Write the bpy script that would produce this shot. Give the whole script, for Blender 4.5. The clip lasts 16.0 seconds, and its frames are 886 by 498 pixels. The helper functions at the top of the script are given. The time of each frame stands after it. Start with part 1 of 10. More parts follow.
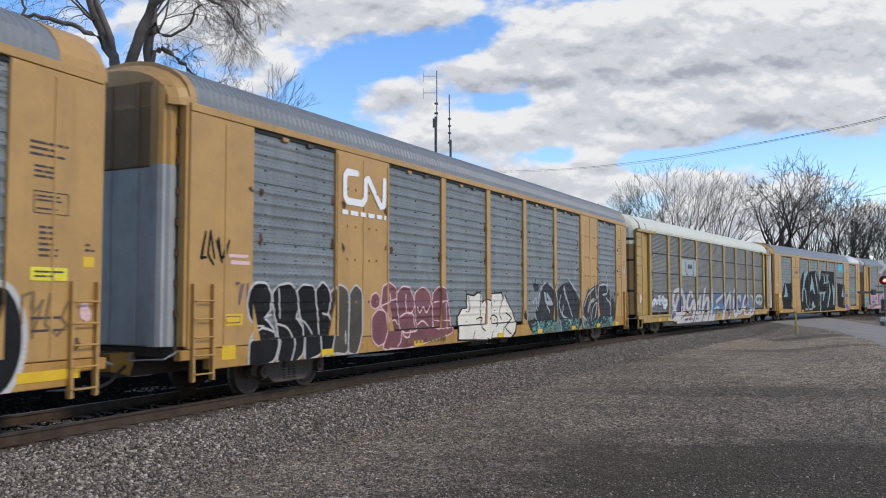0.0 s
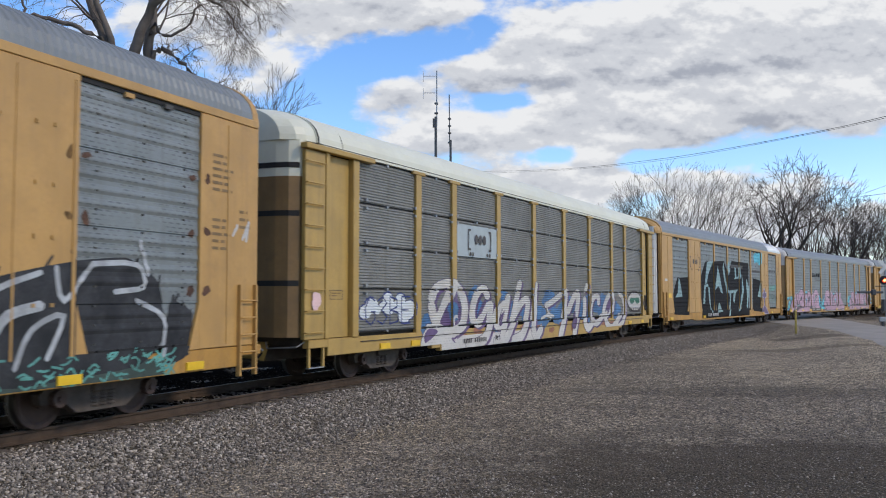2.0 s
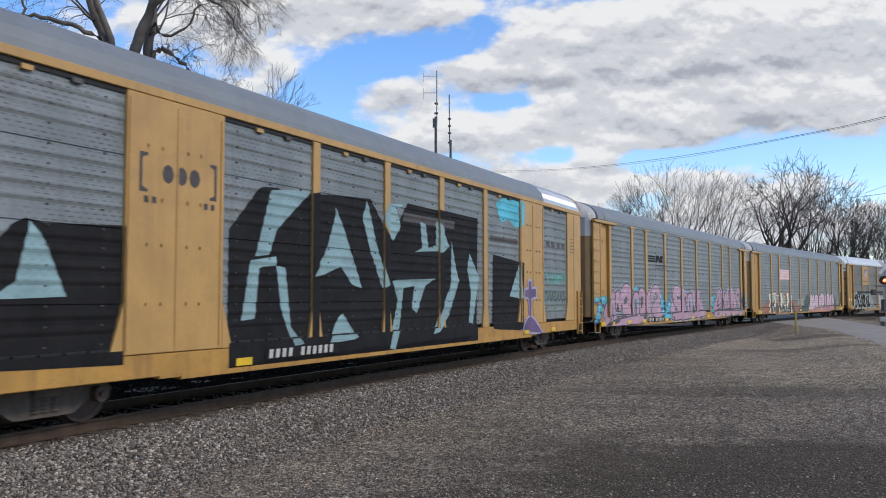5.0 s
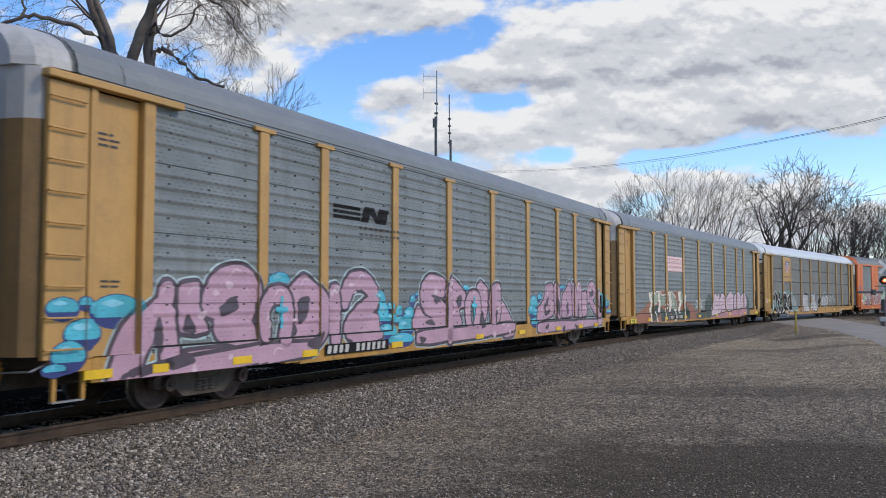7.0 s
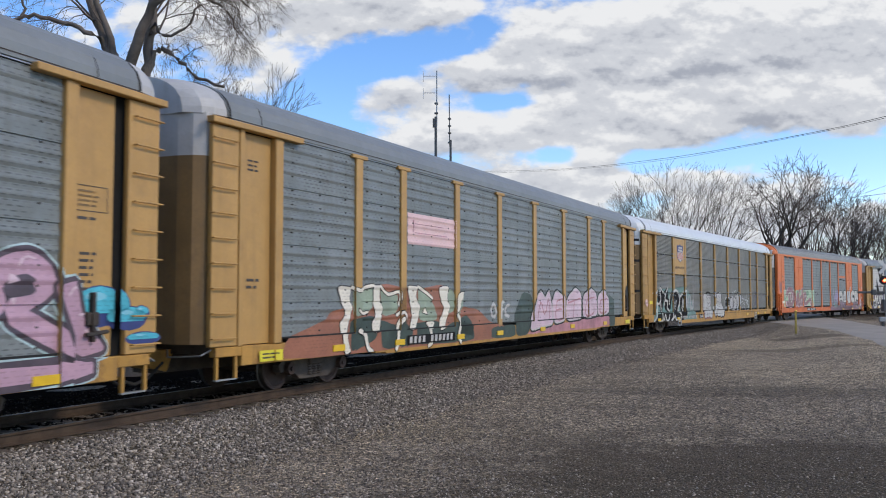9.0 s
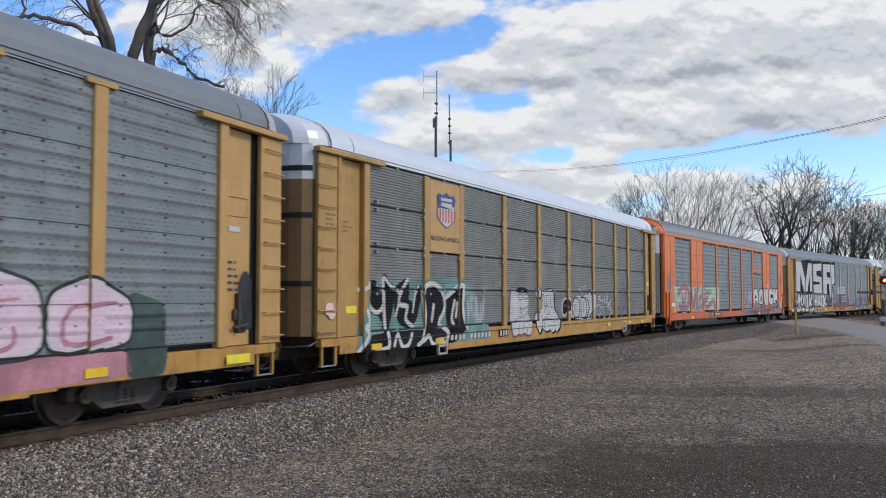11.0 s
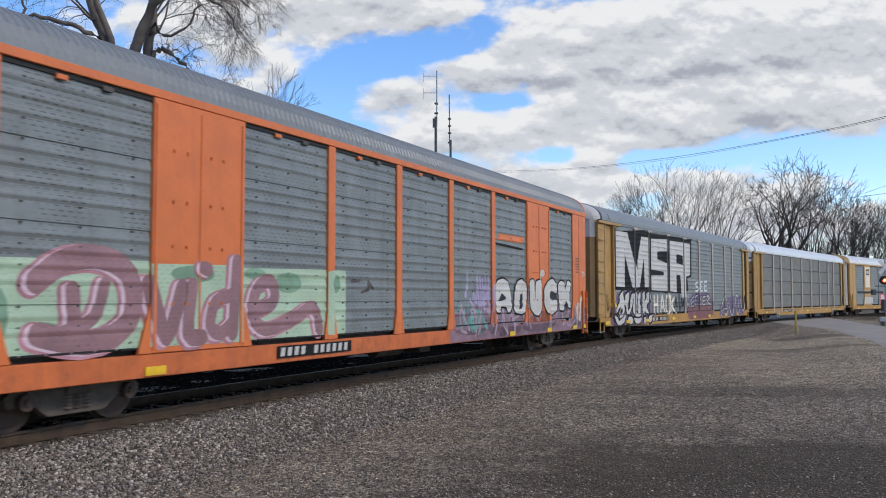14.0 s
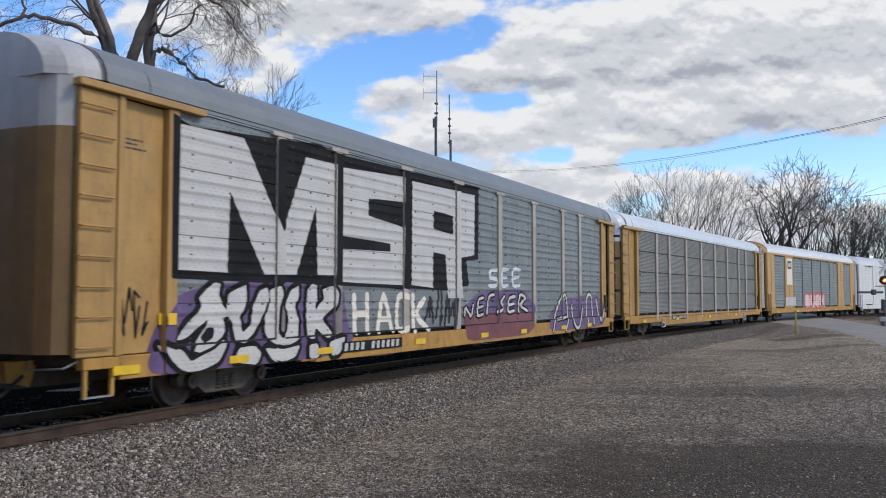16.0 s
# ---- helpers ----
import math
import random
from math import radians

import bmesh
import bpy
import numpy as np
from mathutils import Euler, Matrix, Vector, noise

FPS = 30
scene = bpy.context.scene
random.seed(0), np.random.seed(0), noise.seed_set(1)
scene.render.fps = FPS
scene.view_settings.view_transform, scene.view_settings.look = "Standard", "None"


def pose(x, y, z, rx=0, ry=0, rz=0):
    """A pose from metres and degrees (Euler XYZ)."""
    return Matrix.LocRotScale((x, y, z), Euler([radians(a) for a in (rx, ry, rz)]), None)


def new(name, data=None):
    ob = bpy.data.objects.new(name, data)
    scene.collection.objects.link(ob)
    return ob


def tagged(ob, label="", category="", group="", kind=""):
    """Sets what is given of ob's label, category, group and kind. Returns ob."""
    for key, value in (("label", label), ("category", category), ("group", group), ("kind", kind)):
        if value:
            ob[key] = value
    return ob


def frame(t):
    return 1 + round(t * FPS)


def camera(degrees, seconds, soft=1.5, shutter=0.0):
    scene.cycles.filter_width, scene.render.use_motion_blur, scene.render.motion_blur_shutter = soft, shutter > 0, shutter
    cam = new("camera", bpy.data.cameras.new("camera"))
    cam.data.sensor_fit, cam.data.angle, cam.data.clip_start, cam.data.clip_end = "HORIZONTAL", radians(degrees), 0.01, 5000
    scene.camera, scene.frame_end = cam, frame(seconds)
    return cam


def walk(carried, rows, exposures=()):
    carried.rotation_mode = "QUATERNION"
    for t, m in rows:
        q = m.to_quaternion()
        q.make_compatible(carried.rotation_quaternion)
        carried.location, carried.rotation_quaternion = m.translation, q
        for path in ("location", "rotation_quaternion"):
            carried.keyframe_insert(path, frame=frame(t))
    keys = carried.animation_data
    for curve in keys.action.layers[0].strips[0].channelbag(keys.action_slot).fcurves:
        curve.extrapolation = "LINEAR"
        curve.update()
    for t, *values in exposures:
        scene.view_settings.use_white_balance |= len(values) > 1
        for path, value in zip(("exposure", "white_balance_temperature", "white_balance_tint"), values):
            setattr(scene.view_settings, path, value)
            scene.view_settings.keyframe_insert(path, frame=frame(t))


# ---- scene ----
# ---- camera: stands still ----
cam = camera(54.57, 16.0, soft=1.0, shutter=0.14)
EYE = (0.0, 0.0, 1.84)
VIEW = pose(*EYE, 90 + 3.172, 0, 0)
walk(cam, [(0.0, VIEW), (16.0, VIEW)], [(0.0, 0.0), (16.0, 0.0)])

# ---- the railway curve: one circle ----
HEAD, BEND, OFF = 0.39437, 0.003291, 10.806


def rail_point(s, n=0.0, z=0.0):
    """A point s metres along the curve, n metres to its inner side."""
    a = HEAD + BEND * s
    x = -OFF * math.cos(HEAD) + (math.cos(HEAD) - math.cos(a)) / BEND
    y = OFF * math.sin(HEAD) + (math.sin(a) - math.sin(HEAD)) / BEND
    return Vector((x + n * math.cos(a), y - n * math.sin(a), z))


HUB = rail_point(0, 1 / BEND)


def rail_place(x, y):
    """The inverse: s and n of a place on the ground."""
    dx, dy = x - HUB.x, y - HUB.y
    a = math.atan2(dy, -dx)
    return (a - HEAD) / BEND, 1 / BEND - math.hypot(dx, dy)


# ---- world: blue sky with broken cloud ----
SUN_UP, SUN_ROUND = 40.0, 108.0


def build_world():
    w = bpy.data.worlds.new("sky")
    w.use_nodes = True
    scene.world = w
    nt = w.node_tree
    nt.nodes.clear()
    N, K = nt.nodes.new, nt.links.new

    def math_node(op, a, b=None):
        m = N("ShaderNodeMath")
        m.operation = op
        for i, v in enumerate((a, b)):
            if v is None:
                continue
            if isinstance(v, (int, float)):
                m.inputs[i].default_value = v
            else:
                K(v, m.inputs[i])
        return m.outputs[0]

    tc = N("ShaderNodeTexCoord")
    sep = N("ShaderNodeSeparateXYZ")
    K(tc.outputs["Generated"], sep.inputs[0])
    sky = N("ShaderNodeTexSky")
    sky.sky_type = "NISHITA"
    sky.sun_disc = False
    sky.sun_elevation, sky.sun_rotation = radians(SUN_UP), radians(SUN_ROUND)
    sky.air_density, sky.dust_density, sky.ozone_density = 1.0, 0.3, 3.0
    hue = N("ShaderNodeHueSaturation")
    hue.inputs["Saturation"].default_value = 1.2
    hue.inputs["Hue"].default_value = 0.508
    hue.inputs["Value"].default_value = 1.5
    K(sky.outputs[0], hue.inputs["Color"])
    bg_sky = N("ShaderNodeBackground")
    K(hue.outputs[0], bg_sky.inputs[0])
    bg_sky.inputs[1].default_value = 0.15

    # slant coordinates of the cloud field
    front = math_node("MAXIMUM", math_node("ABSOLUTE", sep.outputs[1]), 0.12)
    across = math_node("DIVIDE", sep.outputs[0], front)
    up = math_node("DIVIDE", sep.outputs[2], front)

    def cloud_noise(scale, detail, rough, shift, raise_by=0.0, flat=1.7):
        c = N("ShaderNodeCombineXYZ")
        K(across, c.inputs[0])
        K(math_node("MULTIPLY", math_node("ADD", up, raise_by), flat), c.inputs[1])
        mp = N("ShaderNodeMapping")
        mp.inputs["Location"].default_value = shift
        K(c.outputs[0], mp.inputs[0])
        nz = N("ShaderNodeTexNoise")
        nz.inputs["Scale"].default_value = scale
        nz.inputs["Detail"].default_value = detail
        nz.inputs["Roughness"].default_value = rough
        K(mp.outputs[0], nz.inputs["Vector"])
        return nz.outputs["Fac"]

    def eased(v, lo, hi):
        r = N("ShaderNodeMapRange")
        r.interpolation_type = "SMOOTHSTEP"
        K(v, r.inputs[0])
        r.inputs[1].default_value, r.inputs[2].default_value = lo, hi
        return r.outputs[0]

    puff = cloud_noise(13.0, 7, 0.52, (0.4, 1.1, 0))
    puff_above = cloud_noise(13.0, 4, 0.52, (0.4, 1.1, 0), 0.016)
    wisp = cloud_noise(38.0, 6, 0.55, (3.4, 0.1, 0))
    wisp_above = cloud_noise(38.0, 4, 0.55, (3.4, 0.1, 0), 0.006)
    broad = cloud_noise(2.2, 3, 0.5, (1.7, 0.3, 0), 0.0, 2.4)
    # cloud masses (+) and blue gaps (-): across, up, half width, half height, weight
    banks = ((-0.115, 0.338, 0.150, 0.028, 1.25), (0.01, 0.345, 0.050, 0.020, 0.8), (-0.19, 0.262, 0.075, 0.028, 0.62), (-0.26, 0.32, 0.08, 0.05, 0.55), (-0.40, 0.300, 0.15, 0.08, 0.35),
             (-0.055, 0.236, 0.060, 0.024, 1.0), (0.045, 0.268, 0.052, 0.024, 1.0), (0.130, 0.282, 0.085, 0.036, 1.15), (0.250, 0.300, 0.120, 0.045, 1.3), (0.44, 0.315, 0.17, 0.055, 1.4),
             (0.145, 0.222, 0.060, 0.015, 0.75), (0.265, 0.215, 0.110, 0.034, 1.2), (0.430, 0.235, 0.120, 0.036, 1.15), (-0.02, 0.192, 0.080, 0.024, 0.95), (0.10, 0.192, 0.070, 0.016, 0.75), (0.22, 0.185, 0.09, 0.014, 0.7),
             (0.180, 0.158, 0.028, 0.016, 0.95), (0.075, 0.140, 0.080, 0.024, 0.85), (0.17, 0.132, 0.08, 0.012, 0.6), (0.34, 0.085, 0.20, 0.045, 0.85), (0.49, 0.195, 0.05, 0.02, 0.5), (0.33, 0.135, 0.09, 0.016, 0.55), (-0.30, 0.06, 0.5, 0.06, 0.6),
             (0.050, 0.325, 0.030, 0.022, -0.9), (0.000, 0.290, 0.050, 0.012, -0.8), (-0.10, 0.272, 0.060, 0.016, -0.9), (-0.15, 0.225, 0.045, 0.030, -0.8), (0.075, 0.230, 0.035, 0.007, -0.55),
             (0.135, 0.168, 0.022, 0.010, -0.5), (0.26, 0.162, 0.055, 0.010, -0.7), (0.46, 0.165, 0.09, 0.018, -0.6), (0.17, 0.252, 0.05, 0.006, -0.3))
    total = under = weight = None
    for cx, cy, rx, ry, wt in banks:
        dx = math_node("MULTIPLY", math_node("SUBTRACT", across, cx), 1 / rx)
        dy = math_node("MULTIPLY", math_node("SUBTRACT", up, cy), 1 / ry)
        r2 = math_node("ADD", math_node("MULTIPLY", dx, dx), math_node("MULTIPLY", dy, dy))
        g = math_node("MULTIPLY", math_node("POWER", 2.718, math_node("MULTIPLY", r2, -0.8)), wt)
        total = g if total is None else math_node("ADD", total, g)
        if wt > 0:
            pull = math_node("POWER", g, 3.0)
            low = math_node("MULTIPLY", pull, math_node("MINIMUM", math_node("MAXIMUM", math_node("MULTIPLY", dy, -1.0), -1.3), 1.3))
            under = low if under is None else math_node("ADD", under, low)
            weight = pull if weight is None else math_node("ADD", weight, pull)
    # the same broken cloud goes on overhead and all round
    past = math_node("MAXIMUM", eased(up, 0.36, 0.46), eased(math_node("ABSOLUTE", across), 0.56, 0.70))
    far = math_node("ADD", math_node("MULTIPLY", math_node("SUBTRACT", broad, 0.5), 5.0), 0.20)
    total = math_node("ADD", total, math_node("MULTIPLY", past, far))
    dens = math_node("ADD", total, math_node("MULTIPLY", math_node("SUBTRACT", puff, 0.5), 2.1))
    dens = math_node("ADD", dens, math_node("MULTIPLY", math_node("SUBTRACT", wisp, 0.5), 0.7))
    cover = eased(dens, 0.22, 0.82)
    # grey undersides: more cloud above than here
    shade = math_node("MULTIPLY", math_node("SUBTRACT", puff_above, puff), 2.0)
    under = math_node("DIVIDE", under, math_node("ADD", weight, 0.02))
    shade = math_node("ADD", shade, math_node("MULTIPLY", under, 0.34))
    shade = math_node("ADD", shade, math_node("MULTIPLY", math_node("SUBTRACT", dens, 0.9), 0.12))
    shade = math_node("ADD", shade, math_node("MULTIPLY", math_node("SUBTRACT", wisp_above, wisp), 0.9))
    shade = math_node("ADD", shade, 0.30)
    ramp = N("ShaderNodeValToRGB")
    K(shade, ramp.inputs[0])
    ramp.color_ramp.interpolation = "EASE"
    ramp.color_ramp.elements[0].position, ramp.color_ramp.elements[0].color = 0.0, (0.90, 0.91, 0.93, 1)
    ramp.color_ramp.elements[1].position, ramp.color_ramp.elements[1].color = 1.0, (0.41, 0.44, 0.515, 1)
    mid = ramp.color_ramp.elements.new(0.45)
    mid.color = (0.67, 0.695, 0.75, 1)
    bg_cloud = N("ShaderNodeBackground")
    K(ramp.outputs[0], bg_cloud.inputs[0])
    bg_cloud.inputs[1].default_value = 0.93
    mix = N("ShaderNodeMixShader")
    K(cover, mix.inputs[0])
    K(bg_sky.outputs[0], mix.inputs[1])
    K(bg_cloud.outputs[0], mix.inputs[2])
    out = N("ShaderNodeOutputWorld")
    K(mix.outputs[0], out.inputs[0])


build_world()

# thin cloud before the sun: a wide, weak one
sun = new("sun", bpy.data.lights.new("sun", "SUN"))
sun.data.energy, sun.data.angle, sun.data.color = 1.95, radians(10), (1.0, 0.86, 0.69)
sun.matrix_basis = pose(0, 0, 0, 90 - SUN_UP, 0, 180 - SUN_ROUND)


# ---- materials ----
def shader(name, color, rough=0.6, metal=0.0, vary=0.12, scale=3.0, bump=0.0, bump_scale=40.0, dirt=0.0, dirt_color=(0.09, 0.07, 0.05), streak=0.0, rust=0.0, island=False, spec=0.5, fade=0.0, dash=0.0):
    m = bpy.data.materials.new(name)
    m.use_nodes = True
    nt = m.node_tree
    N, K = nt.nodes.new, nt.links.new
    bsdf = nt.nodes["Principled BSDF"]
    bsdf.inputs["Roughness"].default_value = rough
    bsdf.inputs["Metallic"].default_value = metal
    bsdf.inputs["Specular IOR Level"].default_value = spec
    tc = N("ShaderNodeTexCoord")
    info = N("ShaderNodeObjectInfo")
    add = N("ShaderNodeVectorMath")
    add.operation = "ADD"
    jump = N("ShaderNodeVectorMath")
    jump.operation = "SCALE"
    jump.inputs[0].default_value = (31.0, 17.0, 23.0)
    K(info.outputs["Random"], jump.inputs["Scale"])
    K(tc.outputs["Object"], add.inputs[0])
    K(jump.outputs[0], add.inputs[1])

    def noise_tex(sc, detail=6, rg=0.6, stretch=None):
        n = N("ShaderNodeTexNoise")
        n.inputs["Scale"].default_value, n.inputs["Detail"].default_value, n.inputs["Roughness"].default_value = sc, detail, rg
        if stretch:
            mp = N("ShaderNodeMapping")
            mp.inputs["Scale"].default_value = stretch
            K(add.outputs[0], mp.inputs[0])
            K(mp.outputs[0], n.inputs["Vector"])
        else:
            K(add.outputs[0], n.inputs["Vector"])
        return n.outputs["Fac"]

    def ramp_of(fac, lo, hi):
        r = N("ShaderNodeMapRange")
        r.interpolation_type = "SMOOTHSTEP"
        K(fac, r.inputs[0])
        r.inputs[1].default_value, r.inputs[2].default_value = lo, hi
        return r.outputs[0]

    def mixed(fac, a, b, amount=1.0, kind="MIX"):
        x = N("ShaderNodeMix")
        x.data_type, x.blend_type = "RGBA", kind
        if amount != 1.0:
            mm = N("ShaderNodeMath")
            mm.operation = "MULTIPLY"
            mm.inputs[1].default_value = amount
            K(fac, mm.inputs[0])
            fac = mm.outputs[0]
        K(fac, x.inputs[0])
        for i, v in ((6, a), (7, b)):
            if isinstance(v, tuple):
                x.inputs[i].default_value = (*v, 1)
            else:
                K(v, x.inputs[i])
        return x.outputs[2]

    lo = tuple(c * (1 - vary) for c in color)
    hi = tuple(min(1.0, c * (1 + vary)) for c in color)
    col = mixed(ramp_of(noise_tex(scale), 0.3, 0.7), lo, hi)
    col = mixed(ramp_of(noise_tex(scale * 14, 4), 0.35, 0.75), col, tuple(c * (1 - vary * 1.2) for c in color), 0.5)
    if island:
        geo = N("ShaderNodeNewGeometry")
        tone = N("ShaderNodeValToRGB")
        K(geo.outputs["Random Per Island"], tone.inputs[0])
        tone.color_ramp.elements[0].position, tone.color_ramp.elements[0].color = 0.0, (0.20, 0.19, 0.18, 1)
        tone.color_ramp.elements[1].position, tone.color_ramp.elements[1].color = 1.0, (1.75, 1.73, 1.70, 1)
        part_way = tone.color_ramp.elements.new(0.75)
        part_way.color = (0.85, 0.82, 0.78, 1)
        x = N("ShaderNodeMix")
        x.data_type, x.blend_type = "RGBA", "MULTIPLY"
        x.inputs[0].default_value = 1.0
        K(col, x.inputs[6])
        K(tone.outputs[0], x.inputs[7])
        col = x.outputs[2]
    if fade:
        col = mixed(ramp_of(noise_tex(scale * 0.4, 5), 0.45, 0.7), col, tuple(min(1, c * 0.6 + 0.28) for c in color), fade)
    if dash:
        # rows of short slots, some filled with dirt
        place = N("ShaderNodeSeparateXYZ")
        K(tc.outputs["Object"], place.inputs[0])

        def calc(op, a, b):
            x = N("ShaderNodeMath")
            x.operation = op
            for i, v in enumerate((a, b)):
                if isinstance(v, (int, float)):
                    x.inputs[i].default_value = v
                else:
                    K(v, x.inputs[i])
            return x.outputs[0]

        row = calc("DIVIDE", place.outputs[2], 0.068)
        slot = calc("LESS_THAN", calc("FRACT", row, 0), 0.30)
        shift = calc("MULTIPLY", calc("FLOOR", row, 0), 0.37)
        gap = calc("LESS_THAN", calc("FRACT", calc("ADD", calc("DIVIDE", place.outputs[0], 0.16), shift), 0), 0.62)
        some = ramp_of(noise_tex(2.2, 6, 0.7), 0.38, 0.62)
        col = mixed(calc("MULTIPLY", calc("MULTIPLY", slot, gap), some), col, tuple(c * 0.30 for c in color), dash)
    if streak:
        col = mixed(ramp_of(noise_tex(5.0, 5, 0.6, (1.0, 1.0, 0.08)), 0.48, 0.75), col, dirt_color, streak)
    if dirt:
        col = mixed(ramp_of(noise_tex(scale * 2.3, 8, 0.7), 0.50, 0.75), col, dirt_color, dirt)
    if rust:
        col = mixed(ramp_of(noise_tex(7.0, 8, 0.75), 0.62, 0.72), col, (0.13, 0.045, 0.018), rust)
    K(col, bsdf.inputs["Base Color"])
    rr = N("ShaderNodeMapRange")
    K(noise_tex(scale * 5, 4), rr.inputs[0])
    rr.inputs[3].default_value, rr.inputs[4].default_value = max(0.05, rough - 0.12), min(1, rough + 0.12)
    K(rr.outputs[0], bsdf.inputs["Roughness"])
    if bump:
        b = N("ShaderNodeBump")
        b.inputs["Strength"].default_value, b.inputs["Distance"].default_value = bump, 0.02
        K(noise_tex(bump_scale, 6), b.inputs["Height"])
        K(b.outputs[0], bsdf.inputs["Normal"])
    return m


YELLOW = shader("yellow_paint", (0.45, 0.262, 0.080), 0.5, 0, 0.10, 1.3, dirt=0.25, dirt_color=(0.22, 0.13, 0.06), streak=0.25, rust=0.25, bump=0.1, bump_scale=15)
DULL_YELLOW = shader("dirty_yellow_paint", (0.39, 0.228, 0.066), 0.55, 0, 0.14, 1.3, dirt=0.45, dirt_color=(0.16, 0.095, 0.045), streak=0.4, rust=0.35, bump=0.1, bump_scale=15)
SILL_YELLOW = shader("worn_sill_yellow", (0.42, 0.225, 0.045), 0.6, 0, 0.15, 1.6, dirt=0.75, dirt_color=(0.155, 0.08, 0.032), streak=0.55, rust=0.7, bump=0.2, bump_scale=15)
SILL_ORANGE = shader("worn_sill_orange", (0.52, 0.125, 0.03), 0.6, 0, 0.15, 1.6, dirt=0.65, dirt_color=(0.20, 0.06, 0.025), streak=0.45, rust=0.5, bump=0.2, bump_scale=15)
OLIVE = shader("dull_yellow_paint", (0.40, 0.26, 0.07), 0.5, 0, 0.10, 1.3, dirt=0.25, dirt_color=(0.18, 0.12, 0.06), streak=0.25, rust=0.2, bump=0.1, bump_scale=15)
ORANGE = shader("orange_paint", (0.62, 0.155, 0.035), 0.5, 0, 0.10, 1.3, dirt=0.2, dirt_color=(0.28, 0.08, 0.03), streak=0.2, rust=0.15, bump=0.1, bump_scale=15)
WHITE = shader("white_paint", (0.66, 0.66, 0.64), 0.5, 0, 0.06, 1.3, dirt=0.3, dirt_color=(0.35, 0.33, 0.30), streak=0.3, rust=0.1)
GALV = shader("galvanised_sheet", (0.178, 0.198, 0.195), 0.5, 0.15, 0.12, 1.5, dirt=0.45, dirt_color=(0.12, 0.12, 0.108), streak=0.5, bump=0.08, bump_scale=30, dash=0.85, fade=0.15)
GALV_WARM = shader("weathered_galvanised_sheet", (0.200, 0.200, 0.182), 0.55, 0.15, 0.12, 1.5, dirt=0.5, dirt_color=(0.13, 0.12, 0.10), streak=0.55, bump=0.08, bump_scale=30, dash=0.45, fade=0.15)
ROOF_GREY = shader("grey_roof_sheet", (0.20, 0.215, 0.215), 0.5, 0.2, 0.08, 1.0, dirt=0.2, dirt_color=(0.13, 0.13, 0.12), streak=0.1)
ROOF_CREAM = shader("cream_roof_sheet", (0.62, 0.62, 0.50), 0.5, 0.0, 0.05, 1.0, dirt=0.2, dirt_color=(0.45, 0.43, 0.33))
ROOF_WHITE = shader("white_roof_sheet", (0.62, 0.65, 0.66), 0.42, 0.1, 0.05, 1.0, dirt=0.2, dirt_color=(0.42, 0.42, 0.40))
DARK = shader("dark_gap", (0.012, 0.012, 0.012), 0.8)
GRIME = shader("grimy_steel", (0.055, 0.045, 0.038), 0.75, 0.2, 0.3, 4, dirt=0.5, dirt_color=(0.10, 0.07, 0.05), rust=0.5)
WHEEL = shader("brown_wheel_steel", (0.060, 0.038, 0.030), 0.75, 0.1, 0.2, 6, rust=0.4)
TREAD = shader("bright_wheel_tread", (0.13, 0.12, 0.11), 0.4, 0.8, 0.1, 6)
RAILS = shader("rusty_rail", (0.066, 0.046, 0.033), 0.85, 0.0, 0.25, 4, rust=0.3, spec=0.2)
RAIL_TOP = shader("dull_rail_head", (0.085, 0.072, 0.062), 0.55, 0.4, 0.2, 8, dirt=0.4, dirt_color=(0.05, 0.04, 0.032))
TIE = shader("old_timber_tie", (0.10, 0.08, 0.065), 0.9, 0, 0.25, 5, dirt=0.5, bump=0.4)
BLACK_PAINT = shader("black_spray_paint", (0.014, 0.0135, 0.014), 0.75, 0, 0.3, 2, spec=0.15, dirt=0.25, dirt_color=(0.035, 0.033, 0.03))
FADED_WHITE = shader("faded_white_spray_paint", (0.40, 0.40, 0.40), 0.55, 0, 0.1, 2, dirt=0.35, dirt_color=(0.26, 0.26, 0.26), dash=0.4)
WHITE_PAINT = shader("white_spray_paint", (0.49, 0.475, 0.45), 0.5, 0, 0.07, 2, dirt=0.25, dirt_color=(0.42, 0.42, 0.42), dash=0.35)
CREAM_PAINT = shader("cream_spray_paint", (0.72, 0.67, 0.56), 0.5, 0, 0.07, 2, dirt=0.2, dirt_color=(0.42, 0.40, 0.36), dash=0.35)
PINK_PAINT = shader("pink_spray_paint", (0.46, 0.285, 0.36), 0.5, 0, 0.12, 1.5, dirt=0.3, dirt_color=(0.40, 0.22, 0.32), dash=0.35)
CYAN_PAINT = shader("turquoise_spray_paint", (0.07, 0.42, 0.53), 0.5, 0, 0.25, 1.5, dash=0.30)
BLUE_PAINT = shader("blue_spray_paint", (0.06, 0.16, 0.33), 0.5, 0, 0.4, 1.2, dirt=0.5, dirt_color=(0.10, 0.34, 0.55))
PURPLE_PAINT = shader("purple_spray_paint", (0.11, 0.065, 0.16), 0.5, 0, 0.3, 1.5)
MAROON_PAINT = shader("maroon_spray_paint", (0.17, 0.045, 0.055), 0.5, 0, 0.25, 2, dash=0.45)
MAUVE_PAINT = shader("mauve_spray_paint", (0.20, 0.12, 0.16), 0.5, 0, 0.35, 1.2, dirt=0.5, dirt_color=(0.33, 0.22, 0.27), dash=0.40)
ROSE_PAINT = shader("rose_spray_paint", (0.42, 0.19, 0.22), 0.5, 0, 0.3, 1.5, dirt=0.3, dirt_color=(0.24, 0.09, 0.11))
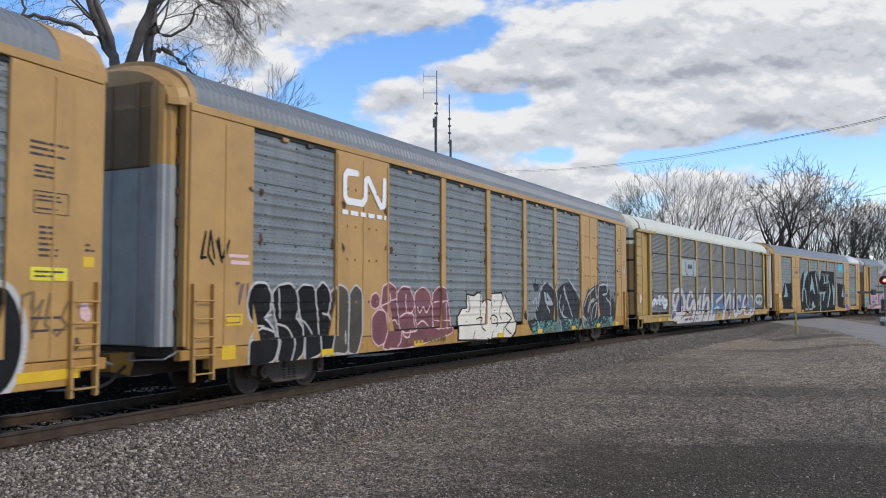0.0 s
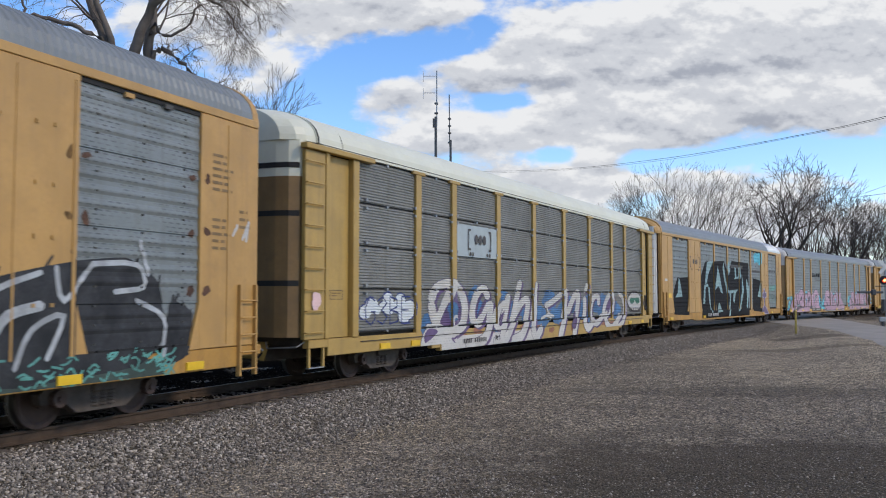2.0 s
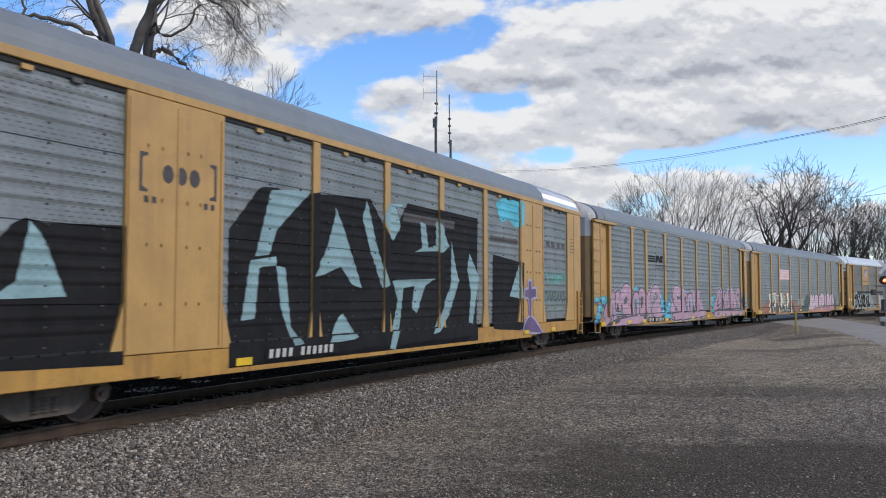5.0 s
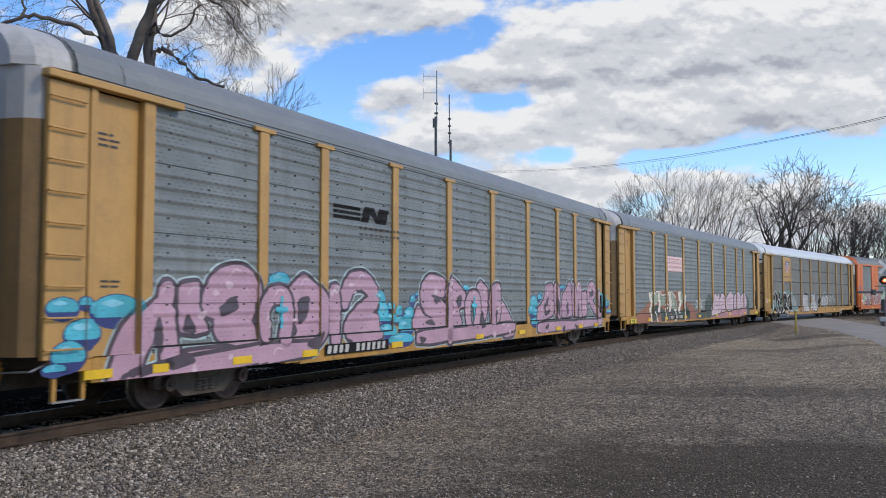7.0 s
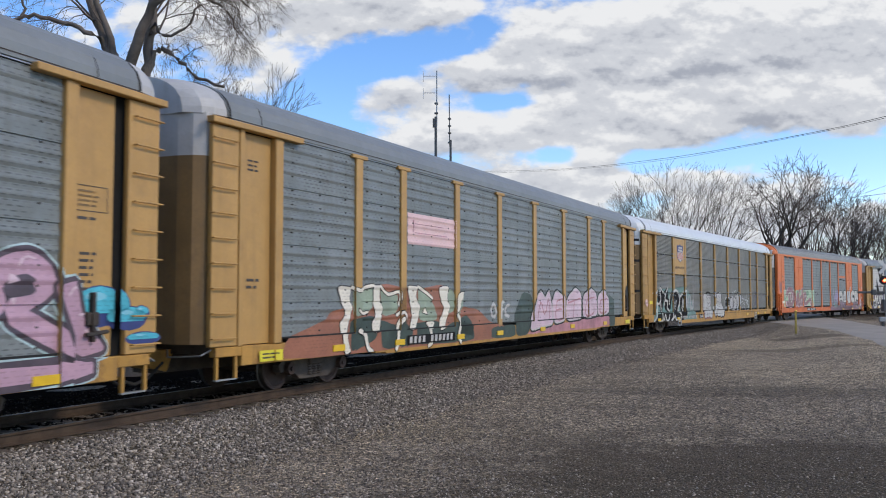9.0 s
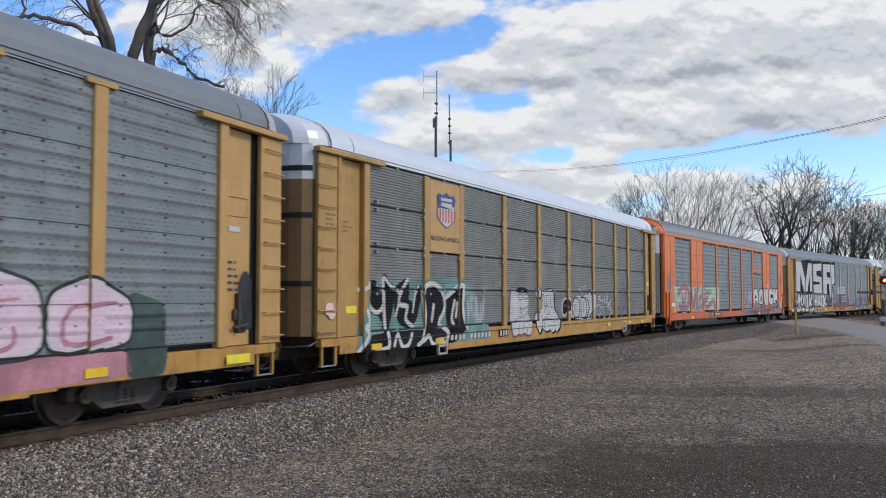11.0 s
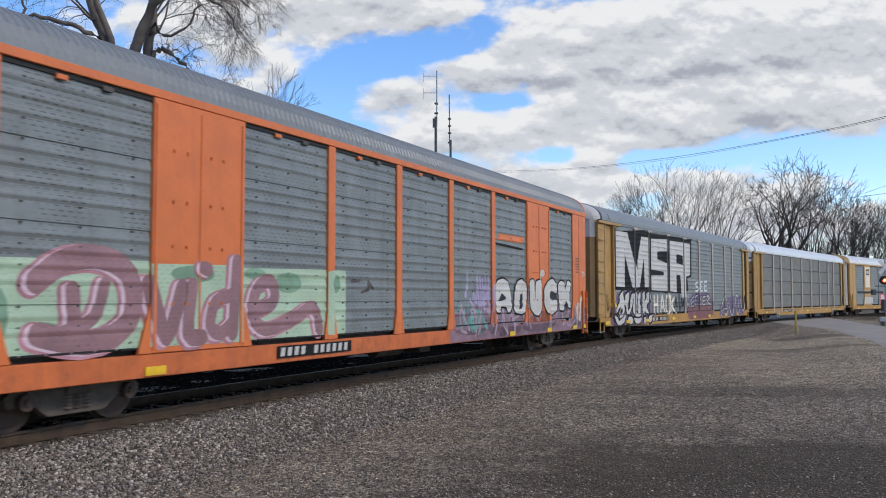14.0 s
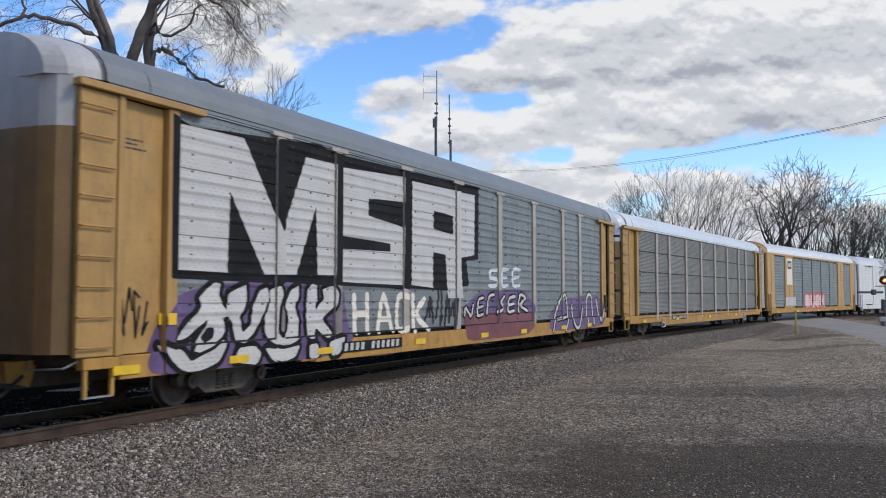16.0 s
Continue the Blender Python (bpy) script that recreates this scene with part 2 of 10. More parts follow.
GREEN_PAINT = shader("pale_green_spray_paint", (0.36, 0.48, 0.335), 0.5, 0, 0.12, 1.5, dash=0.35)
DKGREEN_PAINT = shader("dark_green_spray_paint", (0.035, 0.055, 0.045), 0.5, 0, 0.3, 1.5, dirt=0.3, dirt_color=(0.10, 0.16, 0.12))
RUST_PAINT = shader("rust_red_spray_paint", (0.30, 0.115, 0.065), 0.5, 0, 0.2, 1.5, dash=0.30)
BLUSH_PAINT = shader("blush_spray_paint", (0.70, 0.48, 0.47), 0.5, 0, 0.08, 2, dash=0.30)
GREY_PAINT = shader("dark_grey_spray_paint", (0.035, 0.037, 0.04), 0.7, 0, 0.4, 2, spec=0.2, dirt=0.35, dirt_color=(0.09, 0.095, 0.1))
RED_PAINT = shader("red_paint", (0.50, 0.05, 0.045), 0.5, 0, 0.15, 2)
NAVY_PAINT = shader("navy_paint", (0.03, 0.045, 0.17), 0.5, 0, 0.15, 2)
DUSK_PURPLE = shader("deep_purple_spray_line", (0.10, 0.08, 0.14), 0.55, 0, 0.2, 2)
PALE_FILL = shader("pale_white_spray_paint", (0.50, 0.50, 0.49), 0.55, 0, 0.1, 2, dirt=0.3, dirt_color=(0.33, 0.33, 0.33), dash=0.35)
FRESH_WHITE = shader("fresh_white_spray_paint", (0.53, 0.515, 0.48), 0.5, 0, 0.09, 2, dirt=0.3, dirt_color=(0.37, 0.36, 0.345), dash=0.4)
SIGN_WHITE = shader("white_sign_paint", (0.80, 0.80, 0.78), 0.5, 0, 0.05, 2, dirt=0.15, dirt_color=(0.55, 0.53, 0.50))
PLUM_PAINT = shader("dark_plum_spray_paint", (0.075, 0.055, 0.07), 0.5, 0, 0.3, 2)
HALO_PAINT = shader("pale_aqua_spray_paint", (0.42, 0.55, 0.56), 0.5, 0, 0.2, 2)
PALE_CYAN = shader("pale_turquoise_spray_paint", (0.22, 0.55, 0.66), 0.5, 0, 0.2, 2)
TEAL_BRIGHT = shader("sea_green_spray_paint", (0.10, 0.30, 0.26), 0.5, 0, 0.3, 2)
WISP_PAINT = shader("smoky_white_spray_paint", (0.36, 0.38, 0.39), 0.5, 0, 0.3, 3, dirt=0.5, dirt_color=(0.16, 0.17, 0.18))
DUSK_PAINT = shader("dusky_rose_spray_paint", (0.255, 0.135, 0.145), 0.5, 0, 0.2, 1.5, dirt=0.2, dirt_color=(0.20, 0.11, 0.12), dash=0.35)
SAGE_PAINT = shader("sage_green_spray_paint", (0.27, 0.33, 0.24), 0.5, 0, 0.2, 1.5, dirt=0.3, dirt_color=(0.12, 0.17, 0.12))
SOOT_PAINT = shader("sooty_brown_spray_paint", (0.050, 0.038, 0.024), 0.5, 0, 0.4, 2.5, dirt=0.5, dirt_color=(0.13, 0.085, 0.035), dash=0.50)
TEAL_FADED = shader("faded_grey_green_spray", (0.15, 0.19, 0.175), 0.5, 0, 0.2, 2)
LILAC_PAINT = shader("lilac_spray_paint", (0.36, 0.33, 0.50), 0.5, 0, 0.2, 2)
PALE_END = shader("pale_galvanised_end", (0.36, 0.37, 0.37), 0.5, 0.2, 0.12, 1.5, dirt=0.4, dirt_color=(0.20, 0.19, 0.17), streak=0.5)
POST_PALE = shader("overpainted_pale_post", (0.40, 0.35, 0.30), 0.6, 0, 0.15, 2, dirt=0.4, dirt_color=(0.27, 0.20, 0.13), streak=0.3)
PALE_MAUVE = shader("pale_mauve_spray_paint", (0.34, 0.25, 0.30), 0.5, 0, 0.2, 2)
STRIPE = shader("yellow_reflector", (0.72, 0.46, 0.02), 0.35, 0, 0.12, 3, dirt=0.2)
LABEL_YELLOW = shader("bright_yellow_label", (0.72, 0.62, 0.04), 0.4, 0, 0.08, 3)
LETTER_DARK = shader("dark_stencil_paint", (0.06, 0.05, 0.045), 0.6, 0, 0.2, 5)
LETTER_FADED = shader("faded_stencil_paint", (0.20, 0.125, 0.05), 0.6, 0, 0.2, 5)
RUST_STAIN = shader("rust_stain", (0.085, 0.042, 0.024), 0.85, 0, 0.4, 6)
BARK = shader("grey_brown_bark", (0.15, 0.125, 0.105), 0.9, 0, 0.25, 3, bump=0.6, bump_scale=14)
TWIG = shader("thin_twig_bark", (0.125, 0.10, 0.085), 0.9, 0, 0.2, 2)
STEEL = shader("galvanised_pole", (0.33, 0.34, 0.35), 0.45, 0.6, 0.1, 3)
DARK_STEEL = shader("dark_painted_pole", (0.09, 0.095, 0.10), 0.5, 0.3, 0.15, 3)
STONE = shader("crushed_stone", (0.29, 0.256, 0.214), 0.9, 0, 0.2, 9, island=True, bump=0.3)
# ballast under and behind the train: its shade is part of these colours
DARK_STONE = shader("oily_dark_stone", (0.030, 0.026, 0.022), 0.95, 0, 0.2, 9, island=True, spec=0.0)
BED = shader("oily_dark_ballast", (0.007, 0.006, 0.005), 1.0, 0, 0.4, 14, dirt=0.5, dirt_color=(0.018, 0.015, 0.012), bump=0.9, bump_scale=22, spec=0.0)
END_WHITE = shader("dirty_white_end", (0.43, 0.43, 0.425), 0.55, 0, 0.10, 1.3, dirt=0.4, dirt_color=(0.25, 0.23, 0.20), streak=0.4, rust=0.15)
# end doors: grime, plus the shade between cars put into the yellow
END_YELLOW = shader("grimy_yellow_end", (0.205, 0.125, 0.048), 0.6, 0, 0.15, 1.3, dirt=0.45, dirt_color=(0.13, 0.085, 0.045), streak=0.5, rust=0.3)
DUSTY = shader("dusty_truck_steel", (0.078, 0.063, 0.052), 0.85, 0, 0.3, 5, dirt=0.5, dirt_color=(0.06, 0.046, 0.036), rust=0.4)
PALE_PINK = shader("pale_pink_spray_paint", (0.60, 0.45, 0.51), 0.5, 0, 0.1, 2, dash=0.30)
FAR_BARK = shader("dark_far_bark", (0.050, 0.041, 0.035), 0.95, 0, 0.2, 2)
FAR_TWIG = shader("dark_far_twig", (0.070, 0.057, 0.049), 0.95, 0, 0.2, 2)
BOLT = shader("weathered_bolt", (0.085, 0.082, 0.076), 0.7, 0.2, 0.2, 8)
ROOF_SILVER = shader("bright_unpainted_roof_sheet", (0.50, 0.53, 0.55), 0.38, 0.5, 0.08, 1.0, dirt=0.25, dirt_color=(0.35, 0.35, 0.34))
RUSTY = shader("rusty_hinge_steel", (0.12, 0.055, 0.03), 0.85, 0, 0.4, 8)
POST_YELLOW = shader("faded_yellow_marker", (0.40, 0.31, 0.07), 0.6, 0, 0.15, 4, dirt=0.3)


def glow(name, color, power):
    m = bpy.data.materials.new(name)
    m.use_nodes = True
    b = m.node_tree.nodes["Principled BSDF"]
    b.inputs["Base Color"].default_value = (*color, 1)
    b.inputs["Emission Color"].default_value = (*color, 1)
    b.inputs["Emission Strength"].default_value = power
    return m


LAMP_RED = glow("lit_red_lens", (0.9, 0.05, 0.015), 1.0)
LAMP_CORE = glow("lit_lamp_core", (1.0, 0.55, 0.18), 4.0)


# ---- mesh helpers ----
def part(name, bm, material, parent=None, label=""):
    me = bpy.data.meshes.new(name)
    bm.to_mesh(me)
    bm.free()
    for m in material if isinstance(material, (list, tuple)) else [material]:
        me.materials.append(m)
    ob = new(name, me)
    if parent is not None:
        ob.parent = parent
    if label:
        ob["label"] = label
    return ob


def again(ob, parent, m=None):
    """Another object on the same mesh."""
    o = new(ob.name.split(".")[0], ob.data)
    o.parent = parent
    if m is not None:
        o.matrix_basis = m
    if "label" in ob:
        o["label"] = ob["label"]
    return o


def raw(name, verts, faces, material, parent=None, label="", index=None, smooth=False):
    me = bpy.data.meshes.new(name)
    me.from_pydata(verts, [], faces)
    for m in material if isinstance(material, (list, tuple)) else [material]:
        me.materials.append(m)
    if index is not None:
        me.polygons.foreach_set("material_index", index)
    if smooth:
        me.polygons.foreach_set("use_smooth", [True] * len(me.polygons))
    ob = new(name, me)
    if parent is not None:
        ob.parent = parent
    if label:
        ob["label"] = label
    return ob


def box(bm, x0, x1, y0, y1, z0, z1, bevel=0.0):
    r = bmesh.ops.create_cube(bm, size=1.0)
    vs = r["verts"]
    for v in vs:
        v.co = Vector((x0 + (v.co.x + 0.5) * (x1 - x0), y0 + (v.co.y + 0.5) * (y1 - y0), z0 + (v.co.z + 0.5) * (z1 - z0)))
    if bevel:
        es = list({e for v in vs for e in v.link_edges})
        bmesh.ops.bevel(bm, geom=es, offset=bevel, segments=1, affect="EDGES")
    return bm


def boxes(*rows, bevel=0.0):
    bm = bmesh.new()
    for r in rows:
        box(bm, *r, bevel=bevel)
    return bm


def rod(bm, a, b, r, sides=6, r2=None):
    a, b = Vector(a), Vector(b)
    d = b - a
    m = Matrix.Translation((a + b) / 2) @ d.to_track_quat("Z", "Y").to_matrix().to_4x4()
    bmesh.ops.create_cone(bm, cap_ends=True, segments=sides, radius1=r, radius2=r if r2 is None else r2, depth=d.length, matrix=m)
    return bm


def extrude_profile(pts, x0, x1, name, material, parent, label="", closed=False, steps=None):
    """A section of (y, z) points drawn along x."""
    xs = steps or (x0, x1)
    verts, faces = [], []
    n = len(pts)
    for x in xs:
        verts += [(x, y, z) for y, z in pts]
    for i in range(len(xs) - 1):
        for j in range(n if closed else n - 1):
            a, b = i * n + j, i * n + (j + 1) % n
            faces.append((a, a + n, b + n, b))
    if closed:
        faces.append(tuple(range(n)))
        faces.append(tuple(reversed(range((len(xs) - 1) * n, len(xs) * n))))
    return raw(name, verts, faces, material, parent, label)


# ---- the rail cars ----
PITCH_CAR, TRUCK, HALF = 28.6, 10.06, 1.52
START, SPEED = -18.05, 12.626
Z_SILL, Z_FLOOR, Z_TOP, Z_EAVE = 0.62, 0.98, 4.86, 5.0
LOW_SPAN = 7.9
BROAD, FINE = "broad", "fine"


def sheet_profile(kind, z0, z1):
    """Breakpoints (z, outward offset) of a ribbed side sheet."""
    pts, z = [(z0, 0.0)], z0
    if kind == BROAD:
        for base, high in ((z0, z0 + 0.68), (z0 + 0.68, z0 + 1.78), (z0 + 1.78, z0 + 2.87), (z0 + 2.87, z1)):
            pts += [(base + 0.004, -0.010), (base + 0.009, 0.012), (base + 0.22, 0.004)]
            count = round((high - base - 0.27) / 0.2)
            for i in range(count):
                a = base + 0.26 + i * (high - base - 0.27) / count
                pts += [(a, 0.0), (a + 0.05, 0.015), (a + 0.075, 0.015), (a + 0.14, 0.001)]
    else:
        tier = (z1 - z0) / 4
        for t in range(4):
            base = z0 + t * tier
            pts += [(base + 0.002, -0.05), (base + 0.030, -0.05), (base + 0.034, 0.0)]
            n = int((tier - 0.06) / 0.062)
            for i in range(n):
                a = base + 0.045 + i * (tier - 0.05) / n
                pts += [(a, 0.0), (a + 0.010, 0.018), (a + 0.034, 0.018), (a + 0.046, 0.0)]
    pts = [p for p in pts if p[0] < z1 - 0.004] + [(z1, 0.0)]
    return pts


SLOT = (1.052, 1.082)
SHEET_BACK = {BROAD: 0.055, FINE: 0.075}
PANELS_SLIM = [(-11.70, -9.10), (-6.95, -4.34), (-4.09, -1.52), (-1.27, 1.27), (1.52, 4.09), (4.34, 6.95), (9.10, 11.70)]
POSTS_TEE = [-9.02, -7.09, -4.23, -1.414, 1.414, 4.23, 7.09, 9.02]
EDGES_TEE = [-11.70] + POSTS_TEE + [11.70]
PANELS_TEE = [(a + (0.13 if i else 0.0), b - (0.13 if i < 8 else 0.0)) for i, (a, b) in enumerate(zip(EDGES_TEE, EDGES_TEE[1:]))]


class Side:
    """The camera side of a car as a height field, for paint that follows it."""

    def __init__(self, kind, panels, low=None):
        self.kind, self.panels, self.low = kind, panels, low or Z_SILL
        self.prof = sheet_profile(kind, Z_FLOOR + 0.07, Z_TOP)
        self.zs = np.array([p[0] for p in self.prof])
        self.os = np.array([p[1] for p in self.prof])
        self.covers = []
        if len(panels) == 9:
            for sg in (-1, 1):
                self.covers += [(*sorted((sg * 11.70, sg * 11.93)), 0.0, 9.0, 0.030), (*sorted((sg * 11.93, sg * 12.80)), Z_FLOOR, 9.0, -0.10), (*sorted((sg * 12.80, sg * 12.92)), Z_FLOOR, 9.0, 0.020)]
        self.cuts = sorted({c for a, b in panels for c in (a, b)} | {c for r in self.covers for c in r[:2]})

    def out(self, u, z):
        for u0, u1, z0, z1, o in self.covers:
            if u0 < u < u1 and z0 < z < z1:
                return o
        for a, b in self.panels:
            if a < u < b and self.zs[0] <= z <= self.zs[-1]:
                return float(np.interp(z, self.zs, self.os)) - SHEET_BACK[self.kind]
        return 0.0


def spans(shapes, z):
    """Where the level z crosses a set of outlines: joined intervals."""
    got = []
    for poly in shapes:
        xs, n = [], len(poly)
        for i in range(n):
            (xa, za), (xb, zb) = poly[i], poly[(i + 1) % n]
            if (za <= z) != (zb <= z):
                xs.append(xa + (z - za) / (zb - za) * (xb - xa))
        xs.sort()
        got += [(xs[i], xs[i + 1]) for i in range(0, len(xs) - 1, 2)]
    got.sort()
    out = []
    for a, b in got:
        if out and a <= out[-1][1]:
            out[-1][1] = max(out[-1][1], b)
        else:
            out.append([a, b])
    return out


def drape(name, shapes, side, lift, material, parent, label="", fine_step=0.04):
    """Paint outlines, given in (u, z), onto a car side, following its ribs and posts."""
    lo = min(p[1] for s in shapes for p in s)
    hi = max(p[1] for s in shapes for p in s)
    between = max(abs(p[0]) for s in shapes for p in s) < LOW_SPAN
    lo = max(lo, (side.low if between else Z_SILL) + 0.006)
    levels = {lo, hi} | {z for z in SLOT if lo < z < hi}
    levels |= {float(z) for z in side.zs if lo < z < hi}
    z = lo
    while z < hi:
        levels.add(z)
        z += fine_step
    queue = [(a, b, 0) for a, b in zip(sorted(levels), sorted(levels)[1:])]
    verts, faces = [], []
    while queue:
        z0, z1, cut = queue.pop()
        if z1 - z0 < 1e-5:
            continue
        e = (z1 - z0) * 0.02
        bot, top = spans(shapes, z0 + e), spans(shapes, z1 - e)
        if len(bot) != len(top) or any(b0 < a1 or b1 < a0 for (a0, b0), (a1, b1) in zip(bot, top)):
            if cut < 3:
                queue += [(z0, (z0 + z1) / 2, cut + 1), ((z0 + z1) / 2, z1, cut + 1)]
                continue
            bot = top = spans(shapes, (z0 + z1) / 2)
        zm = (z0 + z1) / 2
        for (a0, b0), (a1, b1) in zip(bot, top):
            l, r = min(a0, a1), max(b0, b1)
            stops = [l] + [c for c in side.cuts if l < c < r] + [r]
            for ua, ub in zip(stops, stops[1:]):
                um = (ua + ub) / 2
                q = [(max(ua, min(ub, a0)), z0), (max(ua, min(ub, b0)), z0), (max(ua, min(ub, b1)), z1), (max(ua, min(ub, a1)), z1)]
                if max(q[1][0] - q[0][0], q[2][0] - q[3][0]) < 1e-4:
                    continue
                k = len(verts)
                om = side.out(um, zm)
                ribbed = any(a < um < b for a, b in side.panels)
                o0 = side.out(um, z0 + 1e-5) if ribbed and om < 0 else om
                o1 = side.out(um, z1 - 1e-5) if ribbed and om < 0 else om
                for (u, zz), o in zip(q, (o0, o0, o1, o1)):
                    verts.append((u, -HALF - o - lift, zz))
                faces.append((k, k + 1, k + 2, k + 3))
    return raw(name, verts, faces, material, parent, label)


def stroke(points, width, jog=0.0):
    """The outline of a fat pen line: one capsule for each of its legs."""
    out = []
    for (xa, za), (xb, zb) in zip(points, points[1:]):
        a = math.atan2(zb - za, xb - xa)
        poly = []
        for i in range(7):
            t = a + math.pi / 2 + math.pi * i / 6
            poly.append((xa + width * math.cos(t), za + width * math.sin(t)))
        for i in range(7):
            t = a - math.pi / 2 + math.pi * i / 6
            poly.append((xb + width * math.cos(t), zb + width * math.sin(t)))
        out.append(poly)
    return out


def rect(u0, u1, z0, z1):
    return [[(u0, z0), (u1, z0), (u1, z1), (u0, z1)]]


def oval(u, z, ru, rz, n=20):
    return [[(u + ru * math.cos(2 * math.pi * i / n), z + rz * math.sin(2 * math.pi * i / n)) for i in range(n)]]


# pen lines of letters in a unit cell
PEN = {
    "A": [[(0, 0), (0.5, 1), (1, 0)], [(0.25, 0.38), (0.75, 0.38)]],
    "a": [[(0, 0), (0, 0.7), (0.3, 1), (0.75, 0.95), (1, 0.6), (1, 0)], [(0, 0.42), (1, 0.42)]],
    "B": [[(0, 0), (0, 1), (0.75, 0.9), (0.8, 0.62), (0.1, 0.5), (0.95, 0.4), (0.9, 0.08), (0, 0)]],
    "C": [[(1, 0.8), (0.7, 1), (0.2, 0.9), (0, 0.5), (0.2, 0.1), (0.7, 0), (1, 0.2)]],
    "F": [[(1, 1), (0, 1), (0, 0)], [(0, 0.5), (0.8, 0.5)]],
    "D": [[(0, 0), (0, 1), (0.6, 0.95), (1, 0.6), (0.95, 0.3), (0.6, 0.02), (0, 0)]],
    "E": [[(1, 1), (0, 1), (0, 0), (1, 0)], [(0, 0.5), (0.8, 0.5)]],
    "G": [[(1, 0.85), (0.5, 1), (0, 0.6), (0.1, 0.15), (0.6, 0), (1, 0.2), (1, 0.45), (0.6, 0.45)]],
    "H": [[(0, 0), (0, 1)], [(1, 0), (1, 1)], [(0, 0.5), (1, 0.5)]],
    "I": [[(0.5, 0), (0.5, 1)]],
    "J": [[(0.9, 1), (0.9, 0.25), (0.5, 0), (0.1, 0.25)]],
    "K": [[(0, 0), (0, 1)], [(1, 1), (0.1, 0.5), (1, 0)]],
    "L": [[(0, 1), (0, 0), (1, 0)]],
    "M": [[(0, 0), (0, 1), (0.5, 0.3), (1, 1), (1, 0)]],
    "N": [[(0, 0), (0, 1), (1, 0), (1, 1)]],
    "n": [[(0, 0), (0, 0.95)], [(0, 0.6), (0.45, 1), (0.9, 0.85), (1, 0)]],
    "O": [[(0.5, 1), (0.1, 0.8), (0, 0.5), (0.1, 0.2), (0.5, 0), (0.9, 0.2), (1, 0.5), (0.9, 0.8), (0.5, 1)]],
    "P": [[(0, 0), (0, 1), (0.8, 0.95), (1, 0.72), (0.8, 0.48), (0, 0.45)]],
    "R": [[(0, 0), (0, 1), (0.8, 0.95), (1, 0.72), (0.8, 0.48), (0, 0.45), (1, 0)]],
    "S": [[(1, 0.85), (0.6, 1), (0.1, 0.85), (0.15, 0.58), (0.85, 0.42), (0.9, 0.15), (0.4, 0), (0, 0.15)]],
    "T": [[(0, 1), (1, 1)], [(0.5, 1), (0.5, 0)]],
    "U": [[(0, 1), (0, 0.25), (0.3, 0), (0.7, 0), (1, 0.25), (1, 1)]],
    "V": [[(0, 1), (0.5, 0), (1, 1)]],
    "W": [[(0, 1), (0.25, 0), (0.5, 0.7), (0.75, 0), (1, 1)]],
    "Y": [[(0, 1), (0.5, 0.5), (1, 1)], [(0.5, 0.5), (0.5, 0)]],
    "b": [[(0, 1.3), (0, 0), (0.7, 0.02), (1, 0.4), (0.7, 0.75), (0, 0.7)]],
    "l": [[(0.5, 1.35), (0.5, 0.1), (0.8, 0)]],
    "i": [[(0.5, 0.85), (0.5, 0)]],
    "c": [[(1, 0.75), (0.5, 0.95), (0.05, 0.5), (0.4, 0.02), (1, 0.15)]],
    "e": [[(0.1, 0.45), (0.9, 0.55), (0.8, 0.9), (0.35, 0.95), (0.02, 0.5), (0.35, 0.02), (1, 0.15)]],
    "1": [[(0.3, 0.8), (0.55, 1), (0.55, 0)]],
    "d": [[(1, 1.25), (1, 0), (0.3, 0.02), (0, 0.4), (0.3, 0.75), (1, 0.7)]],
    "3": [[(0, 0.85), (0.5, 1), (0.95, 0.75), (0.4, 0.52), (1, 0.25), (0.5, 0), (0, 0.12)]],
}


def lettered(word, u0, u1, z0, z1, width, lean=0.0, wave=0.0, gap=0.16, draw=None):
    """Fat pen lines of a word in the box u0..u1, z0..z1: capsules in (u, z)."""
    out = []
    n = len(word)
    cell = (u1 - u0) / n
    for i, ch in enumerate(word):
        if ch == " ":
            continue
        a = u0 + i * cell + width * 0.9 + gap * cell * 0.1
        w = cell - 2 * width * 0.9 - gap * cell * 0.2
        dz = wave * math.sin(i * 1.7)
        za, zb = z0 + width + dz, z1 - width + dz * 0.6
        for line in PEN[ch]:
            pts = [(a + w * x + lean * (y - 0.5) * (zb - za), za + (zb - za) * y) for x, y in line]
            out += stroke(pts, draw or width)
    return out


def bars(u0, u1, z0, z1, rows, rng, fill=0.9, words=2):
    """Small writing that is not to be read: plain bars in rows."""
    out = []
    step = (z1 - z0) / rows
    for r in range(rows):
        z = z1 - (r + 1) * step
        u = u0
        end = u0 + (u1 - u0) * rng.uniform(0.6, 1.0) * fill / 0.9
        while u < end - 0.02:
            w = min(end - u, (u1 - u0) / words * rng.uniform(0.6, 1.1))
            out += rect(u, u + w, z + step * 0.30, z + step * 0.70)
            u += w + step * 0.4
    return out


# section of the roof, from one eave over the crown to the other
_half = [(-1.50, Z_EAVE - 0.02), (-1.49, 5.10), (-1.42, 5.26), (-1.26, 5.42), (-1.02, 5.55), (-0.70, 5.66), (-0.35, 5.72)]
ROOF = _half + [(0.0, 5.74)] + [(-y, z) for y, z in reversed(_half)]


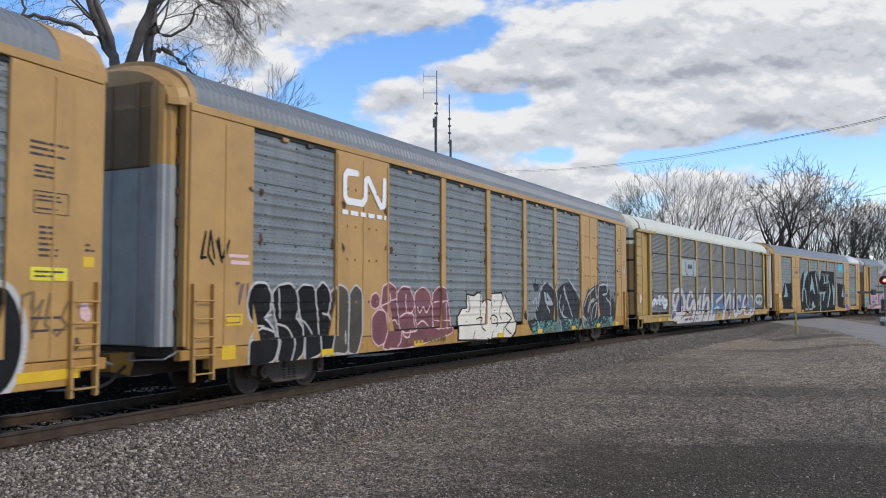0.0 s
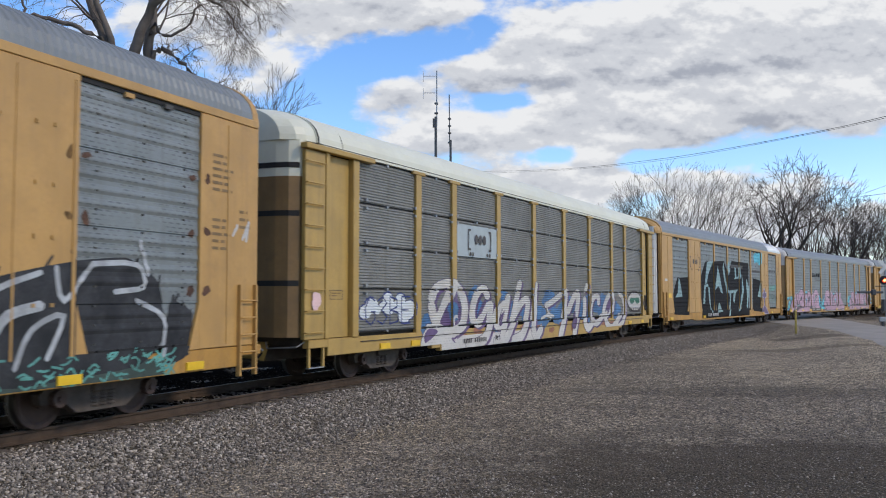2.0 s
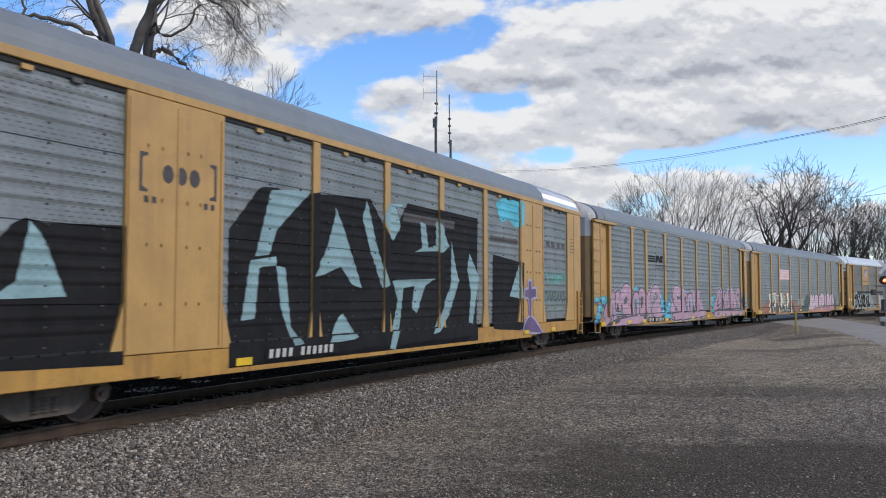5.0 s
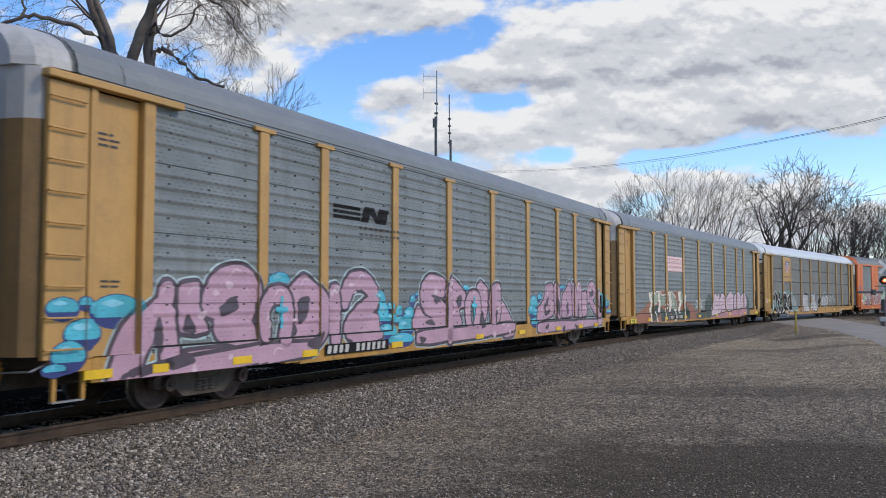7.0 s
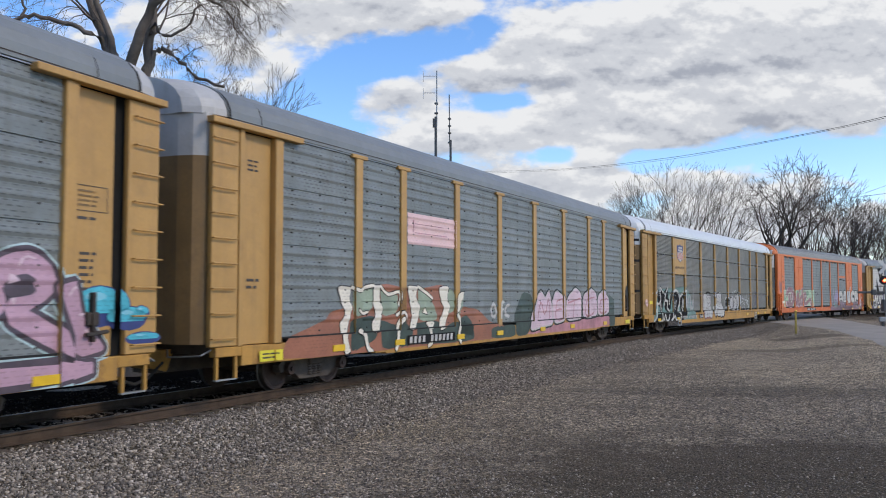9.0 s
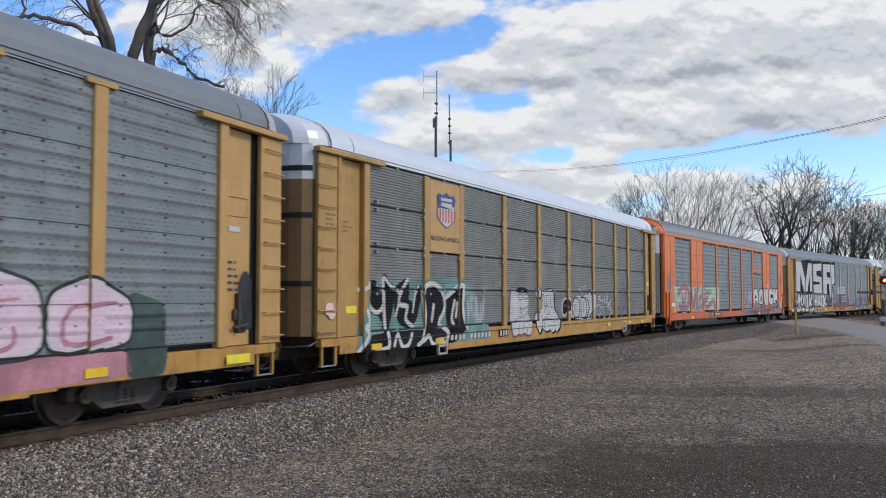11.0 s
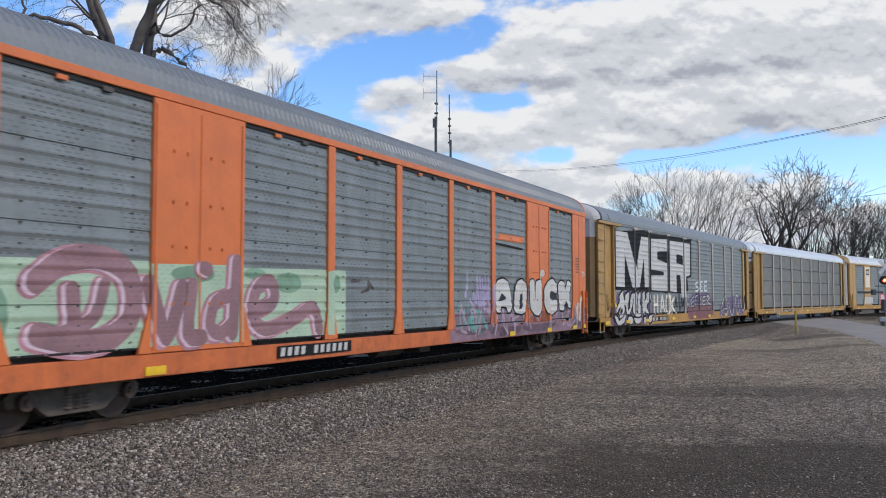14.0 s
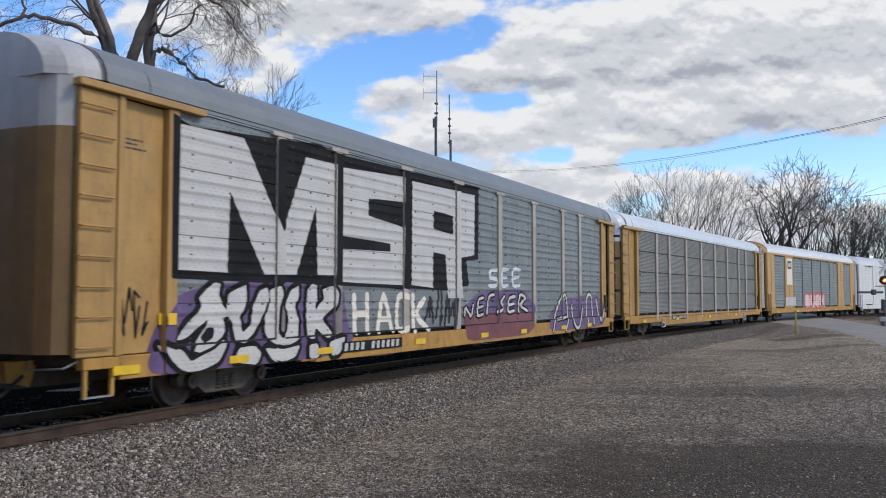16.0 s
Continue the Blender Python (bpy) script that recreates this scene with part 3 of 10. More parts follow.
def roof_mesh(name, x0, x1, material, parent, ribs=False, grow=0.0, label="", tall=1.05, rise=0.0):
    """The roof shell from x0 to x1: tall stretches its curve, rise lifts it."""
    verts, faces = [], []
    foot = Z_EAVE - 0.02
    xs = [(x0, grow)]
    if ribs:
        x = x0 + 0.05
        while x < x1 - 0.3:
            xs += [(x, grow), (x + 0.025, grow + 0.020), (x + 0.075, grow + 0.020), (x + 0.10, grow)]
            x += 0.155
    xs.append((x1, grow))
    ring = len(ROOF)
    for x, e in xs:
        for i, (y, z) in enumerate(ROOF):
            k = 0.25 if i in (0, ring - 1) else 1.0
            verts.append((x, y * (1 + e * 0.3 * k), foot + rise + (z - foot) * tall + e * k))
    for i in range(len(xs) - 1):
        for j in range(ring - 1):
            a = i * ring + j
            faces.append((a, a + ring, a + ring + 1, a + 1))
    # underside closes the shell
    n = len(xs)
    faces.append(tuple([i * ring for i in range(n)] + [i * ring + ring - 1 for i in reversed(range(n))]))
    faces.append(tuple(reversed(range(ring))))
    faces.append(tuple(range((n - 1) * ring, n * ring)))
    return raw(name, verts, faces, material, parent, label)


TURN = pose(0, 0, 0, 0, 0, 180)
_shared = {}


def both(ob):
    """The same part on the far side of the car."""
    again(ob, ob.parent, TURN)
    return ob


def sheet(kind, u0, u1, material, parent, label=""):
    pr = sheet_profile(kind, Z_FLOOR + 0.07, Z_TOP)
    back = SHEET_BACK[kind]
    pts = [(-HALF + back - o, z) for z, o in pr] + [(-HALF + back + 0.06, Z_TOP), (-HALF + back + 0.06, Z_FLOOR + 0.07)]
    return extrude_profile(pts, u0, u1, "side_panel", material, parent, label, closed=True)


def details(kind, car, panels, slim, main=None):
    """Dark slots under, over and between the sheets, and their bolts."""
    z0 = Z_FLOOR + 0.07
    back = -HALF + SHEET_BACK[kind]
    for a, b in panels:
        if slim:
            bm, u = bmesh.new(), a + 0.02
            while u < b - 0.1:
                box(bm, u, min(u + 0.34, b - 0.01), back - 0.045, back + 0.01, SLOT[0], SLOT[1])
                u += 0.40
        else:
            bm = boxes((a, b, back - 0.045, back + 0.01, SLOT[0], SLOT[1]))
        slot = part("floor_slot", bm, DARK, car, "dark slot under the sheet")
        slot["kind"] = "stuff"
        if slim:
            part("top_gap", boxes((a + 0.005, b - 0.005, back - 0.028, back + 0.03, Z_TOP - 0.03, Z_TOP + 0.044)), DARK, car, "dark gap over the sheet")
            for k in range(1, 3):
                u = a + (b - a) * (k / 3 + 0.03 * math.sin(9 * a + k))
                part("sheet_tab", boxes((u - 0.09, u + 0.09, back - 0.062, back, Z_TOP - 0.075, Z_TOP - 0.005)), main if k == 1 else BOLT, car)
        if kind == BROAD:
            bm = bmesh.new()
            for k in range(3):
                u = a + (b - a) * (0.14 + 0.36 * k)
                z = z0 + 0.10
                while z < Z_TOP - 0.1:
                    box(bm, u - 0.014, u + 0.014, back - 0.030, back, z, z + 0.028)
                    z += 0.2725
            bolts = part("bolt_strip", bm, BOLT, car, "dark bolt heads in upright rows")
            bolts["kind"] = "stuff"
        else:
            tier = (Z_TOP - z0) / 4
            for t in range(1, 4):
                z = z0 + t * tier
                part("sheet_gap", boxes((a, b, back + 0.020, back + 0.06, z + 0.003, z + 0.029)), DARK, car, "dark gap between sheets")


def shared(key, maker):
    if key not in _shared:
        _shared[key] = maker()
    return _shared[key]


def truck_parts():
    """Meshes of a two-axle truck, its wheelset, spring and bearing cap."""
    bm = bmesh.new()
    side = [(-1.16, 0.50), (-1.0, 0.63), (-0.5, 0.72), (0.5, 0.72), (1.0, 0.63), (1.16, 0.50), (1.12, 0.36), (0.72, 0.36), (0.48, 0.19), (-0.48, 0.19), (-0.72, 0.36), (-1.12, 0.36)]
    for y0, y1 in ((-1.10, -0.94), (0.94, 1.10)):
        a = [bm.verts.new((x, y0, z)) for x, z in side]
        b = [bm.verts.new((x, y1, z)) for x, z in side]
        bm.faces.new(a)
        bm.faces.new(list(reversed(b)))
        for i in range(len(side)):
            j = (i + 1) % len(side)
            bm.faces.new((a[j], a[i], b[i], b[j]))
    box(bm, -0.22, 0.22, -1.16, 1.16, 0.46, 0.74, 0.02)
    box(bm, -0.5, 0.5, -0.3, 0.3, 0.5, 0.66, 0.02)
    frame_me = bpy.data.meshes.new("truck")
    bmesh.ops.recalc_face_normals(bm, faces=bm.faces)
    bm.to_mesh(frame_me)
    bm.free()
    frame_me.materials.append(DUSTY)
    # wheelset: two flanged wheels on an axle, turned round y
    prof = [(0.0, 0.09), (0.10, 0.11), (0.13, 0.11), (0.14, 0.06), (0.33, 0.045), (0.36, 0.07), (0.42, 0.07), (0.425, -0.05), (0.455, -0.06), (0.45, -0.085), (0.36, -0.085), (0.33, -0.02), (0.14, -0.04), (0.13, -0.09), (0.0, -0.09)]
    verts, faces, mats = [], [], []
    seg = 28
    for sgn in (-1, 1):
        base = len(verts)
        for i in range(seg):
            t = 2 * math.pi * i / seg
            for r, o in prof:
                verts.append((r * math.cos(t), sgn * (0.755 + o), r * math.sin(t)))
        n = len(prof)
        for i in range(seg):
            for j in range(n - 1):
                a, b = base + i * n + j, base + ((i + 1) % seg) * n + j
                faces.append((a, a + 1, b + 1, b))
                mats.append(1 if j in (6, 7) else 0)
    base = len(verts)
    for i in range(12):
        t = 2 * math.pi * i / 12
        verts += [(0.085 * math.cos(t), -1.12, 0.085 * math.sin(t)), (0.085 * math.cos(t), 1.12, 0.085 * math.sin(t))]
    for i in range(12):
        a, b = base + 2 * i, base + 2 * ((i + 1) % 12)
        faces.append((a, b, b + 1, a + 1))
        mats.append(0)
    wheel_me = bpy.data.meshes.new("wheelset")
    wheel_me.from_pydata(verts, [], faces)
    wheel_me.materials.append(WHEEL)
    wheel_me.materials.append(TREAD)
    wheel_me.polygons.foreach_set("material_index", mats)
    coil = []
    for i in range(6):
        coil += [(0.062, i * 0.05), (0.078, i * 0.05 + 0.012), (0.078, i * 0.05 + 0.030), (0.062, i * 0.05 + 0.042)]
    verts = [(r * math.cos(2 * math.pi * k / 10), r * math.sin(2 * math.pi * k / 10), z) for k in range(10) for r, z in coil]
    n = len(coil)
    spring_me = bpy.data.meshes.new("spring")
    spring_me.from_pydata(verts, [], [(k * n + j, ((k + 1) % 10) * n + j, ((k + 1) % 10) * n + j + 1, k * n + j + 1) for k in range(10) for j in range(n - 1)])
    spring_me.materials.append(DUSTY)
    bm = bmesh.new()
    rod(bm, (0, -0.07, 0), (0, 0.07, 0), 0.12, 12)
    rod(bm, (0, -0.10, 0), (0, 0.10, 0), 0.05, 8)
    cap_me = bpy.data.meshes.new("bearing_cap")
    bm.to_mesh(cap_me)
    bm.free()
    cap_me.materials.append(WHEEL)
    return frame_me, wheel_me, spring_me, cap_me


WHEELSETS = []


def add_truck(car, u):
    frame_me, wheel_me, spring_me, cap_me = shared("truck", truck_parts)
    tr = new("truck", frame_me)
    tr.parent = car
    tr.location = (u, 0, 0)
    for x in (-0.89, 0.89):
        w = new("wheelset", wheel_me)
        w.parent = tr
        w.location = (x, 0, 0.42)
        WHEELSETS.append((w, x))
        for y in (-1.14, 1.14):
            c = new("bearing_cap", cap_me)
            c.parent = tr
            c.location = (x, y, 0.43)
    for y in (-1.07, 1.07):
        for x in (-0.16, 0.0, 0.16):
            s = new("spring", spring_me)
            s.parent = tr
            s.location = (x, y, 0.25)


def ladder(car, u0, u1, z0, z1, y, material, step=0.42, holder=None):
    """Rungs between two rails, or on a column that is already there."""
    if holder is None:
        bm = bmesh.new()
        for u in (u0, u1):
            box(bm, u - 0.025, u + 0.025, y - 0.03, y + 0.05, z0, z1)
        holder = part("ladder", bm, material, car)
    first, z = None, z0 + 0.12
    while z < z1 - 0.05:
        if first is None:
            bm = bmesh.new()
            rod(bm, (u0, y - 0.045, 0), (u1, y - 0.045, 0), 0.015, 6)
            for u in (u0 + 0.02, u1 - 0.02):
                rod(bm, (u, y - 0.045, 0), (u, y + 0.05, 0), 0.013, 5)
            first = part("rung", bm, material, holder)
            first.location = (0, 0, z)
        else:
            again(first, holder, pose(0, 0, z))
        z += step


def undercarriage(car, main, low=None, steps=True):
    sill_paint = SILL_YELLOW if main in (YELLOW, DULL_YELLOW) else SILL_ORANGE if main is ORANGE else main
    bm = boxes((-12.80, 12.80, -HALF, -HALF + 0.15, Z_SILL, Z_FLOOR - 0.012), bevel=0.012)
    for sg in (-1, 1):
        box(bm, *sorted((sg * 12.80, sg * 13.46)), -HALF, -HALF + 0.15, 0.80, Z_FLOOR - 0.012, 0.01)
    if low:
        # the sill is deeper between the trucks, with a short step at each end
        box(bm, -LOW_SPAN, LOW_SPAN, -HALF - 0.003, -HALF + 0.14, low, Z_SILL + 0.03, 0.008)
        for sg in (-1, 1):
            box(bm, *sorted((sg * LOW_SPAN, sg * (LOW_SPAN + 0.45))), -HALF + 0.002, -HALF + 0.13, (low + Z_SILL) / 2, Z_SILL + 0.03, 0.008)
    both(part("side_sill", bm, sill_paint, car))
    if low and low < 0.5 and main is DULL_YELLOW:
        for sg in (-1, 1):
            bm = boxes(*((*sorted((sg * a, sg * b)), -HALF - 0.03, -HALF + 0.03, z0, z1) for a, b, z0, z1 in ((7.98, 8.03, 0.36, 0.80), (8.42, 8.47, 0.36, 0.80), (7.98, 8.47, 0.36, 0.40), (7.98, 8.47, 0.56, 0.60), (7.98, 8.47, 0.77, 0.80))))
            part("side_step", bm, END_WHITE, car, "small white framed step")
    part("deck", boxes((-13.4, 13.4, -1.36, 1.36, Z_FLOOR - 0.10, Z_FLOOR)), GRIME, car)
    part("centre_sill", boxes((-13.6, 13.6, -0.28, 0.28, 0.50, Z_FLOOR - 0.102), bevel=0.01), GRIME, car)
    bearer = None
    for i in range(-5, 6):
        m = pose(i * 1.45, 0, 0)
        if bearer is None:
            bearer = part("crossbearer", boxes((-0.06, 0.06, -1.36, 1.36, 0.66, Z_FLOOR - 0.104)), GRIME, car)
            bearer.matrix_basis = m
        else:
            again(bearer, car, m)
    bm = bmesh.new()
    rod(bm, (-7.5, -0.55, 0.55), (7.5, -0.55, 0.55), 0.025, 6)
    rod(bm, (-1.4, -0.8, 0.58), (-0.2, -0.8, 0.58), 0.17, 12)
    box(bm, 0.6, 1.2, -1.0, -0.5, 0.42, 0.74, 0.03)
    part("brake_gear", bm, GRIME, car)
    for sg in (-1, 1):
        bm = bmesh.new()
        box(bm, min(sg * 13.5, sg * 14.02), max(sg * 13.5, sg * 14.02), -0.09, 0.09, 0.74, 0.92, 0.02)
        box(bm, min(sg * 13.95, sg * 14.30), max(sg * 13.95, sg * 14.30), -0.16, 0.12, 0.70, 0.98, 0.04)
        part("coupler", bm, WHEEL, car)
        bm = bmesh.new()
        pts = [(sg * 13.6, -0.45, 0.70), (sg * 13.9, -0.42, 0.45), (sg * 14.15, -0.36, 0.36), (sg * 14.29, -0.3, 0.42)]
        for a, b in zip(pts, pts[1:]):
            rod(bm, a, b, 0.028, 6)
        part("air_hose", bm, DARK, car)
        # dark end sill, painted coupler carrier, stirrup steps under the corners
        a, b = sorted((sg * 13.14, sg * 13.44))
        part("end_sill", boxes((a, b, -1.36, 1.36, 0.84, 1.02), bevel=0.015), GRIME, car)
        verts = [(sg * u, y, z) for u, y, z in ((13.40, -0.50, 0.92), (13.40, 0.50, 0.92), (13.78, 0.30, 0.90), (13.78, -0.30, 0.90), (13.40, -0.34, 0.52), (13.40, 0.34, 0.52), (13.70, 0.24, 0.60), (13.70, -0.24, 0.60))]
        raw("coupler_carrier", verts, [(0, 1, 2, 3), (4, 7, 6, 5), (0, 3, 7, 4), (3, 2, 6, 7), (2, 1, 5, 6), (1, 0, 4, 5)], sill_paint, car)
        for y in (-1.50, 1.45) if steps else ():
            stirrup = part("sill_step", boxes((*sorted((sg * 13.37, sg * 13.43)), y, y + 0.05, 0.42, 0.80)), sill_paint, car)
            part("hanger", boxes((*sorted((sg * 12.89, sg * 12.95)), y, y + 0.05, 0.42, 0.80)), sill_paint, stirrup)
            part("tread", boxes((*sorted((sg * 12.90, sg * 13.42)), y, y + 0.07, 0.395, 0.42)), STEEL, stirrup, "worn bright step tread")
        bm = bmesh.new()
        pts = [(sg * 13.40, -1.42, 0.96), (sg * 13.70, -1.40, 0.84), (sg * 13.74, -0.7, 0.80), (sg * 13.60, -0.55, 0.92)]
        for a, b in zip(pts, pts[1:]):
            rod(bm, a, b, 0.016, 5)
        part("uncoupling_lever", bm, STEEL, car)
        add_truck(car, sg * TRUCK)
    part("interior", boxes((-13.1, 13.1, -1.38, 1.38, Z_FLOOR + 0.004, Z_EAVE - 0.03)), DARK, car)


def end_prism(name, plan, z0, z1, material, car, sg, label=""):
    """An upright end piece with the given plan of (u, y)."""
    verts = [(sg * u, y, z) for z in (z0, z1) for u, y in plan]
    n = len(plan)
    faces = [(i, (i + 1) % n, n + (i + 1) % n, n + i) for i in range(n)] + [tuple(range(n)), tuple(range(n, 2 * n))]
    return raw(name, verts, faces, material, car, label)


def hood_shell(name, sg, rings, material, car):
    """The rounded shell that closes a roof end: rings of (u, width, height)."""
    verts, faces, n = [], [], len(ROOF)
    for u, ky, kz in rings:
        verts += [(sg * u, y * ky, Z_EAVE - 0.02 + (z - Z_EAVE + 0.02) * kz) for y, z in ROOF]
    last = len(rings) - 1
    for i in range(last):
        for j in range(n - 1):
            a = i * n + j
            faces.append((a, a + n, a + n + 1, a + 1))
    faces.append(tuple(range(last * n, (last + 1) * n)))
    faces.append(tuple([i * n for i in range(last + 1)] + [i * n + n - 1 for i in reversed(range(last + 1))]))
    return raw(name, verts, faces, material, car)


def slim_car(main, sheet_mat, roof_mat, post_mat, end_low, end_top, door_top, label, door_low=None, cap=None, end_split=4.0, ribs=True, cap_from=13.16, silver_from=None, low=None):
    """A car whose sheets lie nearly flush in a painted frame."""
    car = tagged(new("autorack_car"), label, "rail car", "cars of the freight train")
    undercarriage(car, main, low, False)
    side = Side(BROAD, PANELS_SLIM, low)
    for a, b in PANELS_SLIM:
        both(sheet(BROAD, a, b, sheet_mat, car))
    details(BROAD, car, PANELS_SLIM, True, main)
    for sg in (-1, 1):
        bm = boxes((*sorted((sg * 11.70, sg * 13.30)), -HALF, -HALF + 0.09, Z_FLOOR, Z_TOP + 0.041), bevel=0.012)
        box(bm, *sorted((sg * 12.42, sg * 12.46)), -HALF - 0.012, -HALF, Z_FLOOR + 0.05, Z_TOP - 0.05)
        both(part("corner_panel", bm, main, car))
        bm = boxes((*sorted((sg * 6.95, sg * 9.10)), -HALF - 0.004, -HALF + 0.09, Z_FLOOR, Z_TOP + 0.041), bevel=0.012)
        box(bm, *sorted((sg * 8.04, sg * 8.07)), -HALF - 0.016, -HALF - 0.004, Z_FLOOR + 0.05, Z_TOP - 0.05)
        for u in (7.02, 9.03):
            box(bm, *sorted((sg * (u - 0.03), sg * (u + 0.03))), -HALF - 0.02, -HALF - 0.004, Z_FLOOR + 0.05, Z_TOP - 0.05)
        for z in (1.7, 2.6, 3.3, 4.1):
            for u in (7.5, 7.8, 8.35, 8.65):
                box(bm, *sorted((sg * u, sg * (u + 0.04))), -HALF - 0.03, -HALF, z, z + 0.05)
        both(part("plain_panel", bm, main, car))
        for u, k in ((6.95, -1), (9.10, 1), (11.70, -1)):
            vs = [(sg * a, y, z) for y in (-HALF - 0.003, -HALF + 0.05) for a, z in ((u, 1.75), (u, 0.98), (u + k * 0.24, 0.98))]
            both(raw("gusset", vs, [(0, 1, 2), (3, 4, 5), (0, 1, 4, 3), (1, 2, 5, 4), (2, 0, 3, 5)], main, car))
        for c in (1.395, 4.215):
            both(part("post", boxes((sg * c - 0.125, sg * c + 0.125, -HALF - 0.004, -HALF + 0.10, Z_FLOOR - 0.01, Z_TOP + 0.041), bevel=0.012), post_mat, car))
        for c in (1.395, 4.215):
            for k in (-1, 1):
                vs = [(sg * (c + k * a), y, z) for y in (-HALF - 0.003, -HALF + 0.05) for a, z in ((0.126, 1.55), (0.126, 0.985), (0.235, 0.985))]
                both(raw("gusset", vs, [(0, 1, 2), (3, 4, 5), (0, 1, 4, 3), (1, 2, 5, 4), (2, 0, 3, 5)], post_mat, car))
        both(part("top_rail", boxes((*sorted((sg * 0.0, sg * 13.30)), -HALF - 0.012, -HALF + 0.09, Z_TOP + 0.045, Z_EAVE + 0.041), bevel=0.01), main, car))
        # end: jamb, hinged fluted leaf, recessed door
        top = 5.30
        jamb = [(13.24, -1.48), (13.37, -1.48), (13.37, -1.34), (13.24, -1.34)]
        leaf = [(13.28, -1.26), (13.38, -1.29), (13.52, -1.29), (13.56, -1.23), (13.62, -1.23), (13.66, -1.15), (13.66, -0.98), (13.28, -0.98)]
        for flip in (1, -1):
            turned = lambda plan: [(u, flip * y) for u, y in plan]
            end_prism("end_jamb", turned(jamb), 1.03, 4.98, main, car, sg)
            low = end_prism("end_leaf", turned(leaf), 1.03, end_split, end_low, car, sg)
            high = end_prism("end_leaf", turned(leaf), end_split, top, end_top, car, sg)
            if end_top is not end_low:
                high["label"] = "upper part of the end leaf in another paint"
            for z in (1.5, 2.0, 2.5, 3.0, 3.5, 4.0, 4.5):
                part("hinge", rod(bmesh.new(), (sg * 13.38, flip * -1.33, z), (sg * 13.38, flip * -1.33, z + 0.12), 0.035, 6), RUSTY, car)
        for z0, z1, mat in ((1.03, end_split - 0.03, door_low or end_low), (end_split - 0.026, 5.42, door_top)):
            bm = boxes((*sorted((sg * 13.1, sg * 13.60)), -0.975, 0.975, z0, z1), bevel=0.02)
            for y in (-0.62, 0.0, 0.62):
                box(bm, *sorted((sg * 13.5, sg * 13.625)), y - 0.05, y + 0.05, z0 + 0.02, z1 - 0.02, 0.01)
            part("end_door", bm, mat, car)
        ladder(car, *sorted((sg * 12.76, sg * 13.22)), 0.45, 2.05, -HALF - 0.04, main, 0.3)
        from_u = cap_from if sg > 0 else 13.16
        roof_mesh("roof_end", *sorted((sg * from_u, sg * 13.32)), cap or main, car, grow=0.014, tall=1.12, rise=0.045)
        hood_shell("roof_hood", sg, ((13.32, 1.0, 1.10), (13.47, 0.95, 1.03), (13.60, 0.87, 0.90)), cap or main, car)
    roof_mesh("roof", -13.16, silver_from or cap_from, roof_mat, car, ribs=ribs, tall=1.12, rise=0.045)
    if silver_from:
        roof_mesh("roof_patch", silver_from, cap_from, ROOF_SILVER, car, ribs=True, tall=1.12, rise=0.045, label="bright unpainted roof sheets")
    return car, side


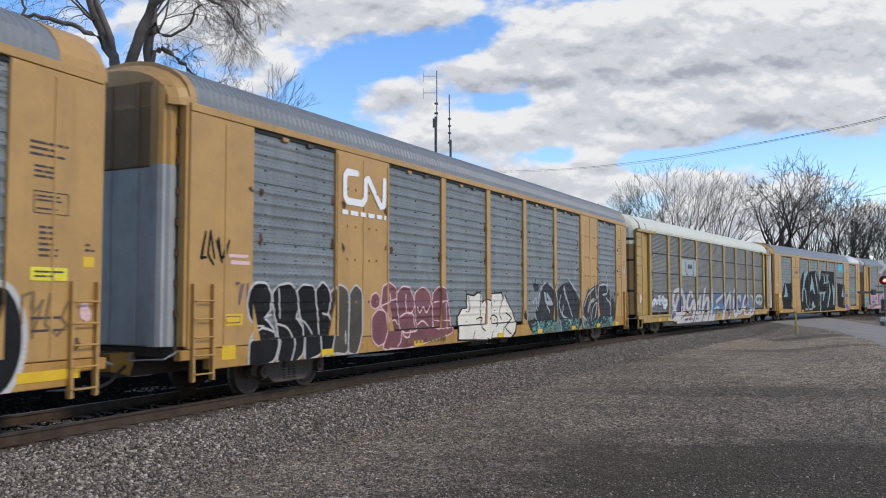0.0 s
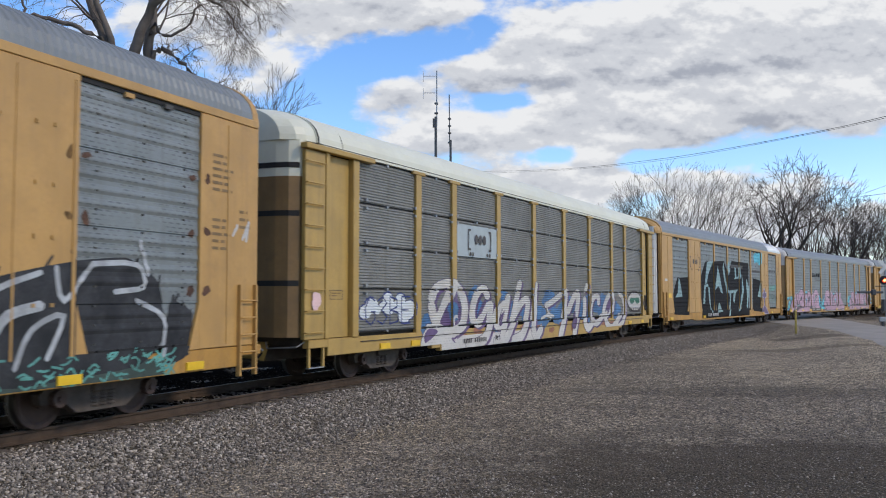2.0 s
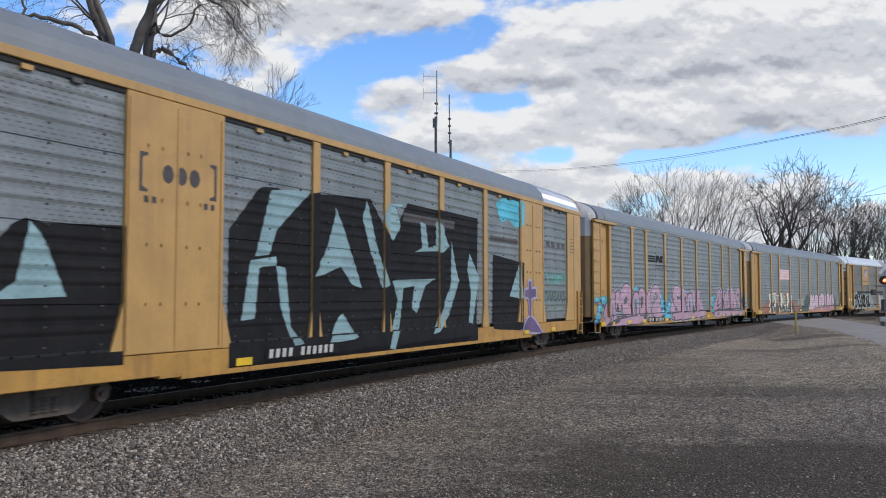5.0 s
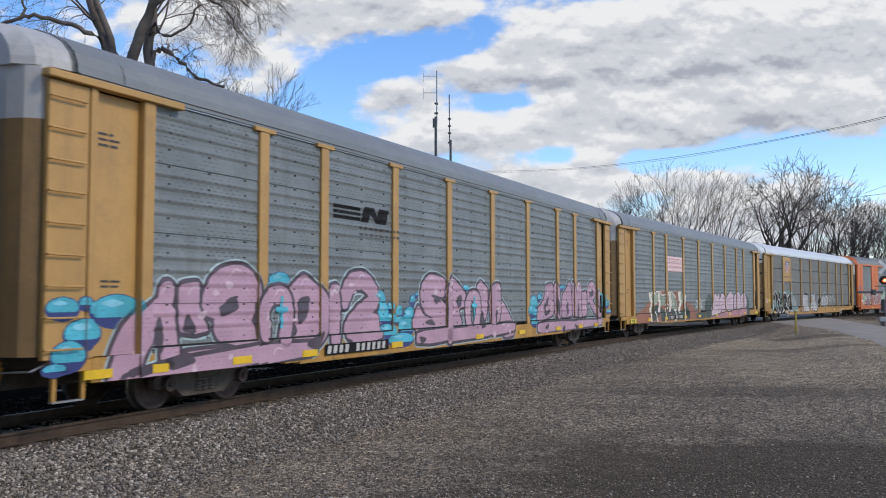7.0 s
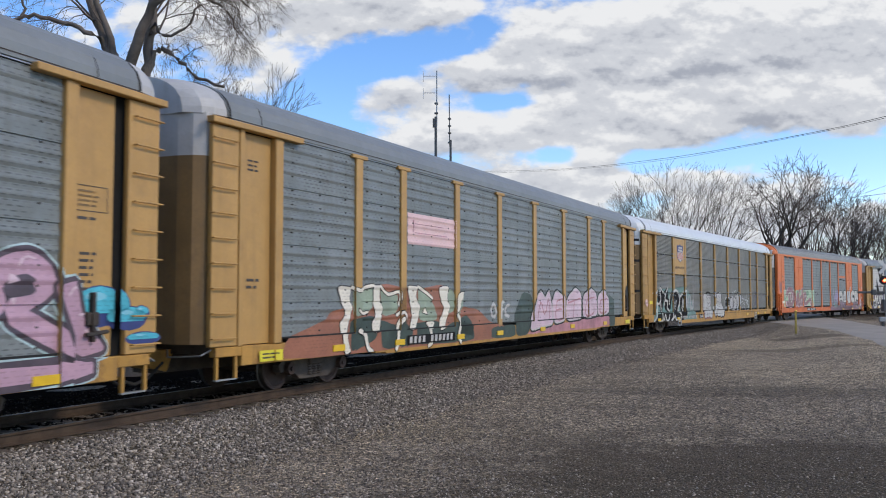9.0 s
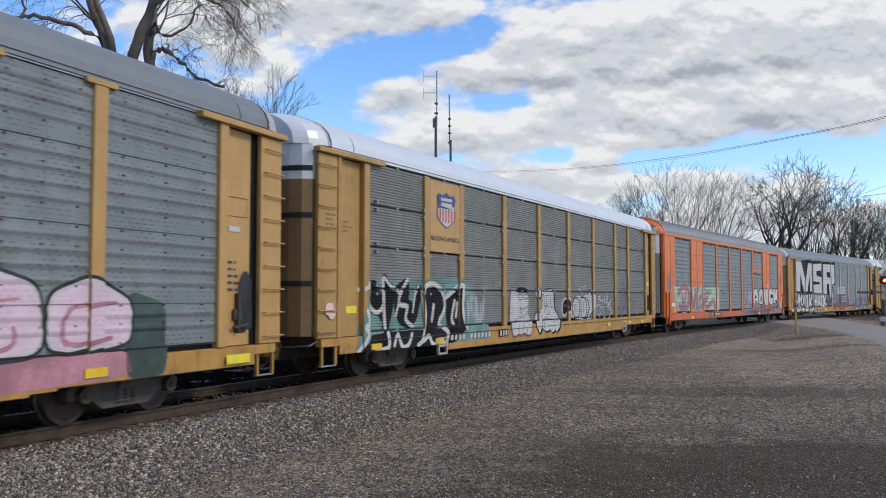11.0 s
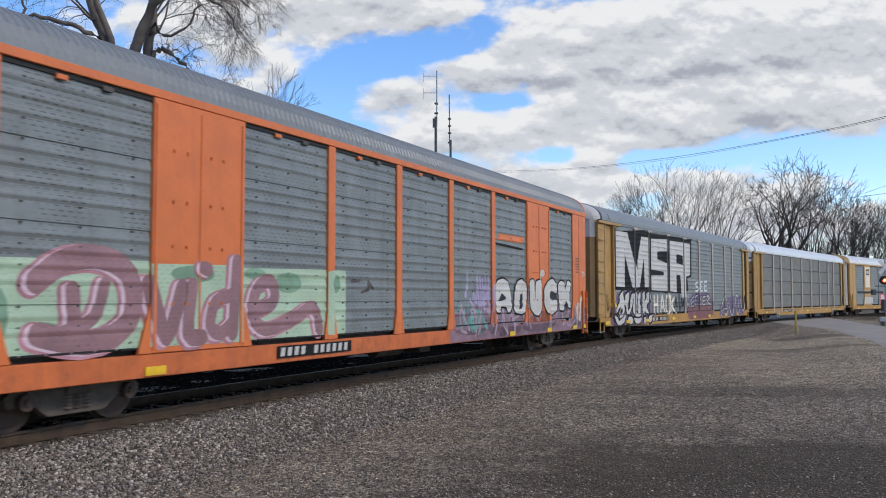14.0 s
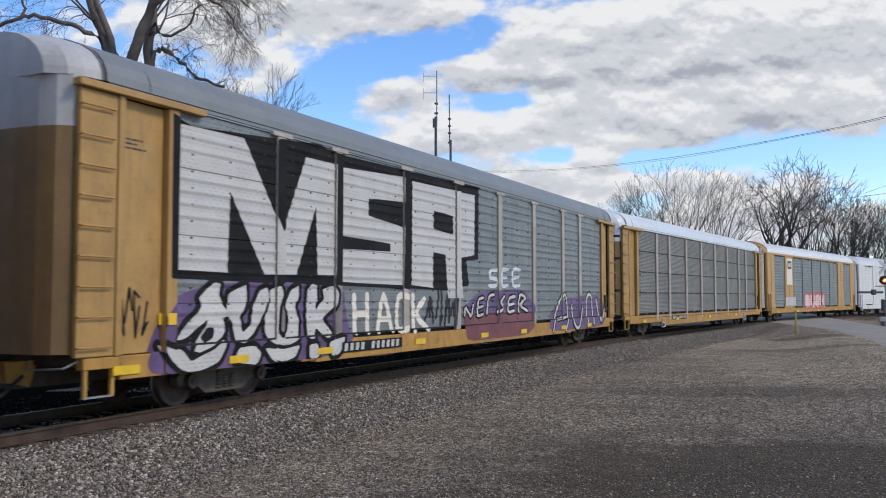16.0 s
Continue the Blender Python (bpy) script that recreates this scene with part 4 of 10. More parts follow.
def tee_car(main, kind, sheet_mat, roof_mat, end_top, label, hood=None, post_mat=None, tee=True, split=4.25):
    """A car with proud upright posts, full ladders and a door bay at each end."""
    car = tagged(new("autorack_car"), label, "rail car", "cars of the freight train")
    post_mat = post_mat or main
    low = 0.46 if kind == FINE else 0.55
    undercarriage(car, main, low)
    side = Side(kind, PANELS_TEE, low)
    for a, b in PANELS_TEE:
        both(sheet(kind, a, b, sheet_mat, car))
    details(kind, car, PANELS_TEE, False)
    for c in POSTS_TEE:
        bm = boxes((c - 0.13, c + 0.13, -HALF - 0.004, -HALF + 0.10, 0.70 if kind == FINE else Z_FLOOR - 0.01, Z_TOP - 0.004), bevel=0.012)
        if tee:
            box(bm, c - 0.30, c + 0.30, -HALF - 0.02, -HALF + 0.06, Z_TOP - 0.03, Z_TOP + 0.055, 0.01)
        both(part("post", bm, post_mat, car))
    if kind == FINE:
        both(part("sill_lip", boxes((-11.6, 11.6, -HALF - 0.026, -HALF + 0.02, 0.855, 0.872)), GRIME, car, "dark seam along the side sill"))
        tier = (Z_TOP - Z_FLOOR - 0.07) / 4
        clip = part("sheet_clip", boxes((-0.035, 0.035, -0.012, 0.07, -0.03, 0.03)), STEEL, car, "small pale metal sheet clip")
        spots = [(c + dx, -HALF, Z_FLOOR + 0.07 + t * tier + dz) for c in POSTS_TEE + [-11.53, 11.53] for t in range(1, 4) for dx in (-0.165, 0.165) for dz in (-0.10, 0.09)]
        spots += [((a + b) / 2, -HALF + 0.04, Z_FLOOR + 0.075 + t * tier) for a, b in PANELS_TEE for t in range(5)]
        clip.location = spots[0]
        for p in spots[1:]:
            again(clip, car, pose(*p))
    both(part("top_slot", boxes((-11.6, 11.6, -HALF + 0.07, -HALF + 0.13, Z_TOP, Z_EAVE + 0.02)), DARK, car))
    if kind == BROAD:
        # added pale strip in place of daylight seen through the eave gap
        both(part("top_strip", boxes((-11.6, 11.6, -HALF + 0.03, -HALF + 0.068, Z_TOP + 0.012, Z_TOP + 0.034)), STEEL, car, "pale strip standing for daylight through the gap under the eave"))
    for sg in (-1, 1):
        col = both(part("ladder_column", boxes((*sorted((sg * 12.93, sg * 13.60)), -HALF, -HALF + 0.10, Z_FLOOR, Z_TOP - 0.06), bevel=0.012), main, car))
        both(part("door_panel", boxes((*sorted((sg * 11.93, sg * (12.90 if sg < 0 else 12.74))), -HALF + 0.10, -HALF + 0.14, Z_FLOOR, Z_TOP - 0.06), bevel=0.01), main, car))
        if sg > 0:
            both(part("door_recess", boxes((12.745, 12.925, -HALF + 0.14, -HALF + 0.20, Z_FLOOR, Z_TOP - 0.06)), DARK, car, "dark recess beside the sliding door"))
            bm = boxes((12.22, 12.46, -HALF + 0.03, -HALF + 0.10, 1.42, 1.62), bevel=0.02)
            box(bm, 12.30, 12.36, -HALF + 0.0, -HALF + 0.10, 1.20, 1.90, 0.01)
            rod(bm, (12.18, -HALF + 0.02, 1.30), (12.60, -HALF + 0.02, 1.34), 0.03, 6)
            both(part("door_latch", bm, GRIME, car, "dark greasy door latch"))
        bm = boxes((*sorted((sg * 11.70, sg * 11.93)), -HALF - 0.03, -HALF + 0.12, Z_FLOOR - 0.01, Z_TOP - 0.04), bevel=0.015)
        if sg < 0:
            box(bm, -12.92, -12.80, -HALF - 0.02, -HALF + 0.11, Z_FLOOR - 0.01, Z_TOP - 0.04, 0.01)
        both(part("door_post", bm, main, car))
        both(part("door_rail", boxes((*sorted((sg * 11.15, sg * 13.68)), -HALF - 0.09, -HALF + 0.08, Z_TOP - 0.05, Z_TOP + 0.06), bevel=0.012), main, car))
        ladder(car, *sorted((sg * 13.02, sg * 13.62)), 1.0, Z_TOP - 0.1, -HALF - 0.02, main, 0.43, col)
        plan = [(13.44, -1.42), (13.62, -1.38), (13.76, -1.22), (13.84, -0.95), (13.88, -0.5), (13.90, 0.0), (13.88, 0.5), (13.84, 0.95), (13.76, 1.22), (13.62, 1.38), (13.44, 1.42)]
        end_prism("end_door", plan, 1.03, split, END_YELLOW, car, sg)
        end_prism("end_door", plan, split, Z_EAVE, end_top, car, sg)
        if kind == FINE:
            slot = [(13.48, -1.34)] + [(u + 0.006, y - 0.006) for u, y in plan[1:5]] + [(13.48, -0.5)]
            for z in (2.05, 3.45, 4.42):
                end_prism("end_slot", slot, z, z + 0.11, DARK, car, sg, "dark slot in the end door")
        hood_shell("roof_hood", sg, ((13.12, 0.985, 1.03), (13.48, 0.955, 1.02), (13.68, 0.89, 0.98), (13.88, 0.72, 0.95)), hood or end_top, car)
    roof_mesh("roof", -13.2, 13.2, roof_mat, car)
    bm = bmesh.new()
    for sg in (-1, 1):
        for u, r in ((13.16, 0.02), (12.3, 0.007)):
            for (ya, za), (yb, zb) in zip(ROOF, ROOF[1:]):
                rod(bm, (sg * u, ya * 1.004, za + 0.004), (sg * u, yb * 1.004, zb + 0.004), r, 4)
    part("roof_seam", bm, DARK, car)
    both(part("eave_fascia", boxes((-13.1, 13.1, -1.508, -1.44, 4.898, 4.984), bevel=0.006), roof_mat, car))
    both(part("eave_strip", boxes((-13.1, 13.1, -1.515, -1.49, 4.958, 4.973)), GRIME, car))
    return car, side


# ---- ground ----
ROAD_LEFT = [(30.0, 95.0), (25.5, 74.0), (23.5, 63.4), (22.8, 56.0), (22.4, 51.0), (20.9, 46.0), (18.7, 38.9), (17.0, 34.5), (15.4, 30.2), (14.6, 24.0), (14.4, 10.0), (14.4, -120.0)]
ROAD_RIGHT = [(42.0, 95.0), (34.5, 75.0), (30.8, 62.0), (29.0, 54.0), (28.0, 46.0), (27.4, 39.0), (27.0, 31.7), (27.0, 24.0), (27.0, 10.0), (27.0, -120.0)]


def along(pts, y):
    ys = [p[1] for p in pts][::-1]
    xs = [p[0] for p in pts][::-1]
    return float(np.interp(y, ys, xs))


def smooth(a, b, v):
    """An eased step from a to b, which may fall."""
    t = max(0.0, min(1.0, (v - a) / (b - a)))
    return t * t * (3 - 2 * t)


def ground_height(x, y):
    s, n = rail_place(x, y)
    if abs(s) > 280:
        n = 50.0
    d = abs(n)
    z = -0.19 - 0.22 * smooth(1.75, 3.0, d)
    lump = noise.noise(Vector((x * 0.25, y * 0.25, 3.1))) * 0.05 + noise.noise(Vector((x * 0.9, y * 0.9, 7.7))) * 0.018
    z += lump * smooth(2.5, 5.0, d)
    # the lane rises to the crossing
    if -130 < y < 110:
        l, r = along(ROAD_LEFT, y), along(ROAD_RIGHT, y)
        inside = max(l - x, x - r)
        lane = lane_height(x, y) - 0.03
        z = lane + (z - lane) * smooth(0.0, 3.5, inside)
    # beyond the line the land falls a little
    if n < -4:
        z -= 0.25 * smooth(4, 12, -n)
    return z


def lane_height(x, y):
    s, n = rail_place(x, y)
    return -0.015 - 0.20 * smooth(3.0, 16.0, abs(n)) - 0.12 * smooth(16.0, 40.0, abs(n))


def ground_material():
    m = bpy.data.materials.new("gravel_and_dirt")
    m.use_nodes = True
    nt = m.node_tree
    N, K = nt.nodes.new, nt.links.new
    bsdf = nt.nodes["Principled BSDF"]
    bsdf.inputs["Roughness"].default_value = 0.93
    bsdf.inputs["Specular IOR Level"].default_value = 0.25
    tc = N("ShaderNodeTexCoord")

    def nz(scale, detail=6, rg=0.6, stretch=(1, 1, 1), turn=0.0):
        mp = N("ShaderNodeMapping")
        mp.inputs["Scale"].default_value = stretch
        mp.inputs["Rotation"].default_value = (0, 0, radians(turn))
        K(tc.outputs["Object"], mp.inputs[0])
        n = N("ShaderNodeTexNoise")
        n.inputs["Scale"].default_value, n.inputs["Detail"].default_value, n.inputs["Roughness"].default_value = scale, detail, rg
        K(mp.outputs[0], n.inputs["Vector"])
        return n.outputs["Fac"]

    def step(fac, lo, hi):
        r = N("ShaderNodeMapRange")
        r.interpolation_type = "SMOOTHSTEP"
        K(fac, r.inputs[0])
        r.inputs[1].default_value, r.inputs[2].default_value = lo, hi
        return r.outputs[0]

    def mix(fac, a, b):
        x = N("ShaderNodeMix")
        x.data_type = "RGBA"
        K(fac, x.inputs[0])
        for i, v in ((6, a), (7, b)):
            if isinstance(v, tuple):
                x.inputs[i].default_value = (*v, 1)
            else:
                K(v, x.inputs[i])
        return x.outputs[2]

    def times(a, k):
        x = N("ShaderNodeMath")
        x.operation = "MULTIPLY"
        K(a, x.inputs[0])
        x.inputs[1].default_value = k
        return x.outputs[0]

    vor = N("ShaderNodeTexVoronoi")
    vor.inputs["Scale"].default_value = 26.0
    K(tc.outputs["Object"], vor.inputs["Vector"])
    vor2 = N("ShaderNodeTexVoronoi")
    vor2.inputs["Scale"].default_value = 60.0
    K(tc.outputs["Object"], vor2.inputs["Vector"])
    sepc = N("ShaderNodeSeparateColor")
    K(vor.outputs["Color"], sepc.inputs[0])
    sepc2 = N("ShaderNodeSeparateColor")
    K(vor2.outputs["Color"], sepc2.inputs[0])
    base = mix(step(nz(0.35, 5), 0.35, 0.65), (0.155, 0.136, 0.118), (0.215, 0.192, 0.168))
    pebbles = mix(sepc.outputs[0], (0.03, 0.026, 0.022), (0.48, 0.43, 0.375))
    col = mix(times(step(nz(1.1, 4), 0.3, 0.7), 0.75), base, pebbles)
    fines = mix(sepc2.outputs[1], (0.024, 0.021, 0.018), (0.42, 0.375, 0.325))
    col = mix(times(step(nz(2.0, 6), 0.35, 0.65), 0.7), col, fines)
    # wheel-worn lanes, pale with dust, and darker damp patches
    col = mix(times(step(nz(0.22, 5, 0.6, (0.35, 1.6, 1), -25), 0.55, 0.72), 0.5), col, (0.27, 0.24, 0.205))
    col = mix(times(step(nz(0.30, 6, 0.65, (0.5, 1.5, 1), -20), 0.58, 0.72), 0.40), col, (0.085, 0.073, 0.061))
    col = mix(times(step(nz(1.6, 8, 0.7, (0.6, 1.7, 1), -15), 0.58, 0.68), 0.55), col, (0.055, 0.044, 0.034))
    # patches: place, half sizes, colour, strength
    pos = N("ShaderNodeSeparateXYZ")
    K(tc.outputs["Object"], pos.inputs[0])
    ragged = nz(0.9, 7, 0.7)

    def calc(op, a, k):
        x = N("ShaderNodeMath")
        x.operation = op
        for i, v in enumerate((a, k)):
            if isinstance(v, (int, float)):
                x.inputs[i].default_value = v
            else:
                K(v, x.inputs[i])
        return x.outputs[0]

    for px, py, rx, ry, tint, force in ((6.0, 11.6, 6.0, 2.2, (0.055, 0.043, 0.028), 0.75), (3.6, 10.0, 4.5, 1.3, (0.05, 0.040, 0.027), 0.7), (12.5, 25.5, 4.5, 4.0, (0.30, 0.262, 0.215), 0.7), (17.0, 33.0, 3.0, 6.0, (0.32, 0.28, 0.23), 0.6), (12.0, 15.0, 4.0, 1.6, (0.080, 0.070, 0.050), 0.35), (0.0, 9.0, 3.5, 1.6, (0.05, 0.042, 0.032), 0.45),
                                        (-1.2, 14.6, 2.6, 1.3, (0.21, 0.185, 0.150), 0.75), (15.0, 41.0, 9.0, 5.0, (0.33, 0.29, 0.24), 0.75), (13.0, 30.0, 6.0, 5.0, (0.29, 0.255, 0.215), 0.55), (11.5, 21.5, 4.5, 2.2, (0.25, 0.22, 0.185), 0.45), (18.5, 44.0, 2.5, 1.6, (0.07, 0.056, 0.044), 0.7), (8.0, 20.5, 5.0, 1.3, (0.06, 0.05, 0.038), 0.55),
                                        (15.0, 36.0, 3.5, 1.2, (0.07, 0.055, 0.042), 0.5), (6.0, 31.0, 4.0, 1.6, (0.09, 0.075, 0.06), 0.4)):
        dx = calc("MULTIPLY", calc("SUBTRACT", pos.outputs[0], px), 1 / rx)
        dy = calc("MULTIPLY", calc("SUBTRACT", pos.outputs[1], py), 1 / ry)
        r2 = calc("ADD", calc("MULTIPLY", dx, dx), calc("MULTIPLY", dy, dy))
        edge = calc("ADD", r2, calc("MULTIPLY", calc("SUBTRACT", ragged, 0.5), 3.6))
        near = step(edge, 1.25, 0.35)
        col = mix(times(near, force), col, tint)
    # ground under the ballast darkened: shade in the gaps between stones, painted on
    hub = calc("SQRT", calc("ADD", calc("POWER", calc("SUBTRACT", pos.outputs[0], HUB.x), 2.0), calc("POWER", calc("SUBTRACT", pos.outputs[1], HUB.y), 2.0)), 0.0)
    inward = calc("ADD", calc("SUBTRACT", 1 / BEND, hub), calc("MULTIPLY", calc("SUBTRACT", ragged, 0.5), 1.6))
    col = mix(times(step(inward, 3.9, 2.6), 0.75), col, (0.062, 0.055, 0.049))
    # wheel-dragged streaks
    drag = mix(step(nz(0.9, 7, 0.68, (0.5, 2.0, 1), -12), 0.36, 0.64), (0.66, 0.64, 0.63), (1.30, 1.30, 1.30))
    pulled = N("ShaderNodeMix")
    pulled.data_type, pulled.blend_type = "RGBA", "MULTIPLY"
    pulled.inputs[0].default_value = 0.4
    K(col, pulled.inputs[6])
    K(drag, pulled.inputs[7])
    col = pulled.outputs[2]
    # clumps of coarse and fine stones
    clump = mix(step(nz(13, 5, 0.8), 0.40, 0.60), (0.42, 0.41, 0.40), (1.42, 1.40, 1.36))
    lumps = N("ShaderNodeMix")
    lumps.data_type, lumps.blend_type = "RGBA", "MULTIPLY"
    lumps.inputs[0].default_value = 0.85
    K(col, lumps.inputs[6])
    K(clump, lumps.inputs[7])
    col = lumps.outputs[2]
    coarse = N("ShaderNodeTexVoronoi")
    coarse.inputs["Scale"].default_value = 12.0
    K(tc.outputs["Object"], coarse.inputs["Vector"])
    sepc3 = N("ShaderNodeSeparateColor")
    K(coarse.outputs["Color"], sepc3.inputs[0])
    for source, lo, hi, amount in ((sepc.outputs[1], 0.22, 2.0, 0.9), (sepc3.outputs[0], 0.55, 1.5, 0.75)):
        tone = mix(source, (lo, lo, lo), (hi, hi, hi * 0.97))
        one = N("ShaderNodeMix")
        one.data_type, one.blend_type = "RGBA", "MULTIPLY"
        one.inputs[0].default_value = amount
        K(col, one.inputs[6])
        K(tone, one.inputs[7])
        col = one.outputs[2]
    speck = mix(sepc2.outputs[0], (0.35, 0.34, 0.33), (1.65, 1.62, 1.58))
    grain = N("ShaderNodeMix")
    grain.data_type, grain.blend_type = "RGBA", "MULTIPLY"
    grain.inputs[0].default_value = 0.75
    K(col, grain.inputs[6])
    K(speck, grain.inputs[7])
    bare = calc("MULTIPLY", step(calc("ADD", pos.outputs[1], calc("MULTIPLY", calc("SUBTRACT", ragged, 0.5), 9.0)), 16.6, 11.6), step(pos.outputs[0], -1.0, 2.5))
    crumb = mix(step(nz(55, 4, 0.7), 0.40, 0.66), (0.034, 0.027, 0.019), (0.135, 0.110, 0.080))
    crumb = mix(times(step(nz(2.6, 6, 0.7, (0.5, 1.9, 1), -8), 0.44, 0.62), 0.55), crumb, (0.040, 0.033, 0.021))
    crumb = mix(step(sepc2.outputs[2], 0.93, 0.97), crumb, (0.33, 0.30, 0.26))
    soil = mix(times(bare, 0.85), grain.outputs[2], crumb)
    warm = N("ShaderNodeMix")
    warm.data_type, warm.blend_type = "RGBA", "MULTIPLY"
    warm.inputs[0].default_value = 1.0
    K(soil, warm.inputs[6])
    warm.inputs[7].default_value = (1.06, 1.0, 0.87, 1)
    K(warm.outputs[2], bsdf.inputs["Base Color"])
    b = N("ShaderNodeBump")
    b.inputs["Strength"].default_value, b.inputs["Distance"].default_value = 1.0, 0.04
    K(vor.outputs["Distance"], b.inputs["Height"])
    b2 = N("ShaderNodeBump")
    b2.inputs["Strength"].default_value, b2.inputs["Distance"].default_value = 0.5, 0.02
    K(nz(30, 8, 0.7), b2.inputs["Height"])
    K(b.outputs[0], b2.inputs["Normal"])
    K(b2.outputs[0], bsdf.inputs["Normal"])
    return m


def build_ground():
    def ticks(lo, hi, fine_lo, fine_hi, step):
        xs = list(np.arange(fine_lo, fine_hi + 1e-6, step))
        g, x = step, fine_hi
        while x < hi:
            g *= 1.28
            x += g
            xs.append(min(x, hi))
        g, x = step, fine_lo
        while x > lo:
            g *= 1.28
            x -= g
            xs.insert(0, max(x, lo))
        return xs
    xs = ticks(-2200, 2200, -13, 40, 0.32)
    ys = ticks(-2200, 2600, 3, 75, 0.32)
    verts = [(x, y, ground_height(x, y)) for y in ys for x in xs]
    nx = len(xs)
    faces = [(j * nx + i, j * nx + i + 1, (j + 1) * nx + i + 1, (j + 1) * nx + i) for j in range(len(ys) - 1) for i in range(nx - 1)]
    g = raw("ground", verts, faces, ground_material(), smooth=True)
    tagged(g, "grey-brown gravel and dirt yard beside the railway", "ground", kind="structure")


build_ground()

CONCRETE = shader("worn_pale_concrete", (0.27, 0.241, 0.199), 0.9, 0, 0.14, 0.5, dirt=0.55, dirt_color=(0.21, 0.19, 0.17), bump=0.25, bump_scale=25)


def build_road():
    ys = sorted({*np.arange(-120, 20, 10.0), *np.arange(20, 95.1, 1.0)})
    verts, faces = [], []
    cols = 9
    for y in ys:
        l, r = along(ROAD_LEFT, y), along(ROAD_RIGHT, y)
        l += 0.25 * noise.noise(Vector((y * 0.6, 1.3, 0)))
        for i in range(cols):
            x = l + (r - l) * i / (cols - 1)
            sink = 0.10 if i in (0, cols - 1) else 0.0
            verts.append((x, y, lane_height(x, y) + 0.01 - sink))
    for j in range(len(ys) - 1):
        for i in range(cols - 1):
            a = j * cols + i
            faces.append((a, a + 1, a + cols + 1, a + cols))
    tagged(raw("road", verts, faces, CONCRETE, smooth=True), "pale worn concrete lane leading over the railway crossing", "road", kind="structure")


build_road()


# ---- railway track ----
def build_track():
    track = tagged(new("railway_track"), "single curved railway track on timber ties in ballast", "railway track", kind="structure")
    sec = [(-0.075, -0.17), (0.075, -0.17), (0.075, -0.155), (0.012, -0.13), (0.010, -0.045), (0.036, -0.035), (0.036, -0.004), (0.028, 0.0), (-0.028, 0.0), (-0.036, -0.004), (-0.036, -0.035), (-0.010, -0.045), (-0.012, -0.13), (-0.075, -0.155)]
    ss = list(np.arange(-280, 180.1, 2.0))
    for off in (0.755, -0.755):
        verts, faces, mats = [], [], []
        n = len(sec)
        for s in ss:
            for dn, z in sec:
                verts.append(tuple(rail_point(s, off + dn, z)))
        for i in range(len(ss) - 1):
            for j in range(n):
                a, b = i * n + j, i * n + (j + 1) % n
                faces.append((a, b, b + n, a + n))
                mats.append(1 if j in (6, 7, 8) else 0)
        raw("rail", verts, faces, [RAILS, RAIL_TOP], track, "rusty brown rail with a dull head", index=mats)
    bm = boxes((-0.11, 0.11, -1.30, 1.30, -0.36, -0.172), bevel=0.012)
    me = bpy.data.meshes.new("tie")
    bm.to_mesh(me)
    bm.free()
    me.materials.append(TIE)
    rng = random.Random(4)
    s = -18.0
    while s < 125:
        if not 69 < s < 83:
            t = new("tie", me)
            t.parent = track
            p = rail_point(s)
            t.matrix_basis = pose(p.x, p.y, rng.uniform(-0.006, 0.0), 0, 0, 90 - math.degrees(HEAD + BEND * s) + rng.uniform(-1, 1))
        s += 0.56
    # planks of the crossing
    pan = [(-0.60, 0.60), (0.88, 1.9), (-1.9, -0.88)]
    for a, b in pan:
        for i in range(6):
            s0, s1 = 69.5 + i * 2.2, 69.5 + i * 2.2 + 2.18
            verts = [tuple(rail_point(s, n, z)) for z in (-0.18, -0.003) for s, n in ((s0, a), (s1, a), (s1, b), (s0, b))]
            raw("crossing_slab", verts, [(0, 1, 2, 3), (4, 5, 6, 7), (0, 1, 5, 4), (1, 2, 6, 5), (2, 3, 7, 6), (3, 0, 4, 7)], CONCRETE, track)


build_track()


